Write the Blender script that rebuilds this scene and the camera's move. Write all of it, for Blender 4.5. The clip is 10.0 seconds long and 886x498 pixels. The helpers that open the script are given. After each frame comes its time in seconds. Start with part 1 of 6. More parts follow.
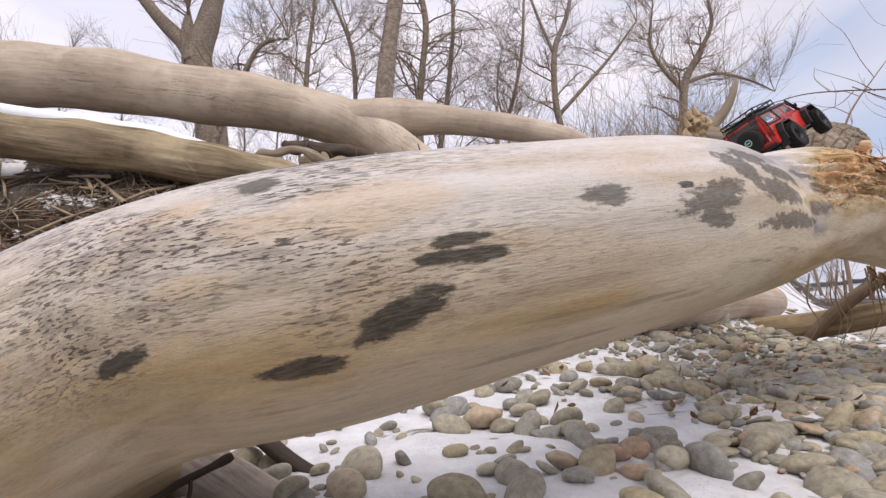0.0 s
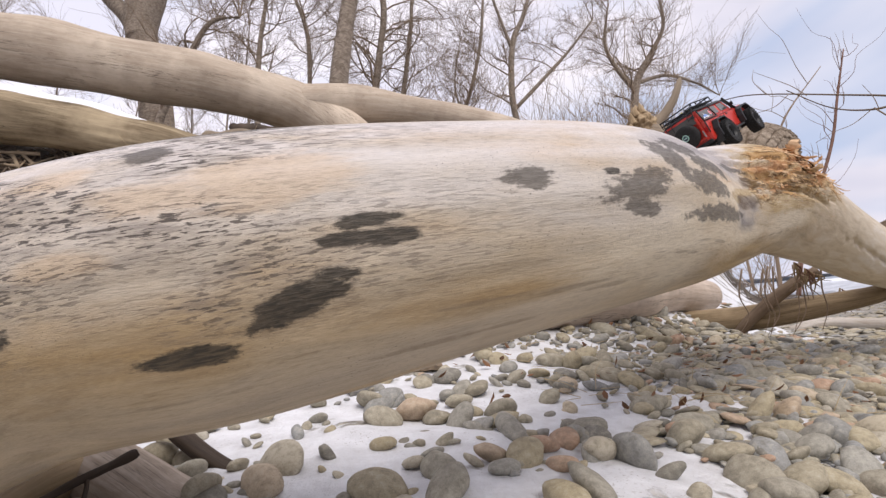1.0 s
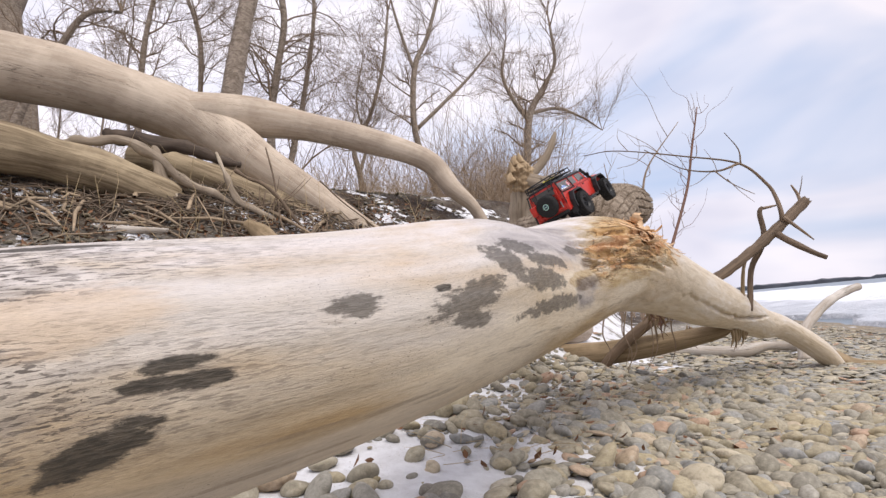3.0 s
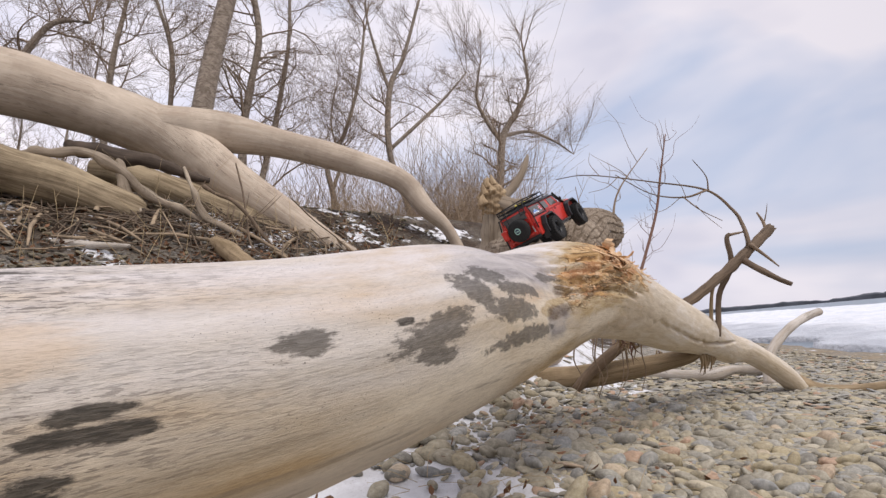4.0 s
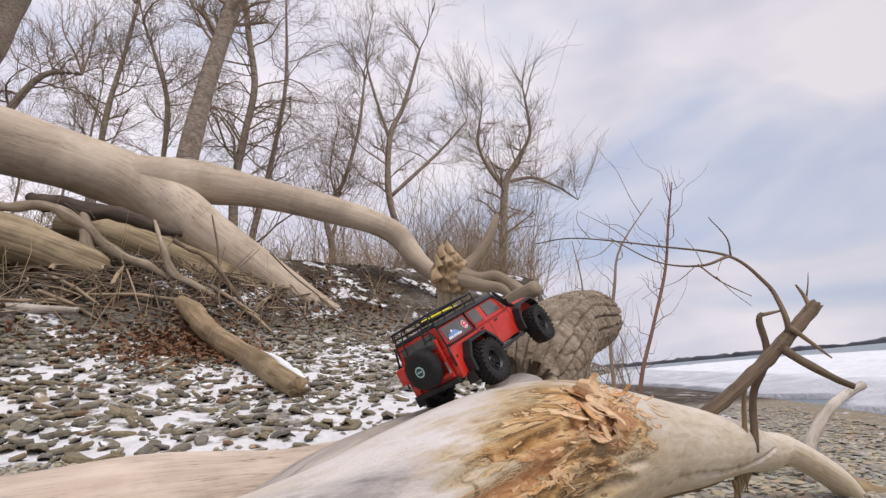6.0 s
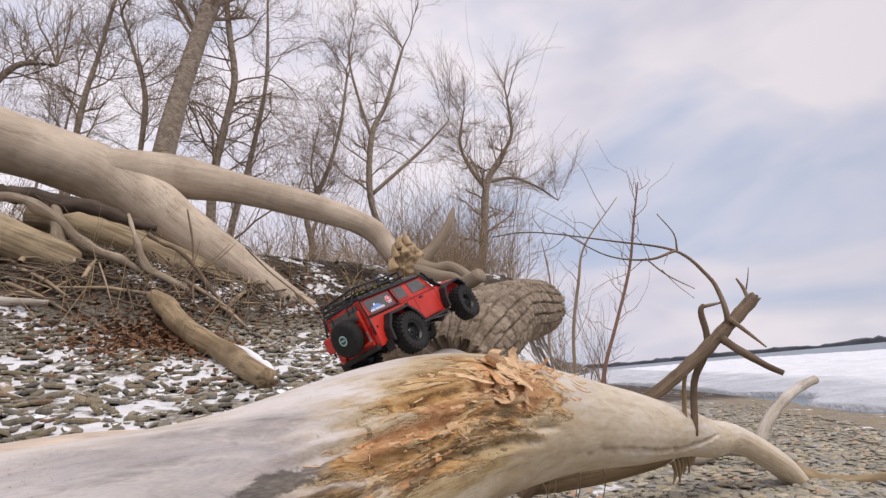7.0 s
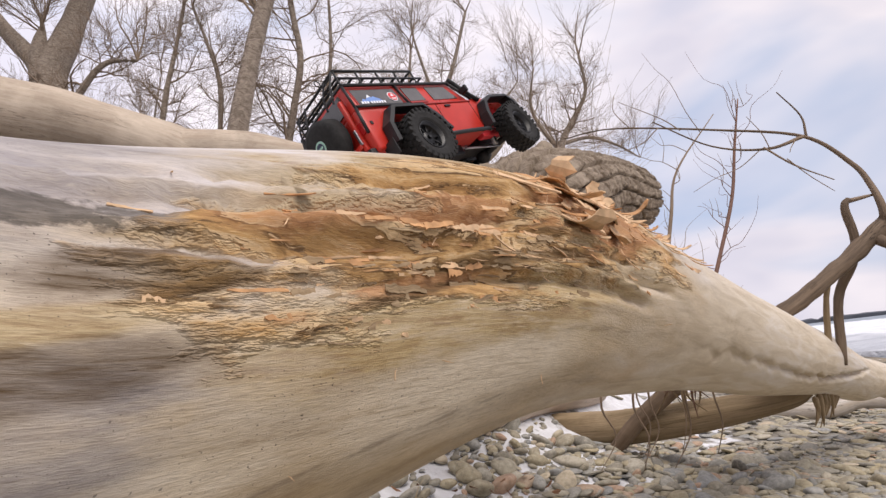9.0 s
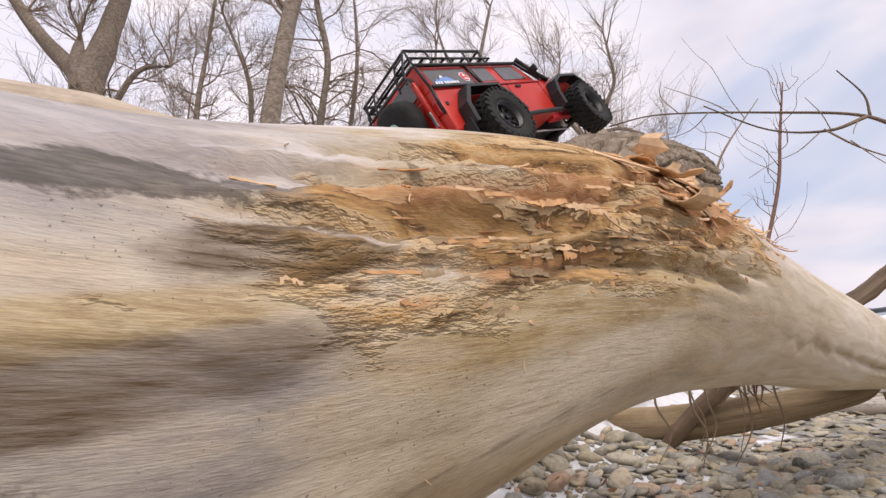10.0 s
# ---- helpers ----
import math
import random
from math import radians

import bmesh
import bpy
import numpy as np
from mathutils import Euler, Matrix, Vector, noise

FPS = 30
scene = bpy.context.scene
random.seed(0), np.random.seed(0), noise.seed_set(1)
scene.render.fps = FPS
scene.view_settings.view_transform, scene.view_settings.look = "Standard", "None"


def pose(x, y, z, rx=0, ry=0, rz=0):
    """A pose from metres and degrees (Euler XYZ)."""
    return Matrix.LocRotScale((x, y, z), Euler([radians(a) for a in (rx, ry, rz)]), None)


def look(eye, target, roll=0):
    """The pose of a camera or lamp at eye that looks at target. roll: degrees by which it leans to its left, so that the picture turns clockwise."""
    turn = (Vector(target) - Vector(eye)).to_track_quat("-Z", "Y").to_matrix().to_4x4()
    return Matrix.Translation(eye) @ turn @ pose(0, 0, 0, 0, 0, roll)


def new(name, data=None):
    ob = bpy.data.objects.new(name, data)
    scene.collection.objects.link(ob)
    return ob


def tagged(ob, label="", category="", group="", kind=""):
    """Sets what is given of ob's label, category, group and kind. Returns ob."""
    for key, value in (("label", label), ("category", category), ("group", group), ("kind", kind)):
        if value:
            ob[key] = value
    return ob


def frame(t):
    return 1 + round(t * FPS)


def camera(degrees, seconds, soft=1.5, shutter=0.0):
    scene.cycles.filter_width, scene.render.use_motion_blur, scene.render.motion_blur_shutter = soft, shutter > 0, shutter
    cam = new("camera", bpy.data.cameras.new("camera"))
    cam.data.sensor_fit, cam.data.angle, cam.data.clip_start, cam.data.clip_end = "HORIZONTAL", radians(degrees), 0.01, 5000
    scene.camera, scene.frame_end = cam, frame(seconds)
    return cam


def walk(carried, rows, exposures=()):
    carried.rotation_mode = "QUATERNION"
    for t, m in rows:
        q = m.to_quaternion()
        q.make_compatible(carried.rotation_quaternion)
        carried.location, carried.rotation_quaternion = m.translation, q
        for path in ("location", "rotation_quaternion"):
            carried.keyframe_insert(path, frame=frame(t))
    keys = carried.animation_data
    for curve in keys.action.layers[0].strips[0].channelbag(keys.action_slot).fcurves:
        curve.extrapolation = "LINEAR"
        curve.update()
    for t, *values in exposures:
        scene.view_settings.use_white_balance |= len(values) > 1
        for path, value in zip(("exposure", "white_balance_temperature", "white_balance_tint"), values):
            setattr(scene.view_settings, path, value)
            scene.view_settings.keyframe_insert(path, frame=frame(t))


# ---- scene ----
cam = camera(80.0, 10.0, soft=1.4)
PATH = [
    (0, (0.005, 0.015, 0.519), (0.006, 1.994, 0.809), -6.06),
    (0.5, (0.062, 0.017, 0.502), (0.172, 1.998, 0.753), -5.65),
    (1, (0.074, 0.072, 0.507), (0.240, 2.051, 0.747), -5.50),
    (1.5, (0.105, 0.032, 0.485), (0.321, 2.005, 0.731), -5.61),
    (2, (0.121, 0.050, 0.475), (0.426, 2.011, 0.724), -5.63),
    (2.5, (0.192, 0.028, 0.503), (0.606, 1.969, 0.753), -5.65),
    (3, (0.200, -0.004, 0.676), (0.741, 1.904, 0.937), -5.41),
    (4.5, (0.329, 0.214, 0.730), (0.976, 2.069, 1.100), -5.23),
    (5, (0.763, 0.627, 0.907), (1.384, 2.480, 1.336), -5.47),
    (5.5, (0.923, 0.836, 1.105), (1.520, 2.681, 1.594), -5.44),
    (7, (1.067, 0.647, 0.997), (1.743, 2.466, 1.482), -5.18),
    (7.5, (1.166, 0.588, 0.904), (1.832, 2.419, 1.353), -5.42),
    (8, (1.180, 0.858, 0.843), (1.785, 2.716, 1.268), -5.66),
    (8.5, (1.250, 1.154, 0.843), (1.758, 3.043, 1.260), -5.93),
    (9, (1.314, 1.220, 0.732), (1.704, 3.135, 1.159), -6.57),
    (9.5, (1.256, 1.302, 0.775), (1.565, 3.230, 1.207), -6.68),
    (10, (1.233, 1.285, 0.738), (1.520, 3.218, 1.164), -6.91),
]
walk(cam, [(t, look(eye, target, roll)) for t, eye, target, roll in PATH],
     exposures=[(0.0, 0.26, 6200, 13), (3.0, 0.40, 6200, 12), (4.5, 0.10, 6200, 12), (7.5, 0.10, 6350, 13), (8.5, 0.22, 6350, 13), (10.0, 0.34, 6400, 14)])

# ---- world, sun, exposure ----
world = bpy.data.worlds.new("world")
scene.world = world
world.use_nodes = True


def build_sky():
    nt = world.node_tree
    nt.nodes.clear()
    L = nt.links.new
    out = nt.nodes.new("ShaderNodeOutputWorld")
    bg = nt.nodes.new("ShaderNodeBackground")
    sky = nt.nodes.new("ShaderNodeTexSky")
    sky.sky_type, sky.sun_disc = "NISHITA", False
    sky.sun_elevation, sky.sun_rotation = radians(57), radians(153)
    sky.dust_density, sky.ozone_density = 2.0, 1.5
    # thin broken cloud, drawn out towards the horizon
    tc = nt.nodes.new("ShaderNodeTexCoord")
    mp = nt.nodes.new("ShaderNodeMapping")
    mp.inputs["Scale"].default_value = (1.5, 1.5, 3.4)
    mp.inputs["Location"].default_value = (0.4, 0.1, 0.3)
    n1 = nt.nodes.new("ShaderNodeTexNoise")
    n1.inputs["Scale"].default_value, n1.inputs["Detail"].default_value = 1.5, 4
    n1.inputs["Roughness"].default_value = 0.45
    n1.inputs["Distortion"].default_value = 0.5
    ramp = nt.nodes.new("ShaderNodeValToRGB")
    ramp.color_ramp.elements[0].position, ramp.color_ramp.elements[1].position = 0.25, 0.51
    n2 = nt.nodes.new("ShaderNodeTexNoise")
    n2.inputs["Scale"].default_value, n2.inputs["Detail"].default_value = 2.2, 3
    tint = nt.nodes.new("ShaderNodeValToRGB")
    tint.color_ramp.elements[0].color = (8.0, 7.7, 8.5, 1)
    tint.color_ramp.elements[1].color = (10.2, 9.5, 9.75, 1)
    tint.color_ramp.elements[0].position, tint.color_ramp.elements[1].position = 0.38, 0.62
    blue = nt.nodes.new("ShaderNodeMix")
    blue.data_type, blue.blend_type = "RGBA", "MIX"
    blue.inputs[0].default_value = 0.75
    blue.inputs[7].default_value = (5.6, 7.0, 9.4, 1)
    mix = nt.nodes.new("ShaderNodeMix")
    mix.data_type = "RGBA"
    L(tc.outputs["Generated"], mp.inputs["Vector"])
    L(mp.outputs[0], n1.inputs["Vector"])
    L(mp.outputs[0], n2.inputs["Vector"])
    L(n1.outputs[0], ramp.inputs[0])
    L(n2.outputs[0], tint.inputs[0])
    L(sky.outputs[0], blue.inputs[6])
    L(ramp.outputs[0], mix.inputs[0])
    L(blue.outputs[2], mix.inputs[6])
    L(tint.outputs[0], mix.inputs[7])
    # the cover thins towards the land
    side = nt.nodes.new("ShaderNodeVectorMath")
    side.operation = "DOT_PRODUCT"
    side.inputs[1].default_value = (-0.45, 0.32, 0.0)
    thin = nt.nodes.new("ShaderNodeMapRange")
    thin.inputs["From Min"].default_value, thin.inputs["From Max"].default_value = -0.25, 0.5
    thin.inputs["To Min"].default_value, thin.inputs["To Max"].default_value = 0.92, 1.22
    lift = nt.nodes.new("ShaderNodeVectorMath")
    lift.operation = "SCALE"
    L(tc.outputs["Generated"], side.inputs[0])
    L(side.outputs["Value"], thin.inputs["Value"])
    L(mix.outputs[2], lift.inputs[0])
    L(thin.outputs[0], lift.inputs["Scale"])
    L(lift.outputs[0], bg.inputs[0])
    bg.inputs[1].default_value = 0.077
    L(bg.outputs[0], out.inputs[0])


build_sky()
sun = new("sun", bpy.data.lights.new("sun", "SUN"))
sun.data.energy, sun.data.angle, sun.data.color = 2.1, radians(40), (1.0, 0.92, 0.82)
sun.matrix_world = look((0, 0, 10), (-3.0, 6.0, -0.3))


# ---- materials ----
class Nodes:
    """Short hand for a node material."""

    def __init__(self, name):
        self.m = bpy.data.materials.new(name)
        self.m.use_nodes = True
        self.t = self.m.node_tree
        self.b = self.t.nodes["Principled BSDF"]
        self.tc = self.t.nodes.new("ShaderNodeTexCoord")

    def n(self, kind, **inputs):
        node = self.t.nodes.new("ShaderNode" + kind)
        for k, v in inputs.items():
            self.put(node.inputs[int(k[1:]) if k[0] == "i" and k[1:].isdigit() else k], v)
        return node

    def put(self, socket, v):
        if isinstance(v, bpy.types.NodeSocket):
            self.t.links.new(v, socket)
        elif v is not None:
            socket.default_value = v

    def vec(self, source="Object", scale=(1, 1, 1), loc=(0, 0, 0), rot=(0, 0, 0)):
        m = self.n("Mapping")
        self.put(m.inputs["Vector"], self.tc.outputs[source] if isinstance(source, str) else source)
        m.inputs["Scale"].default_value, m.inputs["Location"].default_value, m.inputs["Rotation"].default_value = scale, loc, rot
        return m.outputs[0]

    def noise(self, vec, scale, detail=4, rough=0.55, dist=0.0):
        nd = self.n("TexNoise", Scale=scale, Detail=detail, Roughness=rough, Distortion=dist)
        self.put(nd.inputs["Vector"], vec)
        return nd.outputs[0]

    def ramp(self, fac, *stops):
        r = self.n("ValToRGB")
        e = r.color_ramp.elements
        while len(e) < len(stops):
            e.new(0.5)
        for el, (p, c) in zip(e, stops):
            el.position = p
            el.color = (c, c, c, 1) if isinstance(c, (int, float)) else (*c, 1)
        self.put(r.inputs[0], fac)
        return r.outputs[0]

    def mix(self, fac, a, b, blend="MIX"):
        m = self.n("Mix")
        m.data_type, m.blend_type = "RGBA", blend
        for i, v in ((0, fac), (6, a), (7, b)):
            self.put(m.inputs[i], (*v, 1) if isinstance(v, tuple) and len(v) == 3 else v)
        return m.outputs[2]

    def math(self, op, a, b=0.0, c=0.0):
        m = self.n("Math", i0=a, i1=b, i2=c)
        m.operation = op
        return m.outputs[0]

    def vmath(self, op, a, b=None):
        m = self.n("VectorMath", i0=a)
        m.operation = op
        if b is not None:
            self.put(m.inputs[1], b)
        return m.outputs["Value"] if op in ("DOT_PRODUCT", "LENGTH", "DISTANCE") else m.outputs[0]

    def done(self, color, rough=0.8, height=None, strength=0.4, dist=0.01, metal=0.0, spec=0.4):
        self.put(self.b.inputs["Base Color"], (*color, 1) if isinstance(color, tuple) and len(color) == 3 else color)
        self.put(self.b.inputs["Roughness"], rough)
        self.b.inputs["Metallic"].default_value = metal
        self.b.inputs["Specular IOR Level"].default_value = spec
        if height is not None:
            bump = self.n("Bump", Strength=strength, Distance=dist, Height=height)
            self.put(self.b.inputs["Normal"], bump.outputs[0])
        return self.m


def plain(name, color, rough=0.6, metal=0.0, spec=0.4, var=0.15, scale=60.0):
    """A painted or moulded surface with slight mottling."""
    k = Nodes(name)
    f = k.noise(k.vec(), scale, 4)
    lo = tuple(c * (1 - var) for c in color)
    hi = tuple(min(1, c * (1 + var)) for c in color)
    r = k.ramp(k.noise(k.vec(), scale * 0.3, 5), (0.3, max(0.05, rough - 0.08)), (0.7, min(1, rough + 0.08)))
    return k.done(k.ramp(f, (0.3, lo), (0.7, hi)), r, k.noise(k.vec(), scale * 6, 2), 0.05, 0.001, metal, spec)


def weathered_wood(name, light=(0.55, 0.49, 0.40), dark=(0.36, 0.30, 0.22), grain=1.0, stain=0.35):
    """Bleached barkless wood, the grain along v."""
    k = Nodes(name)
    g = k.noise(k.vec("UV", (26 * grain, 1.6 * grain, 1)), 1.0, 6, 0.6, 0.3)
    broad = k.noise(k.vec("UV", (5 * grain, 0.9 * grain, 1), (3.1, 1.7, 0)), 1.0, 5)
    fine = k.noise(k.vec("UV", (140 * grain, 7 * grain, 1)), 1.0, 4, 0.6)
    c = k.mix(k.ramp(g, (0.3, 0.0), (0.72, 1.0)), dark, light)
    c = k.mix(k.math("MULTIPLY", k.ramp(broad, (0.45, 0.0), (0.75, 1.0)), stain), c, tuple(v * 0.62 for v in dark))
    blot = k.noise(k.vec("Object"), 2.2 * grain, 7, 0.68)
    c = k.mix(k.ramp(blot, (0.48, 0.0), (0.68, 0.5)), c, tuple(v * 0.7 for v in dark))
    c = k.mix(k.ramp(fine, (0.58, 0.0), (0.7, 0.6)), c, tuple(v * 0.42 for v in dark))
    pale = k.noise(k.vec("Object", (1, 1, 1), (4.0, 2.0, 7.0)), 1.5 * grain, 6, 0.6)
    c = k.mix(k.ramp(pale, (0.52, 0.0), (0.68, 0.55)), c, tuple(min(0.8, v * 1.22) for v in light))
    # drying cracks along the grain
    cr = k.math("ABSOLUTE", k.math("SUBTRACT", k.noise(k.vec("UV", (11 * grain, 0.55 * grain, 1), (7.7, 3.3, 0)), 1.0, 5, 0.6, 0.3), 0.5))
    cr = k.math("MULTIPLY", k.ramp(cr, (0.0, 1.0), (0.011, 0.0)), k.ramp(k.noise(k.vec("UV", (2 * grain, 0.8 * grain, 1)), 1.0, 3), (0.45, 0.0), (0.6, 1.0)))
    c = k.mix(k.math("MULTIPLY", cr, 0.85), c, tuple(v * 0.25 for v in dark))
    h = k.math("SUBTRACT", k.math("ADD", k.math("MULTIPLY", fine, 0.5), g), k.math("MULTIPLY", cr, 0.8))
    return k.done(c, 0.78, h, 0.45, 0.012 / grain, spec=0.25)


# patches on the main log: place along it (m), angle round it, half length (m), half angle, slant
LOG_PATCHES = {
    "stain": [(2.652, 1.91, 0.078, 0.125, -1.4), (2.742, 1.50, 0.052, 0.05, 0), (2.725, 1.60, 0.05, 0.05, 0), (2.77, 1.625, 0.04, 0.055, 0), (2.51, 2.125, 0.065, 0.075, 0), (2.258, 1.86, 0.068, 0.07, -0.7),
              (3.112, 1.275, 0.028, 0.038, 0), (2.56, 0.40, 0.12, 0.05, 0)],
    "smudge": [(2.957, 1.30, 0.045, 0.115, -0.5), (3.19, 1.41, 0.13, 0.17, -0.75), (3.36, 1.13, 0.09, 0.20, 1.5), (3.17, 1.63, 0.07, 0.09, 0.4), (3.6, 1.73, 0.28, 0.10, 0), (3.52, 1.42, 0.16, 0.15, 0.4), (2.46, 0.76, 0.04, 0.12, 0), (3.46, 0.98, 0.10, 0.14, 0.8), (3.56, 1.19, 0.10, 0.10, 0.6), (3.68, 1.22, 0.09, 0.09, 0.6), (4.10, 1.08, 0.08, 0.07, 0), (3.96, 1.02, 0.12, 0.10, 0)],
    "split": [(4.236, 0.90, 0.010, 0.16, -5.0), (4.262, 1.03, 0.04, 0.022, 1.2)],
    "crease": [(2.95, 2.2, 0.22, 0.03, 0.25), (3.15, 2.32, 0.25, 0.025, 0.3), (2.7, 2.45, 0.3, 0.03, 0.1), (3.35, 2.1, 0.2, 0.02, 0.4), (3.6, 2.05, 0.25, 0.02, 0.3), (4.3, 2.2, 0.4, 0.02, 0.4), (4.7, 2.0, 0.3, 0.02, 0.4)],
    "orange": [(2.49, 1.17, 0.10, 0.20, 0), (2.62, 1.12, 0.13, 0.22, 0), (2.36, 0.95, 0.08, 0.12, 0), (2.40, 1.50, 0.07, 0.10, 0)],
    "bounce": [(3.3, 2.1, 0.4, 0.5, 0), (3.75, 1.95, 0.45, 0.4, 0), (3.75, 1.5, 0.3, 0.2, 0), (4.42, 2.05, 0.3, 0.4, 0)],
    "grey": [(3.78, 0.70, 0.5, 0.65, 0), (3.93, 1.68, 0.17, 0.32, 0)],
    "tan": [(4.70, 1.0, 0.56, 1.05, 0), (4.5, 1.6, 0.42, 0.42, 0), (3.95, 1.42, 0.2, 0.07, 0), (3.78, 1.50, 0.09, 0.08, 0)],
    "torn": [(4.44, 1.30, 0.42, 0.40, 0), (4.55, 0.9, 0.30, 0.40, 0), (4.86, 1.0, 0.34, 0.65, 0), (4.2, 1.15, 0.2, 0.16, 0)],
    "red": [(4.36, 1.10, 0.26, 0.14, 0), (4.80, 1.1, 0.28, 0.36, 0), (4.3, 1.52, 0.16, 0.06, 0)],
    "dark": [(4.05, 1.27, 0.12, 0.11, 0), (3.94, 1.55, 0.17, 0.12, 0), (4.10, 1.33, 0.08, 0.07, 0), (4.52, 1.46, 0.2, 0.07, 0), (4.62, 1.28, 0.06, 0.08, 0), (4.3, 1.56, 0.12, 0.035, 0)],
}


def log_fields(ob, uv):
    """Gives the trunk, for each kind of patch, how far each vertex lies from the nearest one (1 on its rim)."""
    uv = np.asarray(uv)
    a, v = uv[:, 0] / 0.225, uv[:, 1]
    for kind, rows in LOG_PATCHES.items():
        r = np.full(len(uv), 9.0)
        for v0, a0, hv, ha, slant in rows:
            r = np.minimum(r, np.hypot((v - v0) / hv, (a - a0 - slant * (v - v0)) / ha))
        at = ob.data.attributes.new(kind, "FLOAT", "POINT")
        at.data.foreach_set("value", r.astype(np.float32))


def log_wood():
    """The main log: pale polished wood, pits, dark stains and a torn orange zone."""
    k = Nodes("log_wood")
    ob = k.tc.outputs["Object"]
    sep = k.n("SeparateXYZ", Vector=k.tc.outputs["UV"])
    th, v = sep.outputs[0], sep.outputs[1]
    a = k.math("DIVIDE", th, 0.225)
    # the grain winds round the stem where it nears the fork
    turn = k.n("Clamp", Value=k.math("SUBTRACT", v, 3.7), Min=0.0, Max=1.2).outputs[0]
    uu = k.math("SUBTRACT", th, k.math("MULTIPLY", turn, 0.16))
    w = k.n("CombineXYZ", X=uu, Y=v).outputs[0]
    g = k.noise(k.vec(w, (22, 3.4, 1)), 1.0, 7, 0.62, 0.9)
    broad = k.noise(k.vec(w, (4.5, 1.1, 1), (2.3, 4.1, 0)), 1.0, 5, 0.55, 0.6)
    fine = k.noise(k.vec(w, (240, 15, 1)), 1.0, 6, 0.7, 0.2)
    micro = k.noise(k.vec(w, (900, 70, 1)), 1.0, 5, 0.7)
    wide = k.math("SUBTRACT", k.noise(k.vec(w, (16, 4.0, 1), (0.3, 0.9, 0)), 1.0, 6, 0.65), 0.5)

    def patch(kind, wob=2.0, soft=0.3, ragged=None):
        """A ragged patch of that kind, 1 inside."""
        at = k.n("Attribute")
        at.attribute_name = kind
        edge = k.math("MULTIPLY_ADD", wide if ragged is None else ragged, wob, at.outputs["Fac"])
        return k.ramp(k.math("MULTIPLY", edge, 0.5), (0.5 - soft / 2, 1.0), (0.5, 0.0))

    c = k.mix(k.ramp(g, (0.28, 0.0), (0.7, 1.0)), (0.42, 0.34, 0.23), (0.67, 0.565, 0.42))
    c = k.mix(k.ramp(broad, (0.42, 0.0), (0.72, 0.75)), c, (0.56, 0.54, 0.52))
    yel = k.noise(k.vec(w, (7, 1.6, 1), (8.3, 0.4, 0)), 1.0, 4)
    c = k.mix(k.ramp(yel, (0.5, 0.0), (0.70, 0.75)), c, (0.50, 0.32, 0.125))
    c = k.mix(k.ramp(fine, (0.52, 0.0), (0.70, 0.48)), c, (0.17, 0.13, 0.09))
    # the upper side: a mottled paler grey on what faces up
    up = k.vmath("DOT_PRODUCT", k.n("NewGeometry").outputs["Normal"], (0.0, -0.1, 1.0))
    pale_top = k.math("MULTIPLY", k.ramp(up, (0.15, 0.0), (0.85, 0.75)), k.ramp(k.noise(k.vec(w, (18, 5, 1)), 1.0, 6, 0.65), (0.32, 0.3), (0.58, 1.0)))
    c = k.mix(pale_top, c, (0.70, 0.665, 0.67))
    # greyer, smoother limb beyond the fork
    lim = k.ramp(k.math("MULTIPLY", k.math("ADD", k.math("ADD", v, k.math("MULTIPLY", wide, 2.2)), k.math("MULTIPLY", k.n("Clamp", Value=k.math("SUBTRACT", a, 1.3), Min=0.0, Max=1.0).outputs[0], 0.55)), 0.1), (0.505, 0.0), (0.565, 0.85))
    c = k.mix(lim, c, k.ramp(k.math("ADD", k.math("MULTIPLY", g, 0.6), k.math("MULTIPLY", broad, 0.4)), (0.36, (0.44, 0.35, 0.235)), (0.5, (0.62, 0.53, 0.395)), (0.62, (0.70, 0.645, 0.575))))
    # ochre, unbleached wood low on the flank; underside shade is darkened into its colour
    low = k.ramp(k.math("MULTIPLY", k.math("ADD", k.math("ABSOLUTE", a), k.math("MULTIPLY", wide, 1.6)), 0.25), (0.36, 0.0), (0.52, 0.58))
    low = k.math("MULTIPLY", low, k.ramp(k.math("MULTIPLY", v, 0.1), (0.19, 0.4), (0.23, 0.7), (0.27, 0.38), (0.34, 0.45), (0.385, 1.0), (0.43, 0.8)))
    c = k.mix(k.math("MULTIPLY", low, k.math("SUBTRACT", 1.0, lim)), c, k.ramp(g, (0.35, (0.24, 0.15, 0.055)), (0.65, (0.50, 0.35, 0.15))))
    # paler wood under the middle of the stem, snow-bounced light put into the colour
    bounce = patch("bounce", 1.2, 0.5)
    c = k.mix(k.math("MULTIPLY", bounce, k.ramp(fine, (0.45, 0.8), (0.62, 0.3))), c, (0.75, 0.66, 0.51))
    # long weathered creases low on the flank
    c = k.mix(k.math("MULTIPLY", patch("crease", 3.0, 0.4), 0.5), c, (0.20, 0.15, 0.10))
    # weathered lilac-grey stretch before the fork
    grey = patch("grey", 1.4, 0.5)
    c = k.mix(k.math("MULTIPLY", grey, k.ramp(g, (0.36, 0.88), (0.62, 0.45))), c, (0.31, 0.285, 0.29))
    smoke = k.noise(k.vec(w, (13, 3.6, 1), (6.6, 1.9, 0)), 1.0, 5, 0.65, 0.5)
    c = k.mix(k.math("MULTIPLY", grey, k.ramp(smoke, (0.5, 0.0), (0.66, 0.7))), c, (0.12, 0.105, 0.105))
    # short dark pits on the butt half
    pit = k.noise(k.vec(w, (230, 36, 1)), 1.0, 3, 0.6, 0.25)
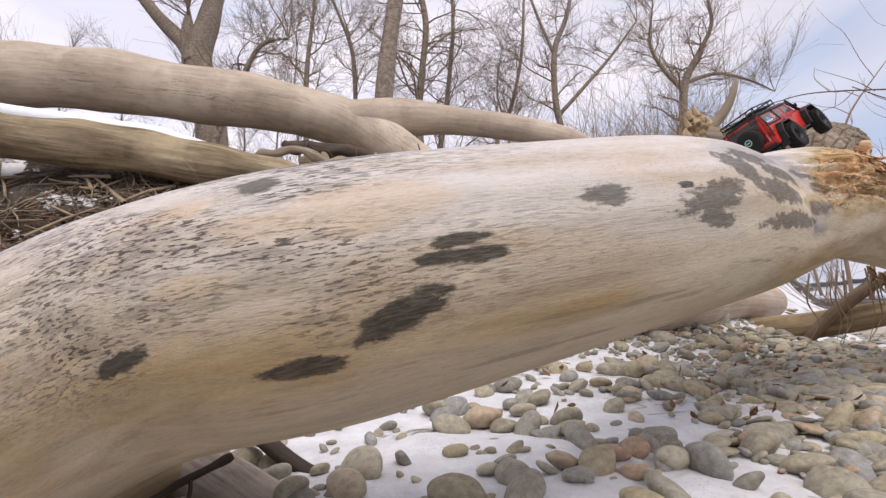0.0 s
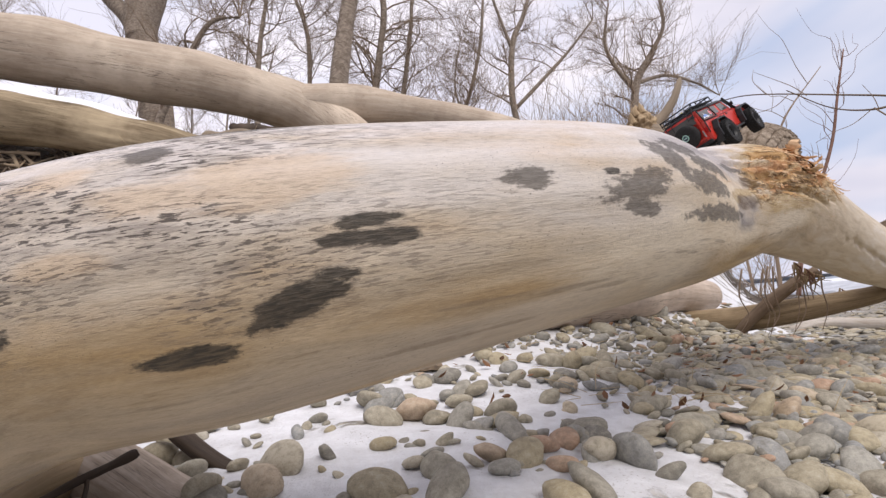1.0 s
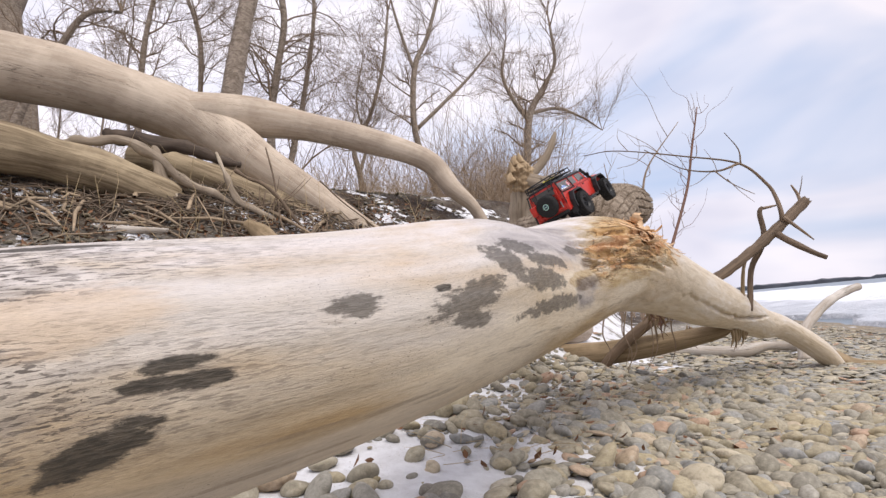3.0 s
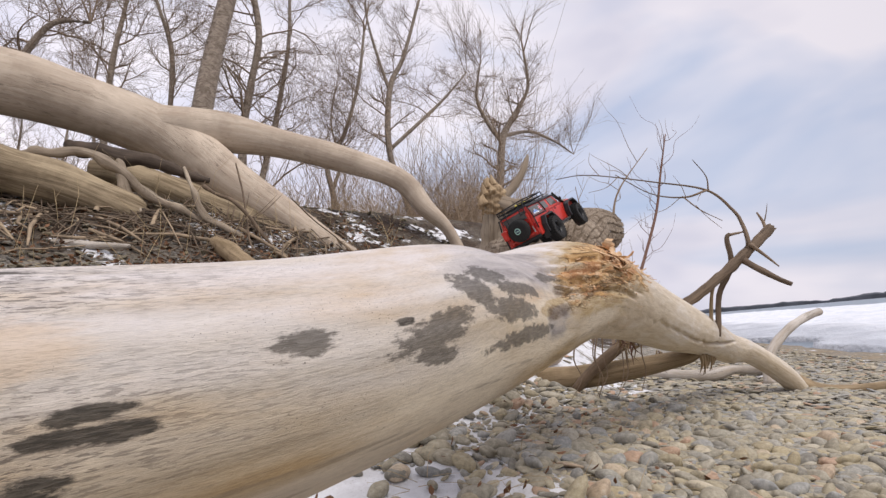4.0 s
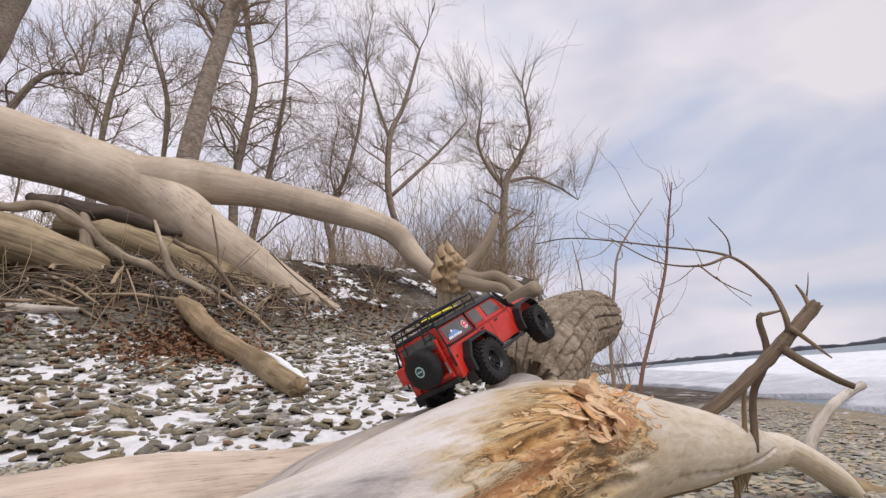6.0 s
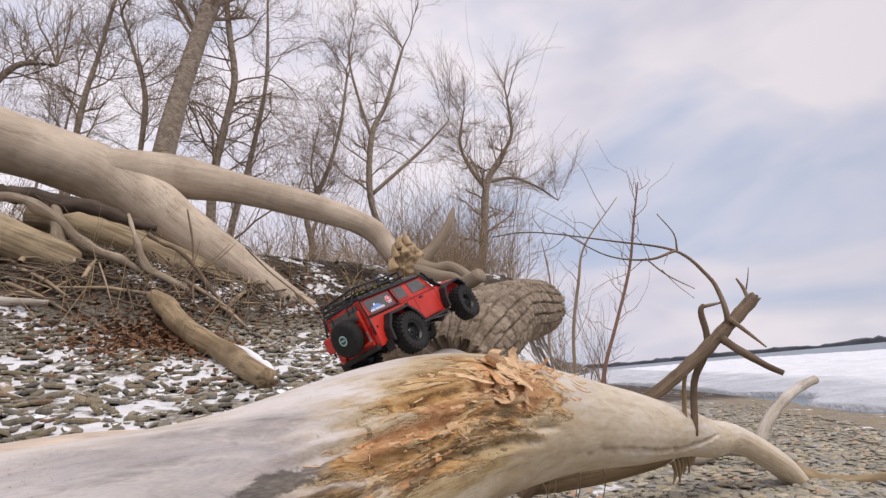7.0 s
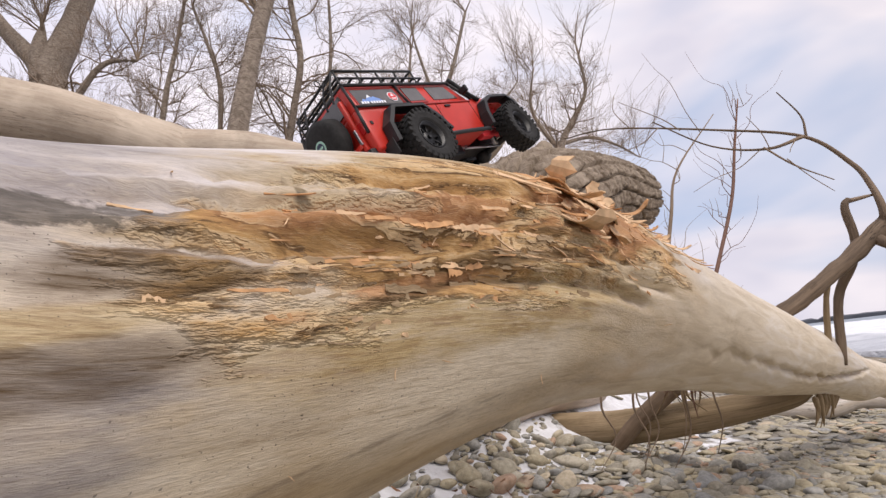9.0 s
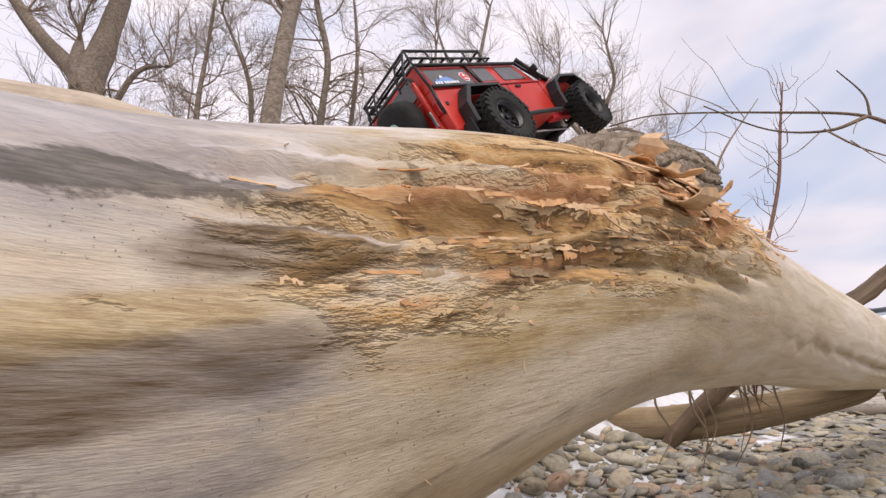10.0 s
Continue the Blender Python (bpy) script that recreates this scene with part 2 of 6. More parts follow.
    zone = k.math("MULTIPLY", k.ramp(k.noise(k.vec(w, (9, 3.0, 1), (1.2, 6.2, 0)), 1.0, 5), (0.37, 0.0), (0.53, 1.0)),
                  k.ramp(k.math("MULTIPLY", v, 0.1), (0.19, 0.55), (0.215, 1.0), (0.255, 1.0), (0.28, 0.4), (0.30, 0.1), (0.36, 0.0)))
    zone = k.math("MULTIPLY", zone, k.ramp(th, (0.40, 1.0), (0.49, 0.0)))
    smear = k.noise(k.vec(w, (55, 11, 1), (5.1, 0.2, 0)), 1.0, 5, 0.7, 0.4)
    c = k.mix(k.math("MULTIPLY", k.ramp(smear, (0.43, 0.0), (0.60, 0.66)), zone), c, (0.20, 0.17, 0.145))
    c = k.mix(k.math("MULTIPLY", patch("orange", 3.2, 0.5), 0.30), c, (0.62, 0.40, 0.19))
    pitm = k.math("MULTIPLY", k.ramp(pit, (0.53, 0.0), (0.575, 1.0)), zone)
    c = k.mix(k.math("MULTIPLY", pitm, 0.92), c, (0.055, 0.044, 0.038))
    # dark stains, paler smudges and one curved split
    wob = k.math("SUBTRACT", k.noise(k.vec(w, (60, 22, 1)), 1.0, 7, 0.7), 0.5)
    stain = k.math("MAXIMUM", patch("stain", 1.5, 0.2, wob), k.math("MULTIPLY", patch("smudge", 2.2, 0.25, wob), 0.84))
    stain = k.math("MAXIMUM", stain, patch("split", 0.6, 0.3, wob))
    c = k.mix(k.math("MULTIPLY", stain, k.ramp(pit, (0.42, 1.0), (0.62, 0.80))), c, (0.044, 0.037, 0.027))
    # bare tan wood towards the fork, streaked along the grain
    tan = patch("tan", 1.4, 0.3)
    tw = k.math("ADD", k.math("MULTIPLY", k.noise(k.vec(w, (30, 5.0, 1), (2.0, 0.35, 0)), 1.0, 7, 0.68, 0.9), 0.6), k.math("MULTIPLY", fine, 0.4))
    tanc = k.ramp(tw, (0.36, (0.21, 0.12, 0.035)), (0.46, (0.40, 0.275, 0.105)), (0.6, (0.53, 0.405, 0.205)))
    tanc = k.mix(k.ramp(yel, (0.45, 0.0), (0.65, 0.55)), tanc, (0.62, 0.53, 0.40))
    streak = k.noise(k.vec(w, (80, 8.0, 1), (3.0, 0.7, 0)), 1.0, 6, 0.68, 0.6)
    tanc = k.mix(k.ramp(streak, (0.5, 0.0), (0.62, 0.42)), tanc, (0.68, 0.58, 0.45))
    tanc = k.mix(k.ramp(streak, (0.36, 0.75), (0.48, 0.0)), tanc, (0.25, 0.14, 0.05))
    c = k.mix(k.math("MULTIPLY", tan, 0.9), c, tanc)
    # torn, flaking layers: each layer has its own tone and edge
    torn = patch("torn", 2.5, 0.3)
    lay = k.noise(k.vec(w, (22, 4.8, 1), (0.0, 0.35, 0)), 1.0, 7, 0.6, 0.8)
    level = k.math("SNAP", lay, 0.035)
    tone = k.math("FRACT", k.math("MULTIPLY", level, 51.7))
    tg = k.math("ADD", k.math("MULTIPLY", tone, 0.55), k.math("MULTIPLY", k.noise(k.vec(w, (200, 18, 1)), 1.0, 6, 0.7, 0.5), 0.45))
    tc = k.ramp(tg, (0.26, (0.10, 0.052, 0.02)), (0.37, (0.32, 0.18, 0.065)), (0.55, (0.52, 0.315, 0.125)), (0.76, (0.64, 0.46, 0.26)))
    red = patch("red", 2.0, 0.3)
    tc = k.mix(k.math("MULTIPLY", red, 0.7), tc, (0.40, 0.19, 0.085))
    c = k.mix(torn, c, tc)
    dark = patch("dark", 1.6, 0.35)
    dark = k.math("MULTIPLY", dark, k.math("MULTIPLY", k.ramp(fine, (0.4, 1.0), (0.65, 0.6)), k.ramp(streak, (0.42, 1.0), (0.62, 0.6))))
    c = k.mix(dark, c, (0.095, 0.055, 0.021))
    # hair-fine grain and mould specks
    c = k.mix(k.ramp(micro, (0.36, 0.27), (0.50, 0.0)), c, (0.15, 0.105, 0.065))
    c = k.mix(k.math("MULTIPLY", k.ramp(micro, (0.52, 0.0), (0.68, 0.2)), k.math("SUBTRACT", 1.0, k.math("MAXIMUM", dark, stain))), c, (0.82, 0.70, 0.50))
    spk = k.noise(k.vec(w, (330, 240, 1)), 1.0, 2, 0.5)
    spz = k.ramp(k.noise(k.vec(w, (8, 3.4, 1), (4.4, 2.2, 0)), 1.0, 4), (0.48, 0.0), (0.6, 1.0))
    c = k.mix(k.math("MULTIPLY", k.math("MULTIPLY", k.ramp(spk, (0.66, 0.0), (0.70, 1.0)), spz), 0.8), c, (0.05, 0.04, 0.03))
    h = k.math("ADD", k.math("MULTIPLY", k.math("ADD", fine, micro), 0.35), k.math("MULTIPLY", g, 0.5))
    h = k.math("ADD", h, k.math("MULTIPLY", torn, k.math("ADD", k.math("MULTIPLY", level, 14.0), k.math("MULTIPLY", tg, 1.2))))
    h = k.math("SUBTRACT", h, k.math("MULTIPLY", pitm, 0.9))
    return k.done(c, k.mix(torn, (0.55, 0.55, 0.55), (0.9, 0.9, 0.9)), h, 0.5, 0.008, spec=0.35)


def bark_material(name="bark", a=(0.37, 0.305, 0.235), b=(0.15, 0.112, 0.078), scale=1.0):
    k = Nodes(name)
    p = k.vec("UV", (9 * scale, 16 * scale, 1))
    n = k.noise(p, 1.0, 7, 0.65, 1.1)
    f = k.noise(k.vec("UV", (60 * scale, 80 * scale, 1)), 1.0, 5, 0.65)
    c = k.mix(k.ramp(n, (0.36, 0.0), (0.62, 1.0)), b, a)
    c = k.mix(k.ramp(f, (0.55, 0.0), (0.75, 0.5)), c, (0.40, 0.345, 0.28))
    return k.done(c, 0.92, k.math("ADD", n, k.math("MULTIPLY", f, 0.35)), 0.8, 0.03 / scale, spec=0.15)


def stone_material(name="stone", shade=1.0):
    k = Nodes(name)
    rnd = k.n("ObjectInfo").outputs["Random"]
    isl = k.n("NewGeometry").outputs["Random Per Island"]
    rr = k.math("FRACT", k.math("ADD", rnd, isl))
    base = k.ramp(rr, (0.0, (0.31, 0.285, 0.225)), (0.14, (0.41, 0.345, 0.215)), (0.28, (0.255, 0.26, 0.255)), (0.42, (0.42, 0.36, 0.235)), (0.56, (0.20, 0.19, 0.165)), (0.68, (0.36, 0.325, 0.24)), (0.8, (0.29, 0.295, 0.29)), (0.91, (0.52, 0.455, 0.33)), (0.97, (0.42, 0.28, 0.19)))
    pos = k.n("NewGeometry").outputs["Position"]
    n = k.noise(pos, 38, 6, 0.7)
    f = k.noise(pos, 260, 4, 0.75)
    c = k.mix(k.ramp(n, (0.34, 0.5), (0.52, 0.0)), base, (0.13, 0.115, 0.085))
    c = k.mix(k.ramp(n, (0.52, 0.0), (0.70, 0.45)), c, (0.56, 0.52, 0.42))
    c = k.mix(k.ramp(f, (0.55, 0.0), (0.72, 0.5)), c, (0.54, 0.50, 0.42))
    c = k.mix(k.ramp(f, (0.30, 0.5), (0.43, 0.0)), c, (0.10, 0.09, 0.07))
    c = k.mix(1.0, c, (shade, shade * 0.96, shade * 0.9), "MULTIPLY") if shade < 1 else c
    # wind-blown snow caught on the tops of some
    geo = k.n("NewGeometry")
    up = k.vmath("DOT_PRODUCT", geo.outputs["Normal"], (0.0, 0.0, 1.0))
    w = k.math("MULTIPLY", k.vmath("DOT_PRODUCT", pos, (-0.35, 1.0, 0.0)), 0.05)
    dust = k.math("ADD", k.noise(pos, 3.2, 5, 0.65), k.math("SUBTRACT", k.ramp(w, (0.18, 0.1), (0.27, 0.53), (0.46, 0.55), (0.56, 0.34)), 0.5))
    dust = k.math("ADD", dust, k.math("SUBTRACT", k.ramp(k.math("MULTIPLY_ADD", k.vmath("DOT_PRODUCT", pos, (-0.82, 0.57, 0.0)), 0.1, 0.3), (0.26, 0.1), (0.33, 0.5)), 0.5))
    snow = k.math("MULTIPLY", k.ramp(dust, (0.54, 0.0), (0.58, 1.0)), k.ramp(up, (0.6, 0.0), (0.85, 1.0)))
    c = k.mix(snow, c, (0.82, 0.83, 0.86))
    return k.done(c, 0.75, k.math("ADD", n, k.math("MULTIPLY", f, 0.4)), 0.35, 0.008, spec=0.3)


def ground_material():
    k = Nodes("beach_ground")
    ob = k.tc.outputs["Object"]
    u = k.vmath("DOT_PRODUCT", ob, (-0.82, 0.57, 0.0))
    w = k.vmath("DOT_PRODUCT", ob, (-0.35, 1.0, 0.0))
    cell = k.n("TexVoronoi", Scale=13.0, Randomness=1.0)
    k.put(cell.inputs["Vector"], k.vec("Object", (1, 1, 0.6)))
    small = k.n("TexVoronoi", Scale=34.0)
    k.put(small.inputs["Vector"], ob)
    tone = k.n("SeparateColor", Color=cell.outputs["Color"]).outputs[0]
    c = k.ramp(tone, (0.0, (0.28, 0.265, 0.235)), (0.4, (0.40, 0.36, 0.28)), (0.7, (0.31, 0.30, 0.28)), (1.0, (0.50, 0.44, 0.34)))
    c = k.mix(k.ramp(cell.outputs["Distance"], (0.35, 0.0), (0.75, 0.75)), c, (0.09, 0.075, 0.06))
    c = k.mix(k.ramp(small.outputs["Distance"], (0.4, 0.0), (0.9, 0.4)), c, (0.12, 0.11, 0.095))
    # sand and wrack nearer the lake
    sand = k.math("MULTIPLY", k.ramp(k.math("MULTIPLY_ADD", u, -0.1, 0.0), (0.36, 0.0), (0.56, 1.0)), k.ramp(k.noise(ob, 0.8, 6, 0.6), (0.35, 0.2), (0.6, 1.0)))
    c = k.mix(k.math("MULTIPLY", sand, 0.8), c, k.ramp(k.noise(ob, 5.0, 6, 0.7), (0.35, (0.13, 0.12, 0.11)), (0.6, (0.34, 0.25, 0.13))))
    # leaf litter and earth on the bank, darkened to stand for shade under the logs
    lit = k.math("MULTIPLY", k.ramp(k.math("MULTIPLY", w, 0.05), (0.53, 0.0), (0.6, 1.0)), k.ramp(k.noise(ob, 1.1, 6, 0.65), (0.3, 0.5), (0.55, 1.0)))
    c = k.mix(lit, c, k.ramp(k.noise(ob, 9.0, 6, 0.7), (0.35, (0.022, 0.016, 0.012)), (0.7, (0.085, 0.055, 0.034))))
    # snow lying between the stones
    sn = k.noise(k.vec("Object", (1, 1, 1), (3.3, 1.2, 0)), 0.75, 6, 0.62, 0.4)
    su = k.ramp(k.math("MULTIPLY_ADD", u, 0.1, 0.3), (0.24, 0.0), (0.30, 0.78), (0.36, 0.95), (0.44, 0.85), (0.52, 0.72))
    su = k.math("MULTIPLY", su, k.ramp(k.math("MULTIPLY", w, 0.05), (0.46, 1.0), (0.58, 0.3)))
    sv = k.ramp(k.math("MULTIPLY_ADD", k.vmath("DOT_PRODUCT", ob, (0.57, 0.82, 0.0)), 0.2, 0.2), (0.24, 0.0), (0.36, 1.0))
    sf = k.math("MULTIPLY", k.math("SUBTRACT", k.noise(ob, 4.5, 5, 0.6), 0.5), 0.5)
    lim = k.math("ADD", k.math("ADD", sn, sf), k.math("MULTIPLY", k.math("MULTIPLY", su, sv), 0.25))
    near = k.math("MULTIPLY", k.ramp(k.math("MULTIPLY", w, 0.05), (0.13, 0.09), (0.19, 0.0), (0.24, 0.0), (0.30, -0.05)), k.ramp(k.math("MULTIPLY_ADD", u, 0.1, 0.3), (0.31, 0.0), (0.36, 1.0)))
    lim = k.math("ADD", lim, near)
    snow = k.ramp(lim, (0.62, 0.0), (0.67, 1.0))
    grit = k.math("MULTIPLY", k.ramp(k.noise(ob, 95, 3, 0.7), (0.60, 0.0), (0.68, 0.8)), k.ramp(k.noise(ob, 5.5, 4), (0.48, 0.0), (0.62, 1.0)))
    pack = k.mix(grit, k.ramp(k.noise(ob, 7.0, 6, 0.7), (0.34, (0.60, 0.595, 0.605)), (0.62, (0.76, 0.765, 0.785))), (0.22, 0.19, 0.15))
    c = k.mix(snow, c, pack)
    h = k.math("ADD", k.math("MULTIPLY", k.math("SUBTRACT", 1.0, cell.outputs["Distance"]), k.math("SUBTRACT", 1.0, snow)), k.math("MULTIPLY", k.noise(ob, 11, 7, 0.7), 0.9))
    return k.done(c, 0.85, h, 0.7, 0.04, spec=0.25)


M = {
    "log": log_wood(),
    "pale_wood": weathered_wood("pale_wood", (0.56, 0.475, 0.375), (0.40, 0.315, 0.235), 0.55, 0.4),
    "yellow_wood": weathered_wood("yellow_wood", (0.45, 0.345, 0.215), (0.20, 0.14, 0.075), 0.7, 0.9),
    "bank_wood": weathered_wood("bank_wood", (0.46, 0.37, 0.24), (0.14, 0.098, 0.055), 0.45, 0.8),
    "branch_wood": weathered_wood("branch_wood", (0.235, 0.17, 0.115), (0.105, 0.074, 0.05), 1.6, 0.5),
    "arm_wood": weathered_wood("arm_wood", (0.55, 0.51, 0.46), (0.38, 0.32, 0.25), 1.0, 0.3),
    "frost_wood": weathered_wood("frost_wood", (0.52, 0.47, 0.43), (0.30, 0.255, 0.21), 1.3, 0.25),
    "root_pale": weathered_wood("root_pale", (0.47, 0.40, 0.33), (0.24, 0.19, 0.145), 2.2, 0.35),
    "root_grey": weathered_wood("root_grey", (0.44, 0.37, 0.28), (0.21, 0.16, 0.11), 0.7, 0.5),
    "pink_wood": weathered_wood("pink_wood", (0.64, 0.54, 0.45), (0.46, 0.365, 0.285), 1.0, 0.2),
    "dark_root": weathered_wood("dark_root", (0.11, 0.082, 0.06), (0.038, 0.027, 0.02), 0.8, 0.5),
    "splinter": plain("splinter_wood", (0.59, 0.40, 0.235), 0.85, var=0.28, scale=45),
    "splinter_red": plain("splinter_red_wood", (0.50, 0.28, 0.13), 0.85, var=0.3, scale=45),
    "old_wood": weathered_wood("old_wood", (0.52, 0.40, 0.25), (0.24, 0.155, 0.08), 1.5, 0.4),
    "bark": bark_material(),
    "tree_bark": bark_material("tree_bark", (0.35, 0.29, 0.23), (0.16, 0.125, 0.095), 0.5),
    "twig": plain("twig_bark", (0.245, 0.18, 0.125), 0.85, scale=6),
    "twig_red": plain("red_twig_bark", (0.19, 0.105, 0.075), 0.8, scale=6),
    "brush": plain("brush_twigs", (0.32, 0.235, 0.155), 0.9, scale=2),
    "stone": stone_material(),
    "shale": stone_material("shale", 0.6),
    "ground": ground_material(),
    "leaf": plain("dry_leaf", (0.17, 0.085, 0.042), 0.8, var=0.4, scale=9),
    "straw": plain("dry_grass", (0.42, 0.32, 0.18), 0.85, var=0.25, scale=20),
    "stick": plain("grey_stick", (0.13, 0.095, 0.065), 0.9, var=0.35, scale=3),
    "bank_stick": plain("bleached_stick", (0.29, 0.22, 0.145), 0.9, var=0.4, scale=3),
    "snow": plain("snow", (0.82, 0.83, 0.86), 0.7, var=0.04, scale=8),
}


# ---- geometry helpers ----
def mesh_ob(name, V, F, material, parent=None, label="", uv=None, smooth=True):
    """One mesh object from vertices and faces; uv: one pair per vertex."""
    me = bpy.data.meshes.new(name)
    me.from_pydata([tuple(v) for v in V], [], [tuple(f) for f in F])
    if uv is not None:
        lay = me.uv_layers.new(name="UVMap")
        idx = np.empty(len(me.loops), dtype=np.int64)
        me.loops.foreach_get("vertex_index", idx)
        lay.data.foreach_set("uv", np.asarray(uv, dtype=np.float32)[idx].ravel())
    me.polygons.foreach_set("use_smooth", [smooth] * len(me.polygons))
    me.materials.append(material)
    me.update()
    ob = new(name, me)
    if parent is not None:
        ob.parent = parent
    if label:
        ob["label"] = label
    return ob


def part(name, bm, material, parent, label="", smooth=False):
    """Links a bmesh as one mesh object under a thing or a part."""
    me = bpy.data.meshes.new(name)
    bm.normal_update()
    bm.to_mesh(me)
    bm.free()
    me.materials.append(material)
    if smooth:
        me.polygons.foreach_set("use_smooth", [True] * len(me.polygons))
    ob = new(name, me)
    ob.parent = parent
    if label:
        ob["label"] = label
    return ob


def glide(nodes, n):
    """Points along a Catmull-Rom curve through nodes of any width."""
    N = np.asarray(nodes, float)
    N = np.vstack([2 * N[0] - N[1], N, 2 * N[-1] - N[-2]])
    t = np.linspace(0, 1, n, endpoint=False)[:, None]
    out = []
    for a, b, c, d in zip(N[:-3], N[1:-2], N[2:-1], N[3:]):
        out.append(0.5 * (2 * b + (c - a) * t + (2 * a - 5 * b + 4 * c - d) * t**2 + (3 * b - a - 3 * c + d) * t**3))
    return np.vstack(out + [N[-2:-1]])


def tube(nodes, n=10, seg=16, lumps=0.0, size=6.0, seed=0.0, fine=0.0, ragged=0.0, shape=None):
    """A bent, uneven round timber. nodes: x, y, z, radius. Gives vertices, faces and uv in metres (round, along)."""
    P = glide(nodes, n)
    C, R = P[:, :3], np.maximum(P[:, 3], 0.0015)
    T = np.gradient(C, axis=0)
    T /= np.linalg.norm(T, axis=1)[:, None]
    along = np.r_[0, np.cumsum(np.linalg.norm(np.diff(C, axis=0), axis=1))]
    up = np.array([0, 0, 1.0]) - T[:, 2:3] * T
    weak = np.linalg.norm(up, axis=1) < 0.25
    if weak.any():
        up = np.array([1.0, 0, 0]) - T[:, 0:1] * T
    up /= np.linalg.norm(up, axis=1)[:, None]
    side = np.cross(T, up)
    ang = np.linspace(0, 2 * math.pi, seg + 1)
    girth = float(R.mean()) if len(R) < 400 else 0.225
    V, uv = [], []
    for i in range(len(C)):
        for j, a in enumerate(ang):
            d = up[i] * math.cos(a) + side[i] * math.sin(a)
            r = R[i]
            p = C[i] + d * r
            if lumps:
                r *= 1 + lumps * noise.noise(Vector(p * size / 2.2) + Vector((seed, 0, 0))) + fine * noise.noise(Vector((a * 4, along[i] * 14, seed)))
            if shape:
                r *= shape(a if a <= math.pi else a - 2 * math.pi, along[i])
            q = C[i] + d * r
            if ragged and i in (0, len(C) - 1):
                q = q + T[i] * ragged * noise.noise(Vector((a * 2.5, seed, 3.0 * i))) * (1 if i else -1)
            V.append(q)
            uv.append(((a if a <= math.pi else a - 2 * math.pi) * girth, along[i]))
    F = []
    w = seg + 1
    for i in range(len(C) - 1):
        for j in range(seg):
            F.append((i * w + j, i * w + j + 1, (i + 1) * w + j + 1, (i + 1) * w + j))
    for i, s in ((0, -1), (len(C) - 1, 1)):
        V.append(C[i] + T[i] * s * R[i] * 0.15)
        uv.append((0.0, along[i] + 0.1))
        k = len(V) - 1
        for j in range(seg):
            a, b = i * w + j, i * w + j + 1
            F.append((k, a, b) if s > 0 else (k, b, a))
    return V, F, uv


def timber(name, nodes, material, parent=None, label="", n=8, seg=14, **kw):
    V, F, uv = tube(nodes, n, seg, **kw)
    return mesh_ob(name, V, F, material, parent, label, uv)


def thing(name, label, category, group="", at=(0, 0, 0)):
    e = new(name)
    e.location = at
    e.empty_display_size = 0.1
    return tagged(e, label, category, group)


def rise(x, y):
    """Height of the beach, which falls to the lake, and of the bank behind it."""
    x, y = np.asarray(x, float), np.asarray(y, float)
    u, v, w = -0.82 * x + 0.57 * y, 0.57 * x + 0.82 * y, y - 0.35 * x
    u = u - 0.0016 * np.clip(v, 0, 90) ** 2
    beach = np.interp(u, (-60, -12, -6, -2, 0, 0.4, 1.1, 3.5, 40), (-3.2, -1.25, -0.62, -0.27, -0.05, 0.0, 0.12, 0.6, 4.0))
    bank = np.interp(w, (-40, 0, 1.8, 2.8, 3.6, 4.8, 5.7, 7.4, 8.6, 10, 11.3, 12.2, 13.3, 14.5, 18, 40), (-0.6, -0.05, 0.1, 0.2, 0.4, 0.8, 0.93, 1.24, 1.55, 1.95, 2.45, 3.05, 3.85, 4.6, 5.4, 7.0))
    bank = bank + np.clip((-x - 4.5) / 3.0, 0, 1) * np.interp(w, (12, 14.8, 18), (0.0, 0.65, 1.0))
    f = np.clip((u + 0.6) / 2.2, 0, 1)
    f = f * f * (3 - 2 * f)
    return beach * (1 - f) + bank * f


# ---- ground, lake, far shore ----
def build_ground():
    xs = np.unique(np.r_[-160:-20:10.0, -20:-4:0.8, -4:7:0.07, 7:16:0.35, 16:60:2.0, 60:420:20.0])
    ys = np.unique(np.r_[-60:-2:4.0, -2:8.5:0.07, 8.5:18:0.35, 18:60:2.0, 60:420:20.0])
    X, Y = np.meshgrid(xs, ys)
    Z = rise(X, Y)
    near = (np.abs(X) < 20) & (Y < 22)
    for i, j in zip(*np.nonzero(near)):
        p = Vector((X[i, j], Y[i, j], 0))
        Z[i, j] += 0.06 * noise.noise(p * 0.9) + 0.022 * noise.noise(p * 4.1) + 0.01 * noise.noise(p * 11)
    V = np.stack([X.ravel(), Y.ravel(), Z.ravel()], 1)
    w = len(xs)
    a = (np.arange(len(ys) - 1)[:, None] * w + np.arange(w - 1)[None]).ravel()
    F = np.stack([a, a + 1, a + w + 1, a + w], 1)
    g = mesh_ob("ground", V.tolist(), F.tolist(), M["ground"])
    return tagged(g, "sloping shingle beach and bank with patches of snow", "ground", kind="structure")


ground = build_ground()


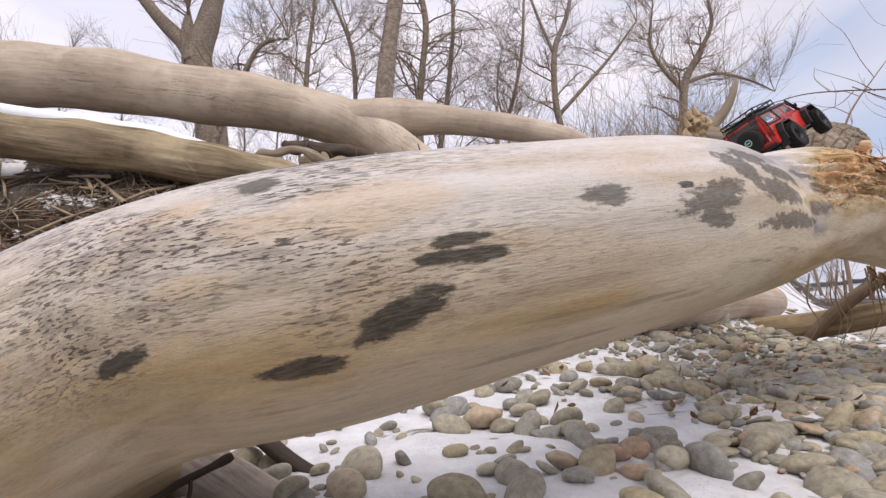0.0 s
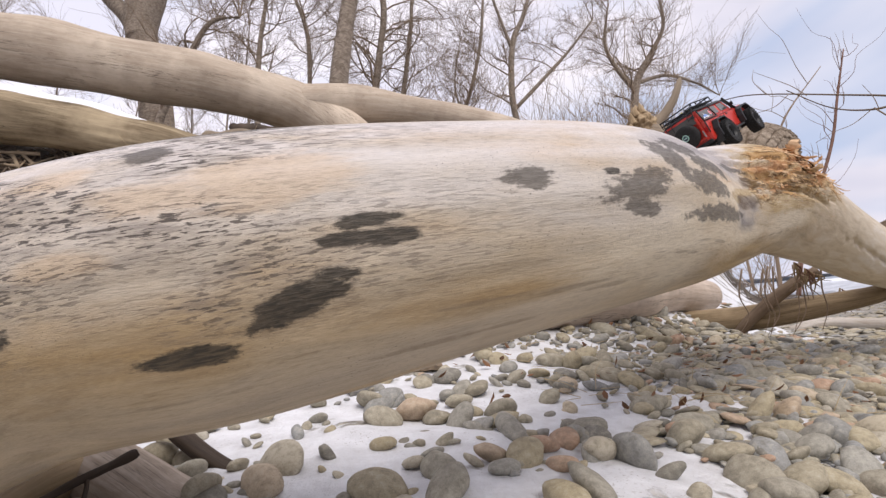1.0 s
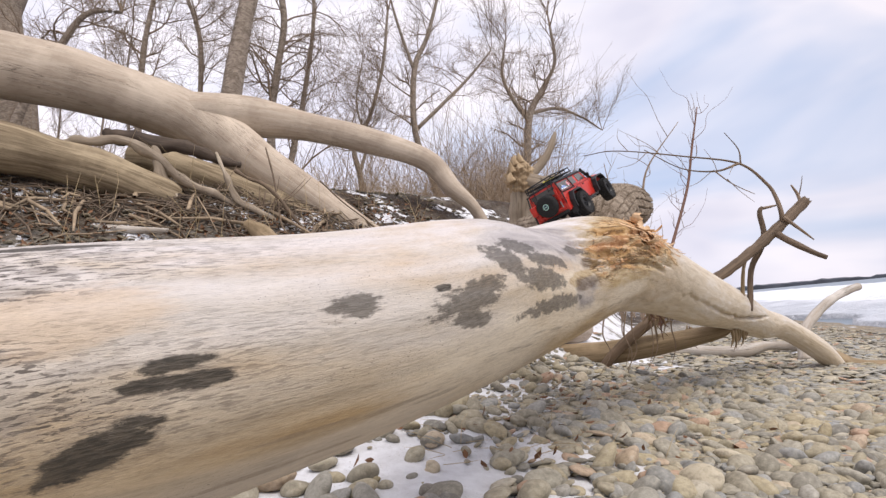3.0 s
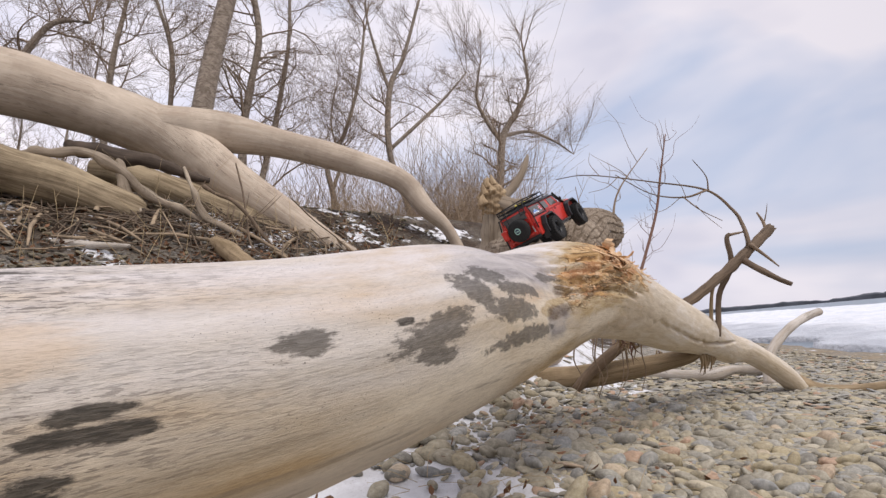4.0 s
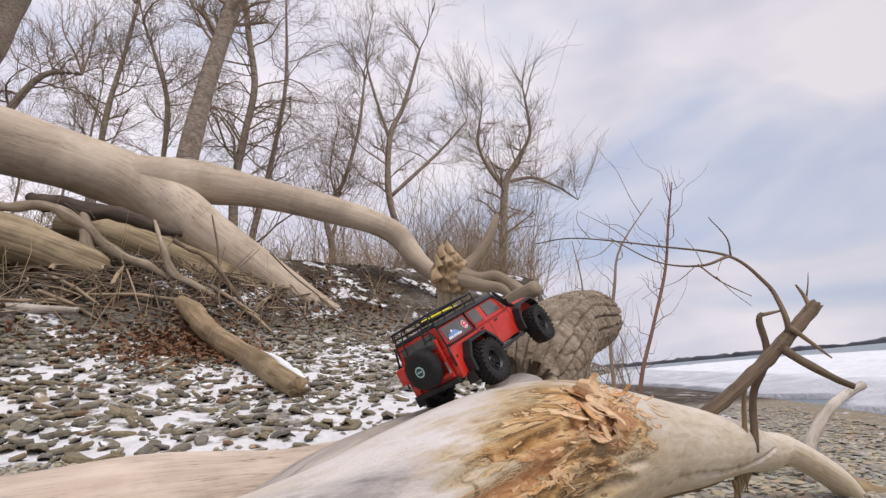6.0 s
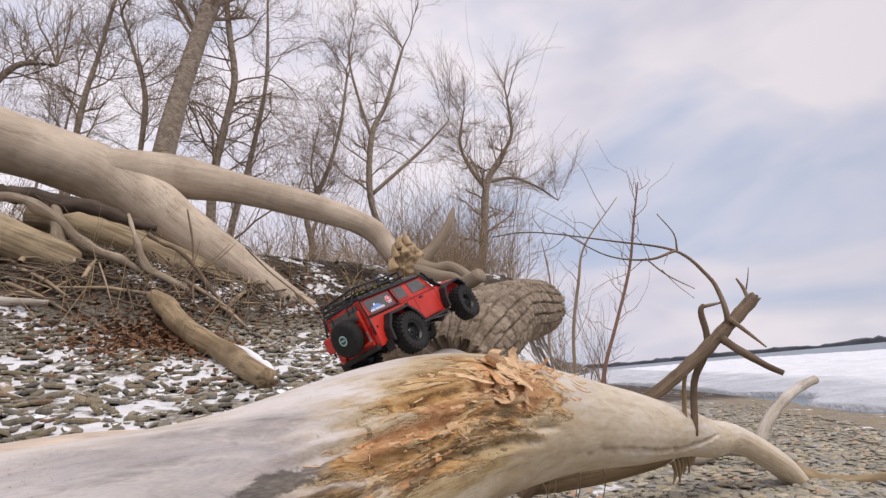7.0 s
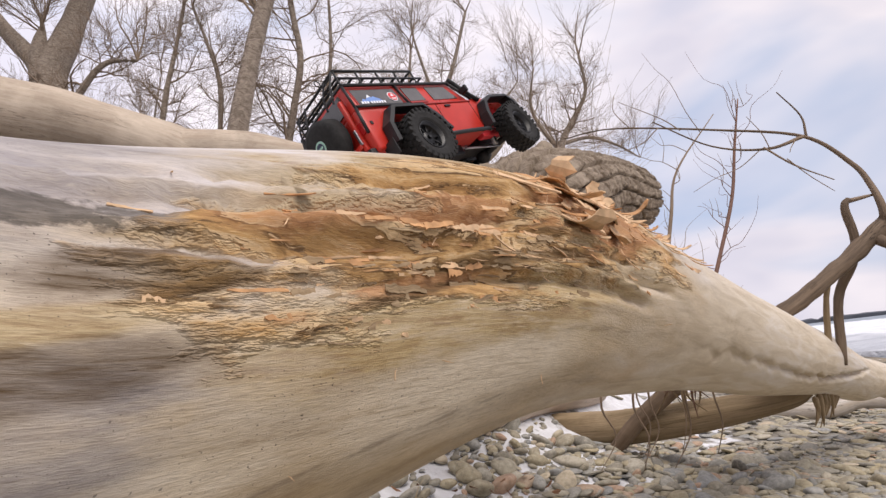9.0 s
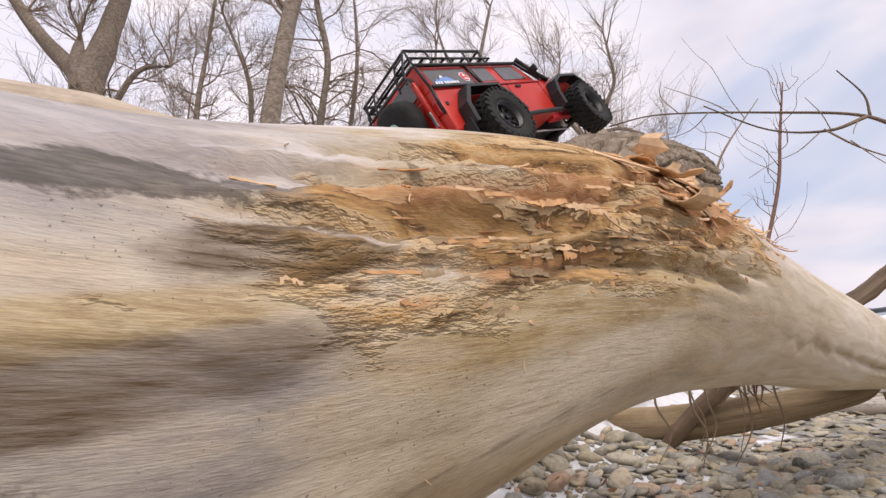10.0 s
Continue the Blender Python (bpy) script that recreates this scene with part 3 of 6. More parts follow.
def build_lake():
    k = Nodes("lake_water")
    ob = k.vec("Object", (0.25, 1.0, 1), rot=(0, 0, radians(55)))
    w = k.noise(ob, 0.35, 6, 0.6)
    water = k.done(k.ramp(w, (0.35, (0.10, 0.135, 0.165)), (0.7, (0.17, 0.205, 0.235))), 0.28, k.noise(ob, 1.6, 5), 0.5, 0.15, spec=0.5)
    s = 4500.0
    lake = mesh_ob("water", [(-s, -s, -0.82), (s, -s, -0.82), (s, s, -0.82), (-s, s, -0.82)], [(0, 1, 2, 3)], water, smooth=False)
    tagged(lake, "grey-blue open lake beyond the shore ice", "lake", kind="structure")
    # shelf of ice and blown snow along the shore
    k = Nodes("shore_ice")
    ob = k.tc.outputs["Object"]
    n = k.noise(ob, 0.7, 7, 0.65)
    slush = k.ramp(k.math("MULTIPLY_ADD", k.vmath("DOT_PRODUCT", ob, (-0.82, 0.57, 0.0)), 0.02, 0.6), (0.27, 0.0), (0.36, 0.0), (0.40, 1.0))
    slush = k.math("MULTIPLY", slush, k.ramp(k.noise(ob, 0.5, 5), (0.35, 0.5), (0.6, 1.0)))
    ice = k.done(k.mix(slush, k.ramp(n, (0.3, (0.60, 0.64, 0.70)), (0.6, (0.80, 0.81, 0.84))), (0.44, 0.46, 0.50)), 0.6, k.math("ADD", n, k.noise(ob, 5, 4)), 0.6, 0.2)
    vs, us = np.arange(-40, 230, 1.1), -8.2 - 62 * np.linspace(1, 0, 40) ** 1.7
    V = []
    for v in vs:
        for i, u in enumerate(us):
            e = min(1.0, (u + 8.2) / -18.8)
            jag = 1.6 * noise.noise(Vector((v * 0.22, 0, 5.0)))
            uu = u + jag + 0.0016 * max(0.0, min(v, 90.0)) ** 2
            p = Vector((v * 0.35, u * 0.45, 2.0))
            z = -0.78 + 0.42 * math.sin(math.pi * min(0.8, e * 1.15 + 0.02)) ** 0.5 * (0.55 + 0.9 * max(0, noise.noise(p) + 0.35)) if 0 < i < len(us) - 1 else -1.0
            z += 0.10 * noise.noise(Vector((v * 1.6, u * 1.6, 0)))
            V.append((-0.82 * uu + 0.57 * v, 0.57 * uu + 0.82 * v, z))
    w = len(us)
    F = [(i * w + j, i * w + j + 1, (i + 1) * w + j + 1, (i + 1) * w + j) for i in range(len(vs) - 1) for j in range(w - 1)]
    tagged(mesh_ob("ice_shelf", V, F, ice), "white hummocky shelf of ice and snow along the water", "ice", kind="stuff")
    # wooded far shore
    fs = plain("far_woods", (0.075, 0.08, 0.095), 1.0, var=0.35, scale=0.02)
    V, F = [], []
    for i in range(260):
        a = radians(14 + i * 0.42)
        d = 900 + 1400 * min(1, max(0.0, i / 150))
        h = (9 + 9 * noise.noise(Vector((i * 0.11, 0, 0))) + 5 * noise.noise(Vector((i * 0.9, 3, 0)))) * d / 1500
        h *= 1.0 if i < 110 else max(0.35, 1 - (i - 110) / 70)
        for q, z in ((0, -3), (0, h * 0.72), (25, h), (120, h * 0.8)):
            V.append((math.sin(a) * (d + q), math.cos(a) * (d + q), z))
        if i:
            for q in range(3):
                b = i * 4 + q
                F.append((b - 4, b, b + 1, b - 3))
    tagged(mesh_ob("far_shore", V, F, fs, smooth=False), "low dark wooded shore across the lake", "shoreline", kind="structure")


build_lake()

# ---- the main driftwood log ----
LOG = [
    (-2.630, 1.000, 0.101, 0.290),
    (-1.800, 1.130, 0.250, 0.295),
    (-1.080, 1.190, 0.425, 0.290),
    (-0.641, 1.175, 0.568, 0.279),
    (-0.200, 1.060, 0.612, 0.252),
    (0.250, 1.100, 0.657, 0.214),
    (0.675, 1.425, 0.720, 0.229),
    (1.015, 1.762, 0.750, 0.225),
    (1.580, 2.160, 0.854, 0.227),
    (2.227, 2.681, 0.798, 0.211),
    (3.081, 3.314, 0.650, 0.201),
    (3.966, 3.903, 0.498, 0.172),
    (4.712, 4.400, 0.334, 0.152),
    (5.374, 4.756, 0.227, 0.125),
    (5.952, 4.838, -0.093, 0.117),
    (6.334, 4.920, -0.437, 0.100),
]


def log_shape(a, s):
    """Shallow furrows all over, and a torn, terraced hollow on the flank by the fork."""
    k = 1.0 + 0.012 * noise.noise(Vector((a * 5, s * 0.8, 7))) + 0.004 * noise.noise(Vector((a * 22, s * 2.2, 2)))
    # split along the underside of the limb
    if 5.2 < s < 8.3 and a > 0.8:
        mid = float(np.interp(s, (5.2, 5.9, 6.6, 7.25, 7.77, 8.2), (2.2, 2.18, 2.25, 2.27, 1.96, 1.55))) + 0.10 * noise.noise(Vector((s * 9, 0, 3))) + 0.05 * noise.noise(Vector((s * 31, 0, 3)))
        deep = float(np.interp(s, (5.2, 6.0, 6.6, 7.1, 7.4, 7.85, 8.25), (0.0, 0.08, 0.13, 0.18, 0.42, 0.38, 0.0)))
        k -= deep * math.exp(-(((a - mid) / (0.045 + 0.07 * deep)) ** 2))
    a = a - 0.72 * min(1.2, max(0.0, s - 3.7)) + 0.58
    d = ((s - 4.5) / 0.55) ** 2 + ((a - 1.28) / 0.5) ** 2
    d += 0.55 * noise.noise(Vector((a * 7, s * 5, 11)))
    if d < 1.0:
        f = min(1.0, (1 - d) * 3.0)
        step = noise.noise(Vector((a * 8.5, s * 2.6, 1))) + 0.55 * noise.noise(Vector((a * 21, s * 6.0, 4)))
        q = math.floor(step * 5.0) / 5.0
        k -= f * (0.045 - 0.15 * q - 0.02 * (step * 5 - math.floor(step * 5)) + 0.022 * noise.noise(Vector((a * 60, s * 16, 8))))
    return k


def bark_shape(a, s):
    """Thick plates of bark in long arching folds, cracked across."""
    w = a * 3.4 + 0.8 * noise.noise(Vector((a * 0.5, s * 1.6, 0))) + 0.12 * noise.noise(Vector((a * 3, s * 9, 5)))
    row = math.floor(w)
    f = w - row
    x = s * 7.5 + row * 0.37 + 0.5 * noise.noise(Vector((s * 5, a * 4, row)))
    g = x - math.floor(x)
    k = 1 + 0.06 * f ** 0.4 + 0.035 * noise.noise(Vector((a * 16, s * 26, 9))) + 0.02 * noise.noise(Vector((a * 40, s * 60, 2)))
    k -= 0.17 * max(0.0, 1 - f / 0.15)
    k -= 0.07 * max(0.0, 1 - abs(g - 0.5) / 0.06)
    return k


driftwood = thing("driftwood_log", "long bleached barkless driftwood log, stained dark and torn open", "log", at=(0, 0, 0))
V, F, uv = tube(LOG, 52, 150, 0.025, 3.2, 2.0, shape=log_shape)
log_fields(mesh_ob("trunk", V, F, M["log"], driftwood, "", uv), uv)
timber("second_stem", [(1.98, 2.72, 1.02, 0.075), (1.85, 2.58, 0.96, 0.12), (1.69, 2.46, 0.90, 0.152), (1.4, 2.3, 0.862, 0.175), (1.05, 2.05, 0.80, 0.17), (0.75, 1.75, 0.73, 0.09)], M["frost_wood"], driftwood, "grey-brown swelling grown beside the main trunk", n=14, seg=40, lumps=0.08, size=4, seed=5)
timber("toe", [(6.2, 4.98, -0.16, 0.085), (6.55, 4.9, -0.33, 0.08), (6.9, 4.75, -0.36, 0.065), (7.6, 4.6, -0.36, 0.05), (8.6, 4.2, -0.42, 0.03)], M["yellow_wood"], driftwood, "smooth tan end of the limb on the shingle", n=8, lumps=0.12, seed=1)
timber("ramp", [(1.40, 2.1, 0.95, 0.05), (1.55, 2.24, 1.00, 0.065), (1.68, 2.38, 1.025, 0.07), (1.80, 2.52, 1.03, 0.06), (1.9, 2.62, 1.02, 0.03)], M["frost_wood"], driftwood, "rough frosted ridge where the stems join", n=20, seg=44, lumps=0.3, size=16, seed=3)
for q in range(7):
    x = 3.62 + 0.09 * q
    timber("shred", [(x, 3.62 + 0.066 * q, 0.36, 0.016), (x + 0.02, 3.64 + 0.066 * q, 0.29, 0.012), (x + 0.03 * math.sin(q * 2.1), 3.66 + 0.066 * q, 0.22 - 0.02 * (q % 3), 0.002)], M["yellow_wood"], driftwood, n=4, seg=6, lumps=0.3, size=25, seed=q)


def splinters():
    """Torn strips, curls and flakes round the fork."""
    rnd = random.Random(5)
    P = glide(LOG, 26)
    C, R = P[:, :3], P[:, 3]
    S = np.r_[0, np.cumsum(np.linalg.norm(np.diff(C, axis=0), axis=1))]
    T = np.gradient(C, axis=0)
    T /= np.linalg.norm(T, axis=1)[:, None]

    def frame_at(s, a):
        i = min(int(np.searchsorted(S, s)), len(C) - 1)
        t = T[i]
        up = np.array([0, 0, 1.0]) - t[2] * t
        up /= np.linalg.norm(up)
        sd = np.cross(t, up)
        d = up * math.cos(a) + sd * math.sin(a)
        r = R[i] * (1 + 0.025 * noise.noise(Vector((C[i] + d * R[i]) * 3.2 / 2.2) + Vector((2.0, 0, 0)))) * log_shape(a, s)
        return C[i], r, t, d, np.cross(d, t)

    def strip(s, a, length, width, lift, curl, heading, material, thick=0.004, heap=None):
        """A torn shred: ragged edges, a pointed tip, curling away from the surface."""
        c, r, t, d, e = frame_at(s, a)
        f = t * math.cos(heading) + e * math.sin(heading)
        g = np.cross(d, f)
        m = 8
        V, uv = [], []
        twist = rnd.uniform(-0.6, 0.6) * (curl > 0.3)
        p = c + d * (r * 0.985 + 0.002)
        for i in range(m + 1):
            q = i / m
            ang = curl * q * q * 1.4 + lift * 2.0 * q
            run = f * math.cos(ang) + d * math.sin(ang)
            n = d * math.cos(ang) - f * math.sin(ang)
            sd = g * math.cos(twist * q) + n * math.sin(twist * q)
            wd = width * (1 - 0.35 * q) * rnd.uniform(0.55, 1.2) if i < m else width * rnd.uniform(0.1, 0.55)
            o = sd * width * rnd.uniform(-0.12, 0.12)
            for k in (sd * wd * 0.5 + n * thick, -sd * wd * 0.5 + n * thick * rnd.uniform(0.3, 1.3), -sd * wd * 0.5 - n * thick * 0.4, sd * wd * 0.5 - n * thick * 0.4):
                V.append(p + o + k)
            uv += [(0.0, q * length + s), (width, q * length + s), (width, q * length + s), (0.0, q * length + s)]
            p = p + run * length / m
        F = [(0, 1, 2, 3), (4 * m + 3, 4 * m + 2, 4 * m + 1, 4 * m)]
        for i in range(m):
            for j in range(4):
                a0, a1 = 4 * i + j, 4 * i + (j + 1) % 4
                F.append((a0, a0 + 4, a1 + 4, a1))
        if heap is not None:
            n = len(heap[0])
            heap[0].extend(V), heap[1].extend(tuple(q + n for q in fc) for fc in F), heap[2].extend(uv)
            return
        mesh_ob("splinter", V, F, material, driftwood, uv=uv, smooth=False)

    both = (M["splinter"], M["splinter"], M["splinter_red"])
    # thin flakes lying along the grain of the torn flank
    for _ in range(55):
        s, a = rnd.gauss(4.46, 0.24), rnd.gauss(1.3, 0.25)
        strip(s, a, rnd.uniform(0.010, 0.035), rnd.uniform(0.002, 0.007), rnd.uniform(0.0, 0.10), rnd.uniform(-0.1, 0.3), rnd.gauss(-0.18, 0.1) + (math.pi if rnd.random() < 0.4 else 0), rnd.choice(both), 0.0012)
    for tone, count, seat in (("splinter", 28, 1.36), ("splinter_red", 80, 1.3), ("old_wood", 110, 1.4)):
        heap = ([], [], [])
        for _ in range(count):
            s, a = rnd.uniform(4.14, 4.72), rnd.gauss(seat, 0.17)
            strip(s, a, rnd.uniform(0.015, 0.055), 0.002 + 0.010 * rnd.random() ** 2, rnd.uniform(0.0, 0.03), rnd.uniform(-0.1, 0.2), rnd.gauss(-0.12, 0.1) + (math.pi if rnd.random() < 0.5 else 0), None, rnd.uniform(0.0005, 0.0014), heap)
        mesh_ob("flaking_wood", heap[0], heap[1], M[tone], driftwood, "flaking layers of torn wood", heap[2], False)["kind"] = "stuff"
    # broad torn sheets and curls hanging over the rim
    for _ in range(10):
        s, a = rnd.gauss(4.76, 0.09), rnd.uniform(0.55, 1.3)
        strip(s, a, rnd.uniform(0.05, 0.12), rnd.uniform(0.022, 0.05), rnd.uniform(0.0, 0.3), rnd.uniform(-0.6, 1.4), rnd.uniform(-3.2, 0.4), M["splinter"] if rnd.random() < 0.75 else M["splinter_red"], 0.002)
    for q in range(12):
        s, a = rnd.gauss(4.76, 0.08), rnd.uniform(0.45, 1.15)
        strip(s, a, rnd.uniform(0.08, 0.15), rnd.uniform(0.05, 0.085), rnd.uniform(0.05, 0.35), rnd.uniform(-2.0, 2.4), rnd.uniform(-3.6, 0.8), M["splinter_red"] if q % 3 == 0 else M["splinter"], 0.0022)
    for _ in range(45):
        s, a = rnd.gauss(4.76, 0.17), rnd.gauss(1.0, 0.3)
        strip(s, a, rnd.uniform(0.02, 0.06), rnd.uniform(0.003, 0.011), rnd.uniform(0.0, 0.25), rnd.uniform(-0.5, 0.8), rnd.gauss(-0.5, 0.9), rnd.choice(both), 0.0014)
    strip(4.58, 0.72, 0.12, 0.02, 0.0, 0.03, -0.6, M["splinter"], 0.002)
    # fine fibres standing off the surface
    for _ in range(50):
        s, a = rnd.gauss(4.45, 0.35), rnd.gauss(1.35, 0.4)
        strip(s, a, rnd.uniform(0.012, 0.035), rnd.uniform(0.0008, 0.0016), rnd.uniform(0.1, 0.5), rnd.uniform(0.0, 0.6), rnd.uniform(0, 6.28), M["splinter"], 0.0005)
    # peels trailing to the limb
    for _ in range(45):
        s, a = rnd.gauss(5.12, 0.14), rnd.gauss(0.75, 0.25)
        strip(s, a, rnd.uniform(0.03, 0.09), rnd.uniform(0.004, 0.016), rnd.uniform(0.0, 0.15), rnd.uniform(0.0, 0.7), rnd.uniform(-0.8, 0.4), rnd.choice(both), 0.0016)


splinters()


# ---- bark-covered second stem ----
bark_log = thing("bark_covered_stem", "broken stem with thick furrowed grey-brown bark beside the bleached log", "log")
timber("stem", [(1.78, 2.54, 1.05, 0.13), (1.88, 2.64, 1.14, 0.175), (2.0, 2.76, 1.205, 0.172), (2.25, 2.985, 1.295, 0.15), (2.6, 3.29, 1.36, 0.143)], M["bark"], bark_log, n=64, seg=200, lumps=0.10, size=5, seed=3, ragged=0.08, shape=bark_shape)
timber("limb", [(2.25, 3.2, 1.14, 0.13), (2.12, 3.5, 1.24, 0.15), (1.99, 4.1, 1.29, 0.14), (1.98, 4.5, 1.08, 0.1)], M["bark"], bark_log, n=40, seg=120, lumps=0.15, size=5, seed=6, shape=bark_shape)

fibre = random.Random(14)
for i in range(26):
    q = fibre.random()
    x, y, z = 1.80 + 0.16 * q, 2.50 + 0.10 * q, 1.05 + 0.08 * q
    h = fibre.uniform(0.06, 0.17)
    timber("torn_fibre", [(x, y, z, 0.011), (x + 0.02 + fibre.gauss(0, 0.008), y + 0.02, z + h * 0.5, 0.009), (x + 0.05 + fibre.gauss(0, 0.015), y + 0.05, z + h, 0.0015)], M["splinter"] if i % 3 else M["old_wood"], bark_log, n=3, seg=5, lumps=0.35, size=30, seed=i)

# ---- fallen branches by the fork ----
snag = thing("dead_branch", "bare brown dead branch with snapped ends and long thin twigs", "branch")
timber("main_limb", [(3.0, 3.52, 0.62, 0.046), (3.25, 3.51, 0.72, 0.042), (3.48, 3.49, 0.815, 0.04), (3.74, 3.46, 0.955, 0.041), (4.05, 3.43, 1.15, 0.043), (4.38, 3.4, 1.375, 0.04)], M["branch_wood"], snag, n=14, lumps=0.22, size=26, seed=3, ragged=0.06)
timber("side_branch", [(4.03, 3.44, 1.13, 0.03), (4.02, 3.3, 1.03, 0.026), (4.06, 3.16, 0.92, 0.022), (4.12, 3.1, 0.865, 0.018)], M["branch_wood"], snag, lumps=0.15, size=20, seed=5)
timber("side_branch", [(4.09, 3.38, 1.24, 0.018), (4.19, 3.33, 1.12, 0.012), (4.27, 3.3, 1.03, 0.005)], M["twig"], snag, n=5, seg=8, lumps=0.1, seed=5)
timber("side_branch", [(4.33, 3.4, 1.34, 0.015), (4.33, 3.42, 1.44, 0.012), (4.28, 3.42, 1.52, 0.006)], M["twig"], snag, n=5, seg=8, lumps=0.2, seed=6)
timber("side_branch", [(4.34, 3.42, 1.42, 0.006), (4.39, 3.42, 1.52, 0.004), (4.42, 3.42, 1.6, 0.002)], M["branch_wood"], snag, n=4, seg=6)
timber("long_twig", [(4.1, 3.42, 1.17, 0.022), (4.1, 3.4, 1.27, 0.02), (4.13, 3.45, 1.42, 0.016), (4.11, 3.5, 1.56, 0.013), (3.96, 3.6, 1.77, 0.010), (3.5, 3.7, 1.87, 0.006), (2.98, 3.9, 1.99, 0.0045), (2.7, 4.0, 1.98, 0.003)], M["branch_wood"], snag, n=8, seg=8, lumps=0.1, seed=2)
timber("long_twig", [(3.96, 3.6, 1.77, 0.011), (3.72, 3.62, 1.71, 0.008), (3.4, 3.65, 1.75, 0.005), (3.1, 3.7, 1.93, 0.004)], M["branch_wood"], snag, n=6, seg=6)
timber("long_twig", [(3.98, 3.6, 1.77, 0.008), (3.98, 3.6, 1.9, 0.005), (3.86, 3.6, 2.05, 0.003)], M["branch_wood"], snag, n=5, seg=6)
timber("long_twig", [(3.7, 3.62, 1.72, 0.006), (3.8, 3.55, 1.58, 0.005), (3.97, 3.5, 1.47, 0.003)], M["twig"], snag, n=5, seg=6)
timber("long_twig", [(3.3, 3.75, 1.9, 0.004), (3.3, 3.9, 2.05, 0.003), (3.1, 4.0, 2.22, 0.0015)], M["twig"], snag, n=4, seg=5)
for q, run in enumerate((((3.68, 3.62, 1.71), (3.55, 3.66, 1.62), (3.42, 3.7, 1.58), (3.3, 3.75, 1.52)), ((3.9, 3.6, 1.75), (3.84, 3.58, 1.70), (3.8, 3.56, 1.66)), ((3.72, 3.6, 1.70), (3.69, 3.6, 1.8), (3.62, 3.6, 1.9)),
                         ((3.2, 3.8, 1.94), (3.1, 3.85, 1.86), (2.95, 3.9, 1.83)), ((3.05, 3.85, 1.97), (3.0, 3.9, 2.1), (3.02, 3.9, 2.2)), ((3.76, 3.55, 1.62), (3.82, 3.5, 1.5), (3.93, 3.48, 1.4)))):
    timber("fine_twig", [(*p, 0.0035 - 0.0009 * j) for j, p in enumerate(run)], M["twig"], snag, n=4, seg=5, lumps=0.2, size=20, seed=q)
timber("upright_stick", [(3.84, 3.62, 0.5, 0.02), (3.9, 3.6, 0.84, 0.024), (3.98, 3.5, 1.08, 0.024), (3.97, 3.49, 1.3, 0.018), (4.0, 3.48, 1.35, 0.014)], M["branch_wood"], snag, n=6, lumps=0.2, size=20, seed=9)
timber("upright_stick", [(3.99, 3.5, 1.34, 0.014), (4.07, 3.46, 1.35, 0.01), (4.14, 3.44, 1.36, 0.004)], M["twig"], snag, n=4, seg=6)
timber("upright_stick", [(3.74, 3.6, 0.5, 0.016), (3.72, 3.5, 0.85, 0.014), (3.78, 3.45, 1.02, 0.009)], M["yellow_wood"], snag, n=4, seg=6, lumps=0.2)

prop = thing("propping_branch", "brown branch lying under the log on the shingle", "branch")
timber("limb", [(2.45, 5.5, 0.14, 0.12), (2.81, 5.0, 0.17, 0.125), (3.08, 4.6, 0.2, 0.115), (3.43, 4.2, 0.27, 0.093), (3.8, 4.0, 0.33, 0.07), (4.1, 4.05, 0.42, 0.04)], M["yellow_wood"], prop, lumps=0.1, size=9, seed=4)
timber("fork_branch", [(3.42, 4.1, 0.56, 0.04), (3.24, 4.2, 0.45, 0.047), (3.06, 4.4, 0.25, 0.05), (2.9, 4.6, 0.0, 0.048)], M["branch_wood"], prop, lumps=0.12, size=12, seed=5)
for i, (x, y) in enumerate(((2.75, 3.75), (2.9, 3.9), (3.1, 3.95), (2.65, 3.9), (3.25, 3.85), (2.95, 3.7), (3.0, 4.15))):
    timber("rootlet", [(x, y, 0.62, 0.008), (x - 0.04 + 0.03 * (i % 3), y + 0.02, 0.42, 0.006), (x + 0.03, y + 0.05, 0.26, 0.004), (x - 0.06 * (i % 2), y + 0.1, 0.1, 0.002)], M["twig"], prop, n=4, seg=5, lumps=0.2, seed=i)

GROUND_LOG = [(-2.6, 2.95, 0.66, 0.3), (-1.6, 3.08, 0.64, 0.3), (-0.6, 3.25, 0.62, 0.3), (0.3, 3.45, 0.60, 0.3), (1.0, 3.75, 0.58, 0.29),
              (1.75, 4.3, 0.54, 0.25), (2.6, 5.0, 0.50, 0.21), (3.4, 5.7, 0.42, 0.16)]
BEACH_LOG = [(4.7, 7.3, -0.2, 0.05), (5.1, 6.75, -0.15, 0.075), (5.5, 6.6, -0.1, 0.08), (6.0, 6.1, -0.16, 0.085),
             (6.5, 6.0, -0.12, 0.07), (7.0, 5.5, -0.22, 0.05)]
sunk = thing("sunken_log", "thick pinkish-tan barkless log sunk in the stones", "log", "logs on the shingle")
timber("trunk", GROUND_LOG, M["pink_wood"], sunk, n=14, seg=48, lumps=0.14, size=3, seed=4)
stub_end = thing("bleached_stub", "pale curved driftwood stub standing out of the shingle", "branch")
timber("limb", [(6.45, 5.5, -0.3, 0.075), (6.62, 5.6, 0.02, 0.07), (6.95, 5.68, 0.24, 0.062), (7.5, 5.85, 0.42, 0.058), (8.05, 6.0, 0.53, 0.058), (8.4, 6.1, 0.57, 0.055)], M["arm_wood"], stub_end, n=8, seg=16, lumps=0.14, size=9, seed=4, ragged=0.03)
pale = thing("beach_log", "thin crooked pale driftwood limb on the shingle", "log", "logs on the shingle")
timber("trunk", BEACH_LOG, M["arm_wood"], pale, n=10, seg=16, lumps=0.35, size=9, seed=4)
wisp = random.Random(9)
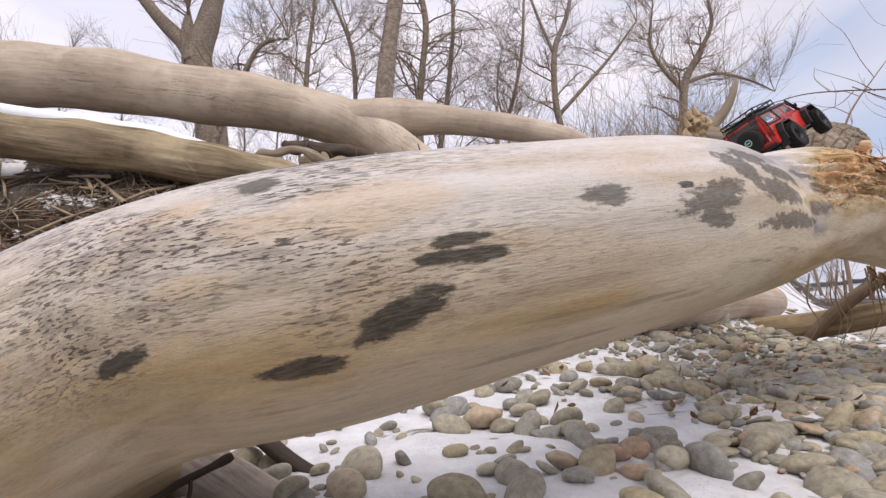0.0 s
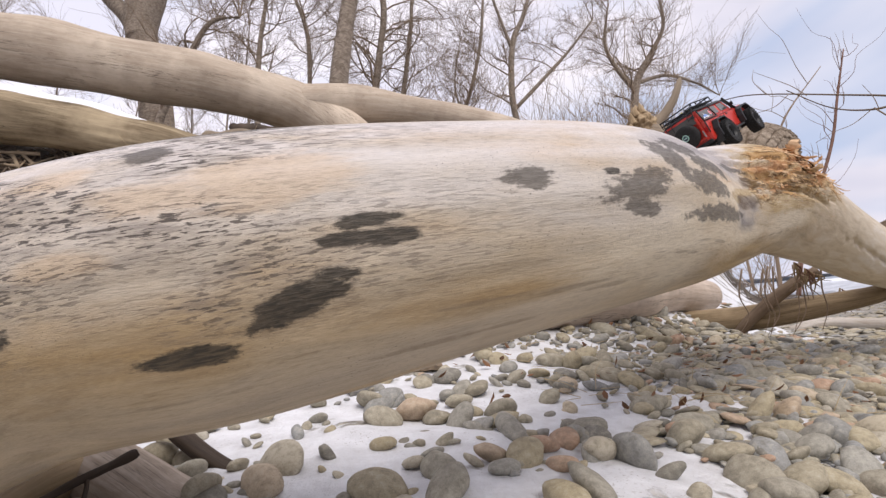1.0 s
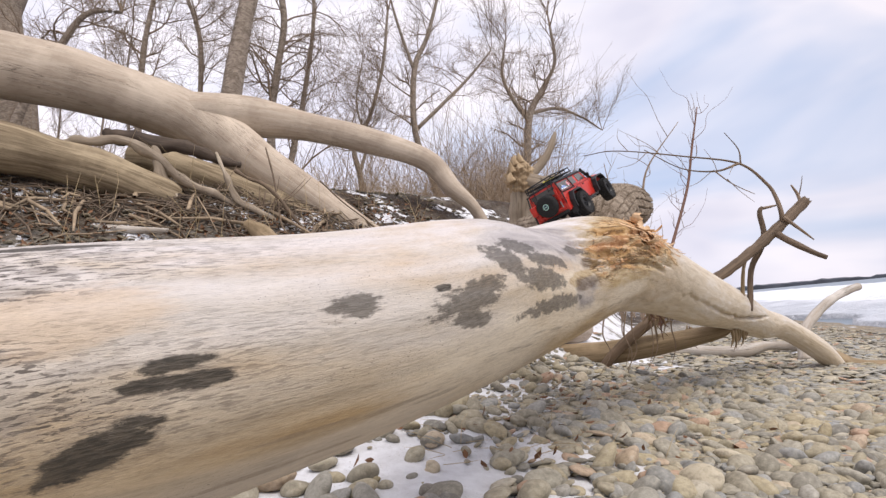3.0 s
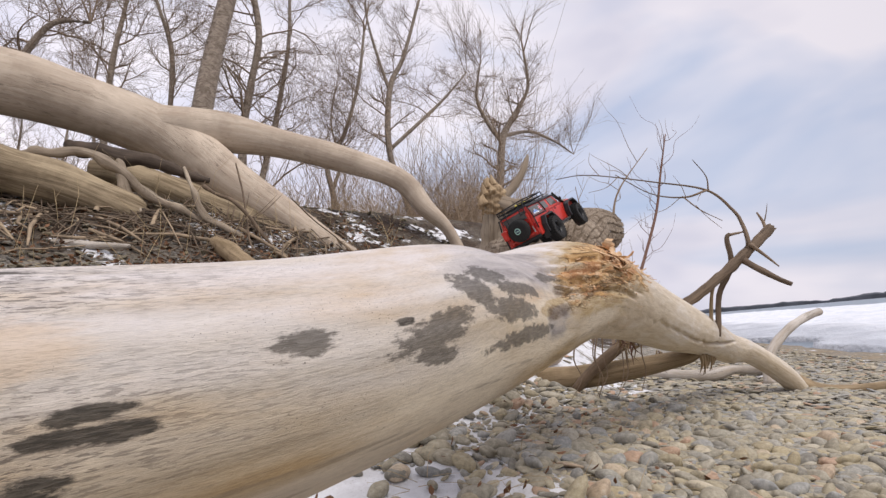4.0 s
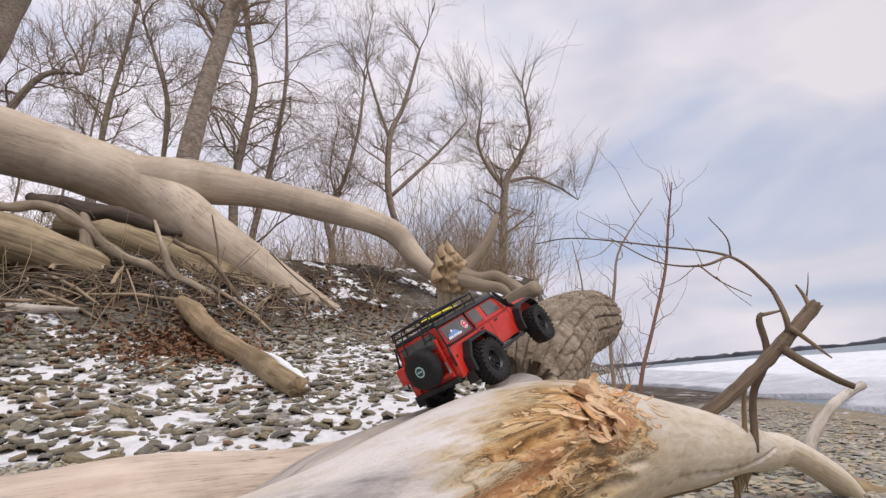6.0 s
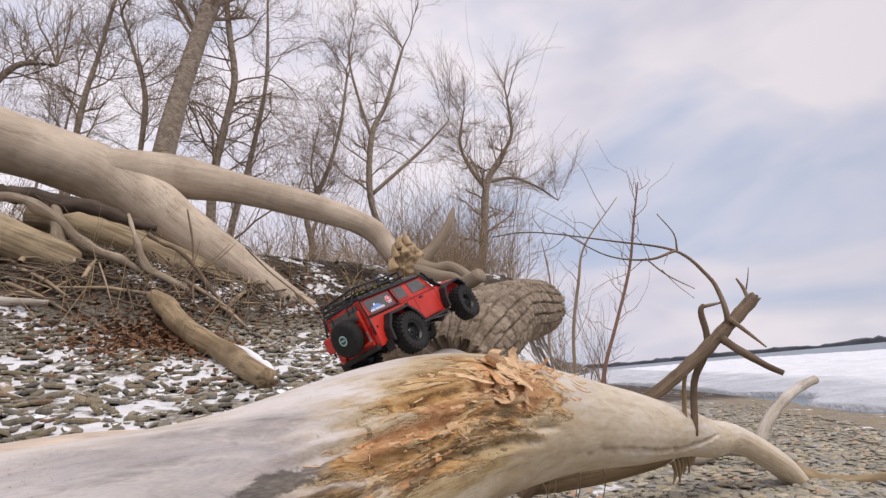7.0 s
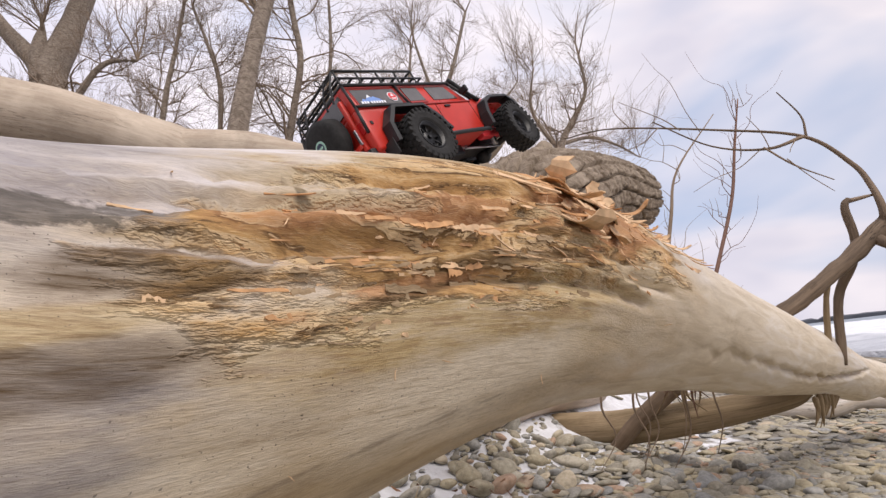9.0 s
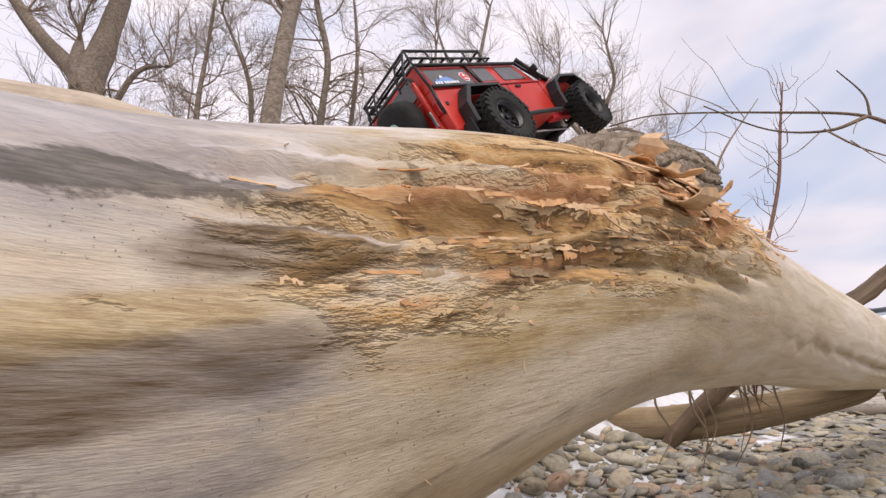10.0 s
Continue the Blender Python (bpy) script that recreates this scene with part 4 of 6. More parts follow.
for i in range(34):
    x = wisp.uniform(2.6, 3.15) if i < 22 else wisp.uniform(3.7, 4.1)
    y, z, ln = 3.3 + 0.85 * (x - 2.6), 0.62 - 0.2 * (x - 2.6), wisp.uniform(0.05, 0.22)
    timber("hanging_fibre", [(x, y, z, 0.006), (x + wisp.gauss(0, 0.03), y, z - ln * 0.5, 0.005), (x + wisp.gauss(0, 0.06), y + wisp.gauss(0, 0.03), z - ln, 0.0012)], M["yellow_wood"] if i % 3 else M["twig_red"], prop, n=4, seg=5, lumps=0.3, size=30, seed=i)

stump = thing("broken_root_stump", "weathered broken stump with horn-like roots behind the bark-covered stem", "stump")
timber("stump_body", [(2.0, 3.95, 1.2, 0.12), (2.0, 3.92, 1.45, 0.10), (2.01, 3.9, 1.58, 0.095), (2.02, 3.88, 1.69, 0.09)], M["root_grey"], stump, "torn tan stump", n=14, seg=40, lumps=0.4, size=18, seed=3, ragged=0.06, shape=lambda a, t: 1 + 0.16 * noise.noise(Vector((a * 6, t * 5, 2))))
timber("knot", [(2.0, 3.86, 1.63, 0.08), (2.0, 3.85, 1.70, 0.105), (1.99, 3.85, 1.79, 0.10), (1.975, 3.85, 1.86, 0.065), (1.965, 3.85, 1.93, 0.02)], M["old_wood"], stump, "gnarled knot with splintered pale wood", n=16, seg=60, lumps=0.3, size=16, seed=8, shape=lambda a, t: 1 + 0.3 * noise.noise(Vector((a * 1.6, t * 14, 4))) + 0.28 * noise.noise(Vector((a * 5, t * 30, 1))) + 0.12 * noise.noise(Vector((a * 12, t * 60, 1))))
timber("root_horn", [(2.04, 3.82, 1.75, 0.05), (2.17, 3.82, 1.84, 0.036), (2.253, 3.82, 1.937, 0.032), (2.32, 3.82, 2.062, 0.028), (2.35, 3.82, 2.13, 0.01)], M["root_grey"], stump, n=8, lumps=0.3, size=16, seed=4, ragged=0.02)
timber("root_horn", [(2.03, 3.8, 1.71, 0.05), (2.14, 3.72, 1.647, 0.038), (2.237, 3.66, 1.614, 0.034), (2.29, 3.6, 1.55, 0.02)], M["root_grey"], stump, n=8, lumps=0.25, size=16, seed=5)
timber("root_horn", [(2.04, 3.8, 1.74, 0.05), (2.149, 3.75, 1.70, 0.038), (2.239, 3.7, 1.697, 0.036), (2.311, 3.62, 1.62, 0.034), (2.33, 3.45, 1.5, 0.026)], M["root_grey"], stump, n=8, lumps=0.25, size=16, seed=6)
for q, (x, z) in enumerate(((1.92, 1.78), (1.95, 1.84), (2.0, 1.86), (1.9, 1.7))):
    timber("splinter", [(x, 3.8, z, 0.035), (x - 0.01, 3.8, z + 0.04, 0.025), (x - 0.02 + 0.02 * (q % 2), 3.79, z + 0.085, 0.004)], M["old_wood"], stump, n=4, seg=7, lumps=0.4, size=20, seed=q)
timber("sawn_branch", [(1.99, 3.42, 1.37, 0.036), (2.014, 3.35, 1.399, 0.04), (2.065, 3.15, 1.453, 0.042), (2.115, 2.98, 1.484, 0.038)], M["root_grey"], stump, "grey-brown branch with a sawn end", n=10, seg=18, lumps=0.14, size=16, seed=6)

# ---- fallen tree and logs on the bank ----
fallen = thing("fallen_tree", "huge bleached fallen tree trunk forking over the bank", "fallen tree")
timber("trunk", [(-13.0, 10.4, 7.6, 0.75), (-10.73, 11.0, 7.37, 0.742), (-8.33, 11.6, 7.2, 0.723), (-6.5, 12.2, 7.03, 0.70), (-4.7, 13.2, 6.95, 0.72), (-3.37, 14.0, 6.79, 0.69), (-2.3, 14.4, 6.5, 0.68), (-1.2, 14.4, 5.75, 0.63), (-0.06, 14.0, 4.72, 0.53), (0.96, 13.6, 3.83, 0.428), (1.82, 13.2, 3.12, 0.32), (2.4, 13.1, 2.72, 0.26), (2.75, 13.1, 2.4, 0.2)], M["pale_wood"], fallen, n=14, seg=48, lumps=0.13, size=1.7, seed=2)
timber("limb", [(-3.6, 14.0, 6.82, 0.5), (-2.3, 14.35, 6.62, 0.58), (-1.3, 14.5, 6.60, 0.56), (-0.41, 14.75, 6.62, 0.50), (1.03, 14.95, 6.44, 0.417), (2.81, 14.8, 5.92, 0.361), (4.16, 14.6, 5.3, 0.315), (4.76, 14.4, 4.42, 0.248), (5.35, 14.4, 3.81, 0.187), (5.8, 14.4, 2.9, 0.16)], M["pale_wood"], fallen, n=12, seg=40, lumps=0.12, size=1.8, seed=6)
log_b = thing("bank_log", "thick tan log with a split end and snow along its top", "log", "logs on the bank")
timber("trunk", [(-9.46, 9.5, 5.42, 0.5), (-8.28, 10.4, 5.28, 0.52), (-6.7, 11.0, 5.05, 0.52), (-5.3, 11.5, 4.76, 0.48), (-3.99, 12.0, 4.47, 0.46), (-3.23, 12.4, 4.24, 0.45), (-2.6, 12.7, 3.98, 0.40), (-2.35, 12.85, 3.88, 0.34)], M["bank_wood"], log_b, n=14, seg=48, lumps=0.2, size=2.2, seed=9, ragged=0.5, shape=lambda a, t: 1 + 0.06 * noise.noise(Vector((a * 5, t * 0.7, 3))) + 0.03 * noise.noise(Vector((a * 14, t * 1.5, 3))))
timber("snow_cap", [(-9.0, 9.75, 5.78, 0.16), (-7.4, 10.65, 5.56, 0.24), (-6.2, 11.1, 5.33, 0.24), (-5.3, 11.42, 5.12, 0.2), (-4.4, 11.85, 4.9, 0.11)], M["snow"], log_b, "thin strip of snow on the log", n=8, seg=14, lumps=0.3, size=2)
log_c = thing("bank_log", "tan barkless log lying half in leaf litter", "log", "logs on the bank")
timber("trunk", [(-3.6, 14.0, 5.3, 0.25), (-2.95, 14.0, 5.2, 0.335), (-2.02, 14.0, 4.84, 0.393), (-1.03, 13.8, 4.32, 0.418), (0.08, 13.6, 3.76, 0.366), (1.45, 13.5, 3.1, 0.265), (2.4, 13.4, 2.6, 0.2)], M["bank_wood"], log_c, n=10, seg=30, lumps=0.14, size=2.0, seed=4)
roots = thing("root_tangle", "dark twisted dead roots hanging under the fallen tree", "roots")
for q, (tone, nodes) in enumerate((
    ("dark_root", [(-3.75, 12.9, 5.5, 0.10), (-3.38, 12.8, 5.38, 0.2), (-2.72, 12.8, 5.24, 0.2), (-1.83, 12.9, 5.07, 0.16), (-0.95, 13.1, 4.75, 0.08)]),
    ("root_grey", [(-2.78, 12.75, 5.3, 0.05), (-2.55, 12.6, 4.6, 0.15), (-2.4, 12.6, 4.0, 0.16), (-1.76, 12.5, 3.32, 0.13), (-1.22, 12.3, 2.88, 0.10), (-0.6, 12.0, 2.6, 0.05)]),
    ("root_grey", [(-4.4, 12.4, 5.1, 0.09), (-4.1, 12.4, 5.12, 0.12), (-3.47, 12.5, 5.2, 0.11), (-2.86, 12.5, 4.98, 0.12), (-2.2, 12.6, 4.4, 0.11), (-1.52, 12.6, 3.95, 0.10), (-0.76, 12.6, 3.6, 0.06)]),
    ("root_grey", [(-1.45, 12.9, 5.0, 0.03), (-1.2, 12.6, 4.3, 0.08), (-0.9, 12.5, 3.75, 0.09), (-0.2, 12.4, 3.22, 0.08), (0.4, 12.2, 2.75, 0.04)]),
    ("dark_root", [(-2.4, 12.6, 4.0, 0.08), (-1.6, 12.3, 3.55, 0.08), (-0.8, 12.1, 3.1, 0.05)]),
    ("branch_wood", [(-2.5, 12.7, 4.4, 0.06), (-2.9, 12.5, 3.9, 0.06), (-3.3, 12.3, 3.5, 0.05), (-3.7, 12.2, 3.3, 0.03)]),
    ("branch_wood", [(-1.0, 12.7, 4.5, 0.05), (-0.4, 12.4, 4.1, 0.05), (0.2, 12.2, 3.3, 0.045), (0.6, 12.0, 2.7, 0.03)]),
)):
    bent = [(x + 0.03 * math.sin(5 * i + q), y, z + 0.035 * math.cos(4 * i + 2 * q), r * (0.95 - 0.12 * (i % 2))) for i, (x, y, z, r) in enumerate(glide(nodes, 2))]
    timber("root", bent, M[tone], roots, n=7, seg=16, lumps=0.45, size=7, seed=q * 3.0)
tangle = random.Random(4)
for q in range(16):
    x, z = tangle.uniform(-4.6, 0.2), 0.0
    y = 12.7 + 0.1 * x
    z = float(rise(x, y)) + 0.1
    lean = tangle.uniform(-0.8, 0.8)
    timber("rootlet", [(x, y, z, 0.014), (x + lean * 0.5, y + 0.1, z + 0.3, 0.014), (x + lean * 0.9, y + 0.3, z + 0.5, 0.011), (x + lean * 1.6, y + 0.4, z + tangle.uniform(0.5, 1.0), 0.006)], M["branch_wood"], roots, n=5, seg=7, lumps=0.3, size=9, seed=q)
stub = thing("short_log", "short tan barkless log lying down the bank, snow along one side", "log", "logs on the bank")
timber("trunk", [(-0.72, 11.9, 3.05, 0.15), (-0.4, 11.2, 2.72, 0.175), (0.1, 9.9, 2.12, 0.165), (0.66, 8.8, 1.68, 0.155), (1.0, 7.7, 1.36, 0.14), (1.22, 7.0, 1.19, 0.12)], M["yellow_wood"], stub, n=12, seg=30, lumps=0.18, size=4, seed=3, ragged=0.16)
timber("snow_strip", [(0.75, 9.05, 1.78, 0.03), (0.95, 8.5, 1.64, 0.055), (1.1, 7.9, 1.48, 0.06), (1.25, 7.3, 1.3, 0.05), (1.3, 7.0, 1.2, 0.02)], M["snow"], stub, "thin strip of snow on the log", n=6, seg=10, lumps=0.4, size=9)
vine = thing("dead_vine", "thin grey dead vine hanging from the fallen trunk", "vine")
for q, nodes in enumerate(([(-0.35, 13.3, 5.3, 0.02), (-0.2, 13.0, 4.5, 0.022), (-0.1, 12.4, 3.6, 0.02), (0.0, 11.6, 2.9, 0.018), (0.35, 10.4, 2.4, 0.014)], [(0.9, 12.9, 4.3, 0.018), (1.4, 12.7, 3.7, 0.018), (1.9, 12.5, 3.2, 0.014), (2.2, 12.2, 2.75, 0.01)], [(0.8, 9.6, 2.6, 0.012), (0.75, 9.3, 2.2, 0.012), (0.5, 8.9, 1.75, 0.01), (0.35, 8.6, 1.55, 0.006)])):
    timber("stem", nodes, M["branch_wood"], vine, n=8, seg=6, lumps=0.2, size=8, seed=q)


# ---- trees ----
class Limbs:
    """Collects tapered limb segments into one mesh."""

    def __init__(self):
        self.a, self.b, self.ra, self.rb = [], [], [], []

    def add(self, p, q, r0, r1):
        self.a.append(tuple(p)), self.b.append(tuple(q)), self.ra.append(r0), self.rb.append(r1)

    def mesh(self, name, material, parent=None, sides=4, label=""):
        A, B = np.array(self.a), np.array(self.b)
        ra, rb = np.array(self.ra)[:, None, None], np.array(self.rb)[:, None, None]
        D = B - A
        D /= np.maximum(np.linalg.norm(D, axis=1), 1e-6)[:, None]
        X = np.cross(D, np.where(np.abs(D[:, 2:3]) > 0.8, [[1.0, 0, 0]], [[0, 0, 1.0]]))
        X /= np.linalg.norm(X, axis=1)[:, None]
        Y = np.cross(D, X)
        t = np.arange(sides) * 2 * math.pi / sides
        ring = X[:, None] * np.cos(t)[None, :, None] + Y[:, None] * np.sin(t)[None, :, None]
        V = np.concatenate([A[:, None] + ring * ra, B[:, None] + ring * rb], 1).reshape(-1, 3)
        n = np.arange(len(A))[:, None] * 2 * sides
        j = np.arange(sides)[None]
        k = (j + 1) % sides
        F = np.stack([n + j, n + k, n + sides + k, n + sides + j], -1).reshape(-1, 4)
        me = bpy.data.meshes.new(name)
        me.vertices.add(len(V))
        me.vertices.foreach_set("co", V.ravel())
        me.loops.add(F.size)
        me.loops.foreach_set("vertex_index", F.ravel())
        me.polygons.add(len(F))
        me.polygons.foreach_set("loop_start", np.arange(len(F)) * 4)
        me.polygons.foreach_set("use_smooth", [True] * len(F))
        me.materials.append(material)
        me.update(calc_edges=True)
        ob = new(name, me)
        ob.parent = parent
        if label:
            ob["label"] = label
        return ob


def grow(limbs, rnd, p, d, length, r, depth, droop=0.0, spread=0.6, kink=0.22, kids=3, least=0.006):
    """A crooked limb with side limbs, recursively."""
    steps = max(3, int(4 + depth))
    p, d = Vector(p), Vector(d).normalized()
    for i in range(steps):
        d = (d + Vector((rnd.gauss(0, kink), rnd.gauss(0, kink), rnd.gauss(0, kink) - droop + 0.05 * (depth > 1)))).normalized()
        q = p + d * (length / steps)
        r1 = max(least, r * (1 - 0.75 / steps))
        limbs.add(p, q, r, r1)
        if depth > 0 and i >= (1 if depth > 1 else 0):
            for _ in range(int(kids) + (rnd.random() < kids - int(kids))):
                ax = Vector((rnd.gauss(0, 1), rnd.gauss(0, 1), rnd.gauss(0, 0.7))).normalized()
                e = (d + ax * spread * rnd.uniform(0.6, 1.3) + Vector((0, 0, 0.14 - droop))).normalized()
                grow(limbs, rnd, p.lerp(q, rnd.random()), e, length * rnd.uniform(0.42, 0.8), max(least, r1 * rnd.uniform(0.38, 0.58)), depth - 1, droop, spread, kink, kids, least)
        p, r = q, r1


def tree(label, seed, stems, reach=3.2, depth=2, droop=0.0, first=0.35, kids=1.45, gap=1.5, material="twig", least=0.0045, stout=0.72):
    """stems: node lists (x, y, z, radius); limbs grow from the upper part of each."""
    t = thing("bare_tree", label, "tree", at=(0, 0, 0))
    rnd = random.Random(seed)
    limbs = Limbs()
    for nodes in stems:
        nodes = [(x, y, z, r * stout) for x, y, z, r in nodes]
        timber("trunk", nodes, M["tree_bark"], t, n=6, seg=10, lumps=0.1, size=1.5, seed=seed)
        P = glide(nodes, 8)
        for i in range(int(len(P) * first), len(P) - 1):
            a, b = Vector(P[i][:3]), Vector(P[i + 1][:3])
            for _ in range(max(1, int(round((b - a).length / gap * rnd.uniform(0.6, 1.4))))):
                ang = rnd.uniform(0, 2 * math.pi)
                d = Vector((math.cos(ang), 0.6 * math.sin(ang), rnd.uniform(0.1, 1.3)))
                f = 1 - 0.55 * i / len(P)
                grow(limbs, rnd, a.lerp(b, rnd.random()), d, reach * f * rnd.uniform(0.5, 1.1), P[i][3] * rnd.uniform(0.2, 0.4), depth, droop, 0.62, 0.21, kids, least)
        tip = P[-1]
        for _ in range(3):
            grow(limbs, rnd, tip[:3], (rnd.gauss(0, 0.4), rnd.gauss(0, 0.4), 1), reach * 0.8, tip[3] * 0.7, depth, droop, 0.45, 0.15, kids, least)
    limbs.mesh("crown", M[material], t, 4)["kind"] = "stuff"
    return t


def root_to_ground(nodes):
    x, y, z, r = nodes[0]
    g = float(rise(x, y)) - 0.4
    return ([(x - 0.1, y, g, r * 1.25)] if g < z - 0.2 else []) + list(nodes)


def build_trees():
    tree("tall leaning grey-barked bare tree on the bank", 3, [root_to_ground([(-1.75, 17, 6.21, 0.363), (-1.47, 17, 8.18, 0.342), (-1.09, 17, 10.29, 0.32), (-0.62, 17, 12.37, 0.295), (-0.14, 17, 14.16, 0.286), (0.43, 17, 16.8, 0.239), (1.2, 17, 20, 0.2)])], reach=3.0, first=0.55, gap=2.2, stout=0.92)
    old = [[(-16.4, 38, 14.0, 1.25), (-16.6, 38, 19.1, 1.12), (-17.3, 38, 22.6, 1.05), (-16.9, 38, 24.3, 0.95), (-16.35, 38, 25.7, 0.86), (-15.72, 38, 27.9, 0.74), (-15.1, 38, 30.1, 0.66), (-14.3, 38, 34.0, 0.5), (-13.8, 38, 39.0, 0.3)],
           [(-17.3, 38, 22.6, 0.8), (-18.2, 38, 24.2, 0.66), (-19.36, 38, 25.6, 0.56), (-20.9, 38, 27.7, 0.46), (-22.1, 38, 29.7, 0.4), (-24.0, 38, 33.5, 0.25)],
           [(-17.5, 37.6, 22.4, 0.7), (-17.8, 37.6, 23.8, 0.55), (-17.7, 37.5, 25.4, 0.42), (-17.6, 37.5, 26.8, 0.12)]]
    tree("thick old bare tree forking low, with a snapped stub", 5, [root_to_ground(old[0]), old[1], old[2][:3] + [(-17.6, 37.5, 26.8, 0.1)]], reach=6.0, first=0.72, gap=3.5, least=0.011, stout=1.0)
    tree("bare tree with dense drooping twigs", 7, [root_to_ground([(-0.44, 22, 9.42, 0.227), (-0.09, 22, 11.66, 0.21), (0.32, 22, 14.05, 0.193), (0.08, 22, 16.53, 0.173), (-0.12, 22, 19.12, 0.126)]), root_to_ground([(0.2, 22.5, 7.5, 0.18), (0.9, 22.5, 10.5, 0.15), (1.6, 22.5, 14.5, 0.11), (1.7, 22.5, 19, 0.06)])], reach=4.6, droop=0.09, first=0.2, kids=1.35, gap=1.3)
    tree("slender bare tree on the bank", 9, [root_to_ground([(3.92, 30, 5.64, 0.279), (4.18, 30, 8.85, 0.255), (3.89, 30, 11.21, 0.195), (4.95, 30, 12.96, 0.166), (6.0, 30, 16.28, 0.138), (6.58, 30, 19.8, 0.106)]), [(4.1, 30, 9.5, 0.16), (4.7, 30.3, 11.5, 0.12), (4.3, 30.5, 14, 0.08), (4.9, 30.5, 17, 0.04)]], reach=3.4, first=0.35, gap=1.4)
    tree("bare tree with forked crown and one long limb", 11, [root_to_ground([(8.54, 30, 5.38, 0.324), (8.58, 30, 8.39, 0.299), (7.66, 30, 12.08, 0.271), (7.99, 30, 16.17, 0.245), (9.01, 30, 18.38, 0.179), (10.41, 30, 22.62, 0.112)]), [(7.95, 30, 16.0, 0.16), (7.2, 30, 18.9, 0.12), (6.8, 30, 21.5, 0.08), (7.2, 30, 24, 0.04)], [(7.75, 30, 12.2, 0.17), (9.6, 30, 13.9, 0.15), (11.4, 30, 15.6, 0.12), (13.2, 30, 17.6, 0.06)]], reach=3.8, first=0.4, gap=1.4)
    tree("gnarled bare tree with a wide spreading crown", 13, [root_to_ground([(14.87, 32, 6.07, 0.402), (15.69, 32, 9.86, 0.378), (16.36, 32, 13.9, 0.351), (17.67, 32, 16.06, 0.24), (18.87, 32, 18.09, 0.164), (18.85, 32, 20.83, 0.125)]), [(16.3, 32, 13.7, 0.25), (15.3, 32, 15.2, 0.2), (14.7, 32, 17, 0.14), (15.2, 32, 19.4, 0.08)], [(16.5, 32, 14.2, 0.2), (18.6, 32, 14.6, 0.16), (20.6, 32, 13.9, 0.1), (22, 32, 13.0, 0.05)]], reach=3.9, first=0.3, kids=1.4, gap=1.0)
    tree("thin bare grey-brown tree on the bank", 15, [root_to_ground([(-5.89, 24, 10.15, 0.185), (-5.62, 24, 13.49, 0.169), (-5.18, 24, 15.99, 0.124), (-4.72, 24, 18.95, 0.103)])], reach=3.4, first=0.3)
    tree("thin bare grey-brown tree on the bank", 17, [root_to_ground([(-3.49, 24, 10.17, 0.167), (-3.34, 24, 13.89, 0.149), (-3.84, 24, 16.11, 0.101), (-4.46, 24, 18.09, 0.077)])], reach=3.2, first=0.3)
    tree("thin bare tree leaning out from the bank", 19, [root_to_ground([(-8.55, 20, 8.56, 0.215), (-7.53, 20, 10.78, 0.169), (-6.52, 20, 12.55, 0.137), (-5.34, 20, 12.75, 0.08)])], reach=3.4, first=0.3)
    rnd = random.Random(77)
    for i in range(7):
        x, y = (-26 + i * 3.2 + rnd.uniform(-0.8, 0.8), 27 + rnd.uniform(0, 10)) if i < 7 else (2 + (i - 7) * 3.8 + rnd.uniform(-1, 1), 38 + rnd.uniform(0, 6))
        g = float(rise(x, y)) - 0.4
        h = rnd.uniform(9, 14)
        k = rnd.uniform(-1, 1)
        tree("thin bare tree in the wood behind", 100 + i, [[(x, y, g, 0.15), (x + 0.3 * k, y, g + h * 0.35, 0.12), (x - 0.4 * k, y, g + h * 0.7, 0.08), (x + 0.3, y, g + h, 0.04)]], reach=3.2, first=0.3, gap=1.4)
    # thicket along the top of the bank and down its end
    brush = Limbs()
    rnd = random.Random(8)
    for i in range(190):
        f = rnd.random()
        if f < 0.72:
            x = rnd.uniform(-14, 14)
            y = 19.5 + max(0.0, x) * 0.55 + rnd.uniform(0, 9)
        else:
            x, y = rnd.uniform(8, 15), rnd.uniform(22, 34)
        g = float(rise(x, y)) - 0.1
        for _ in range(4):
            grow(brush, rnd, (x + rnd.uniform(-0.4, 0.4), y, g), (rnd.gauss(0, 0.3), rnd.gauss(0, 0.3), 1), rnd.uniform(1.0, 2.4) if x < 6 else rnd.uniform(1.6, 4.4), 0.022, 1, 0.0, 0.75, 0.24, 1.8, 0.006)
    for i in range(80):
        x, y = rnd.uniform(2, 19), rnd.uniform(25, 40)
        g = float(rise(x, y)) - 0.1
        for _ in range(4):
            grow(brush, rnd, (x + rnd.uniform(-0.6, 0.6), y, g), (rnd.gauss(0, 0.22), rnd.gauss(0, 0.22), 1), rnd.choice((2.0, 3.0, 4.5, 7.0)) * rnd.uniform(0.7, 1.3), 0.028, 1, 0.0, 0.6, 0.18, 1.5, 0.007)
    tagged(brush.mesh("thicket", M["brush"], None, 3), "dense tangle of bare brown brushwood on the bank", "brushwood", kind="stuff")


build_trees()


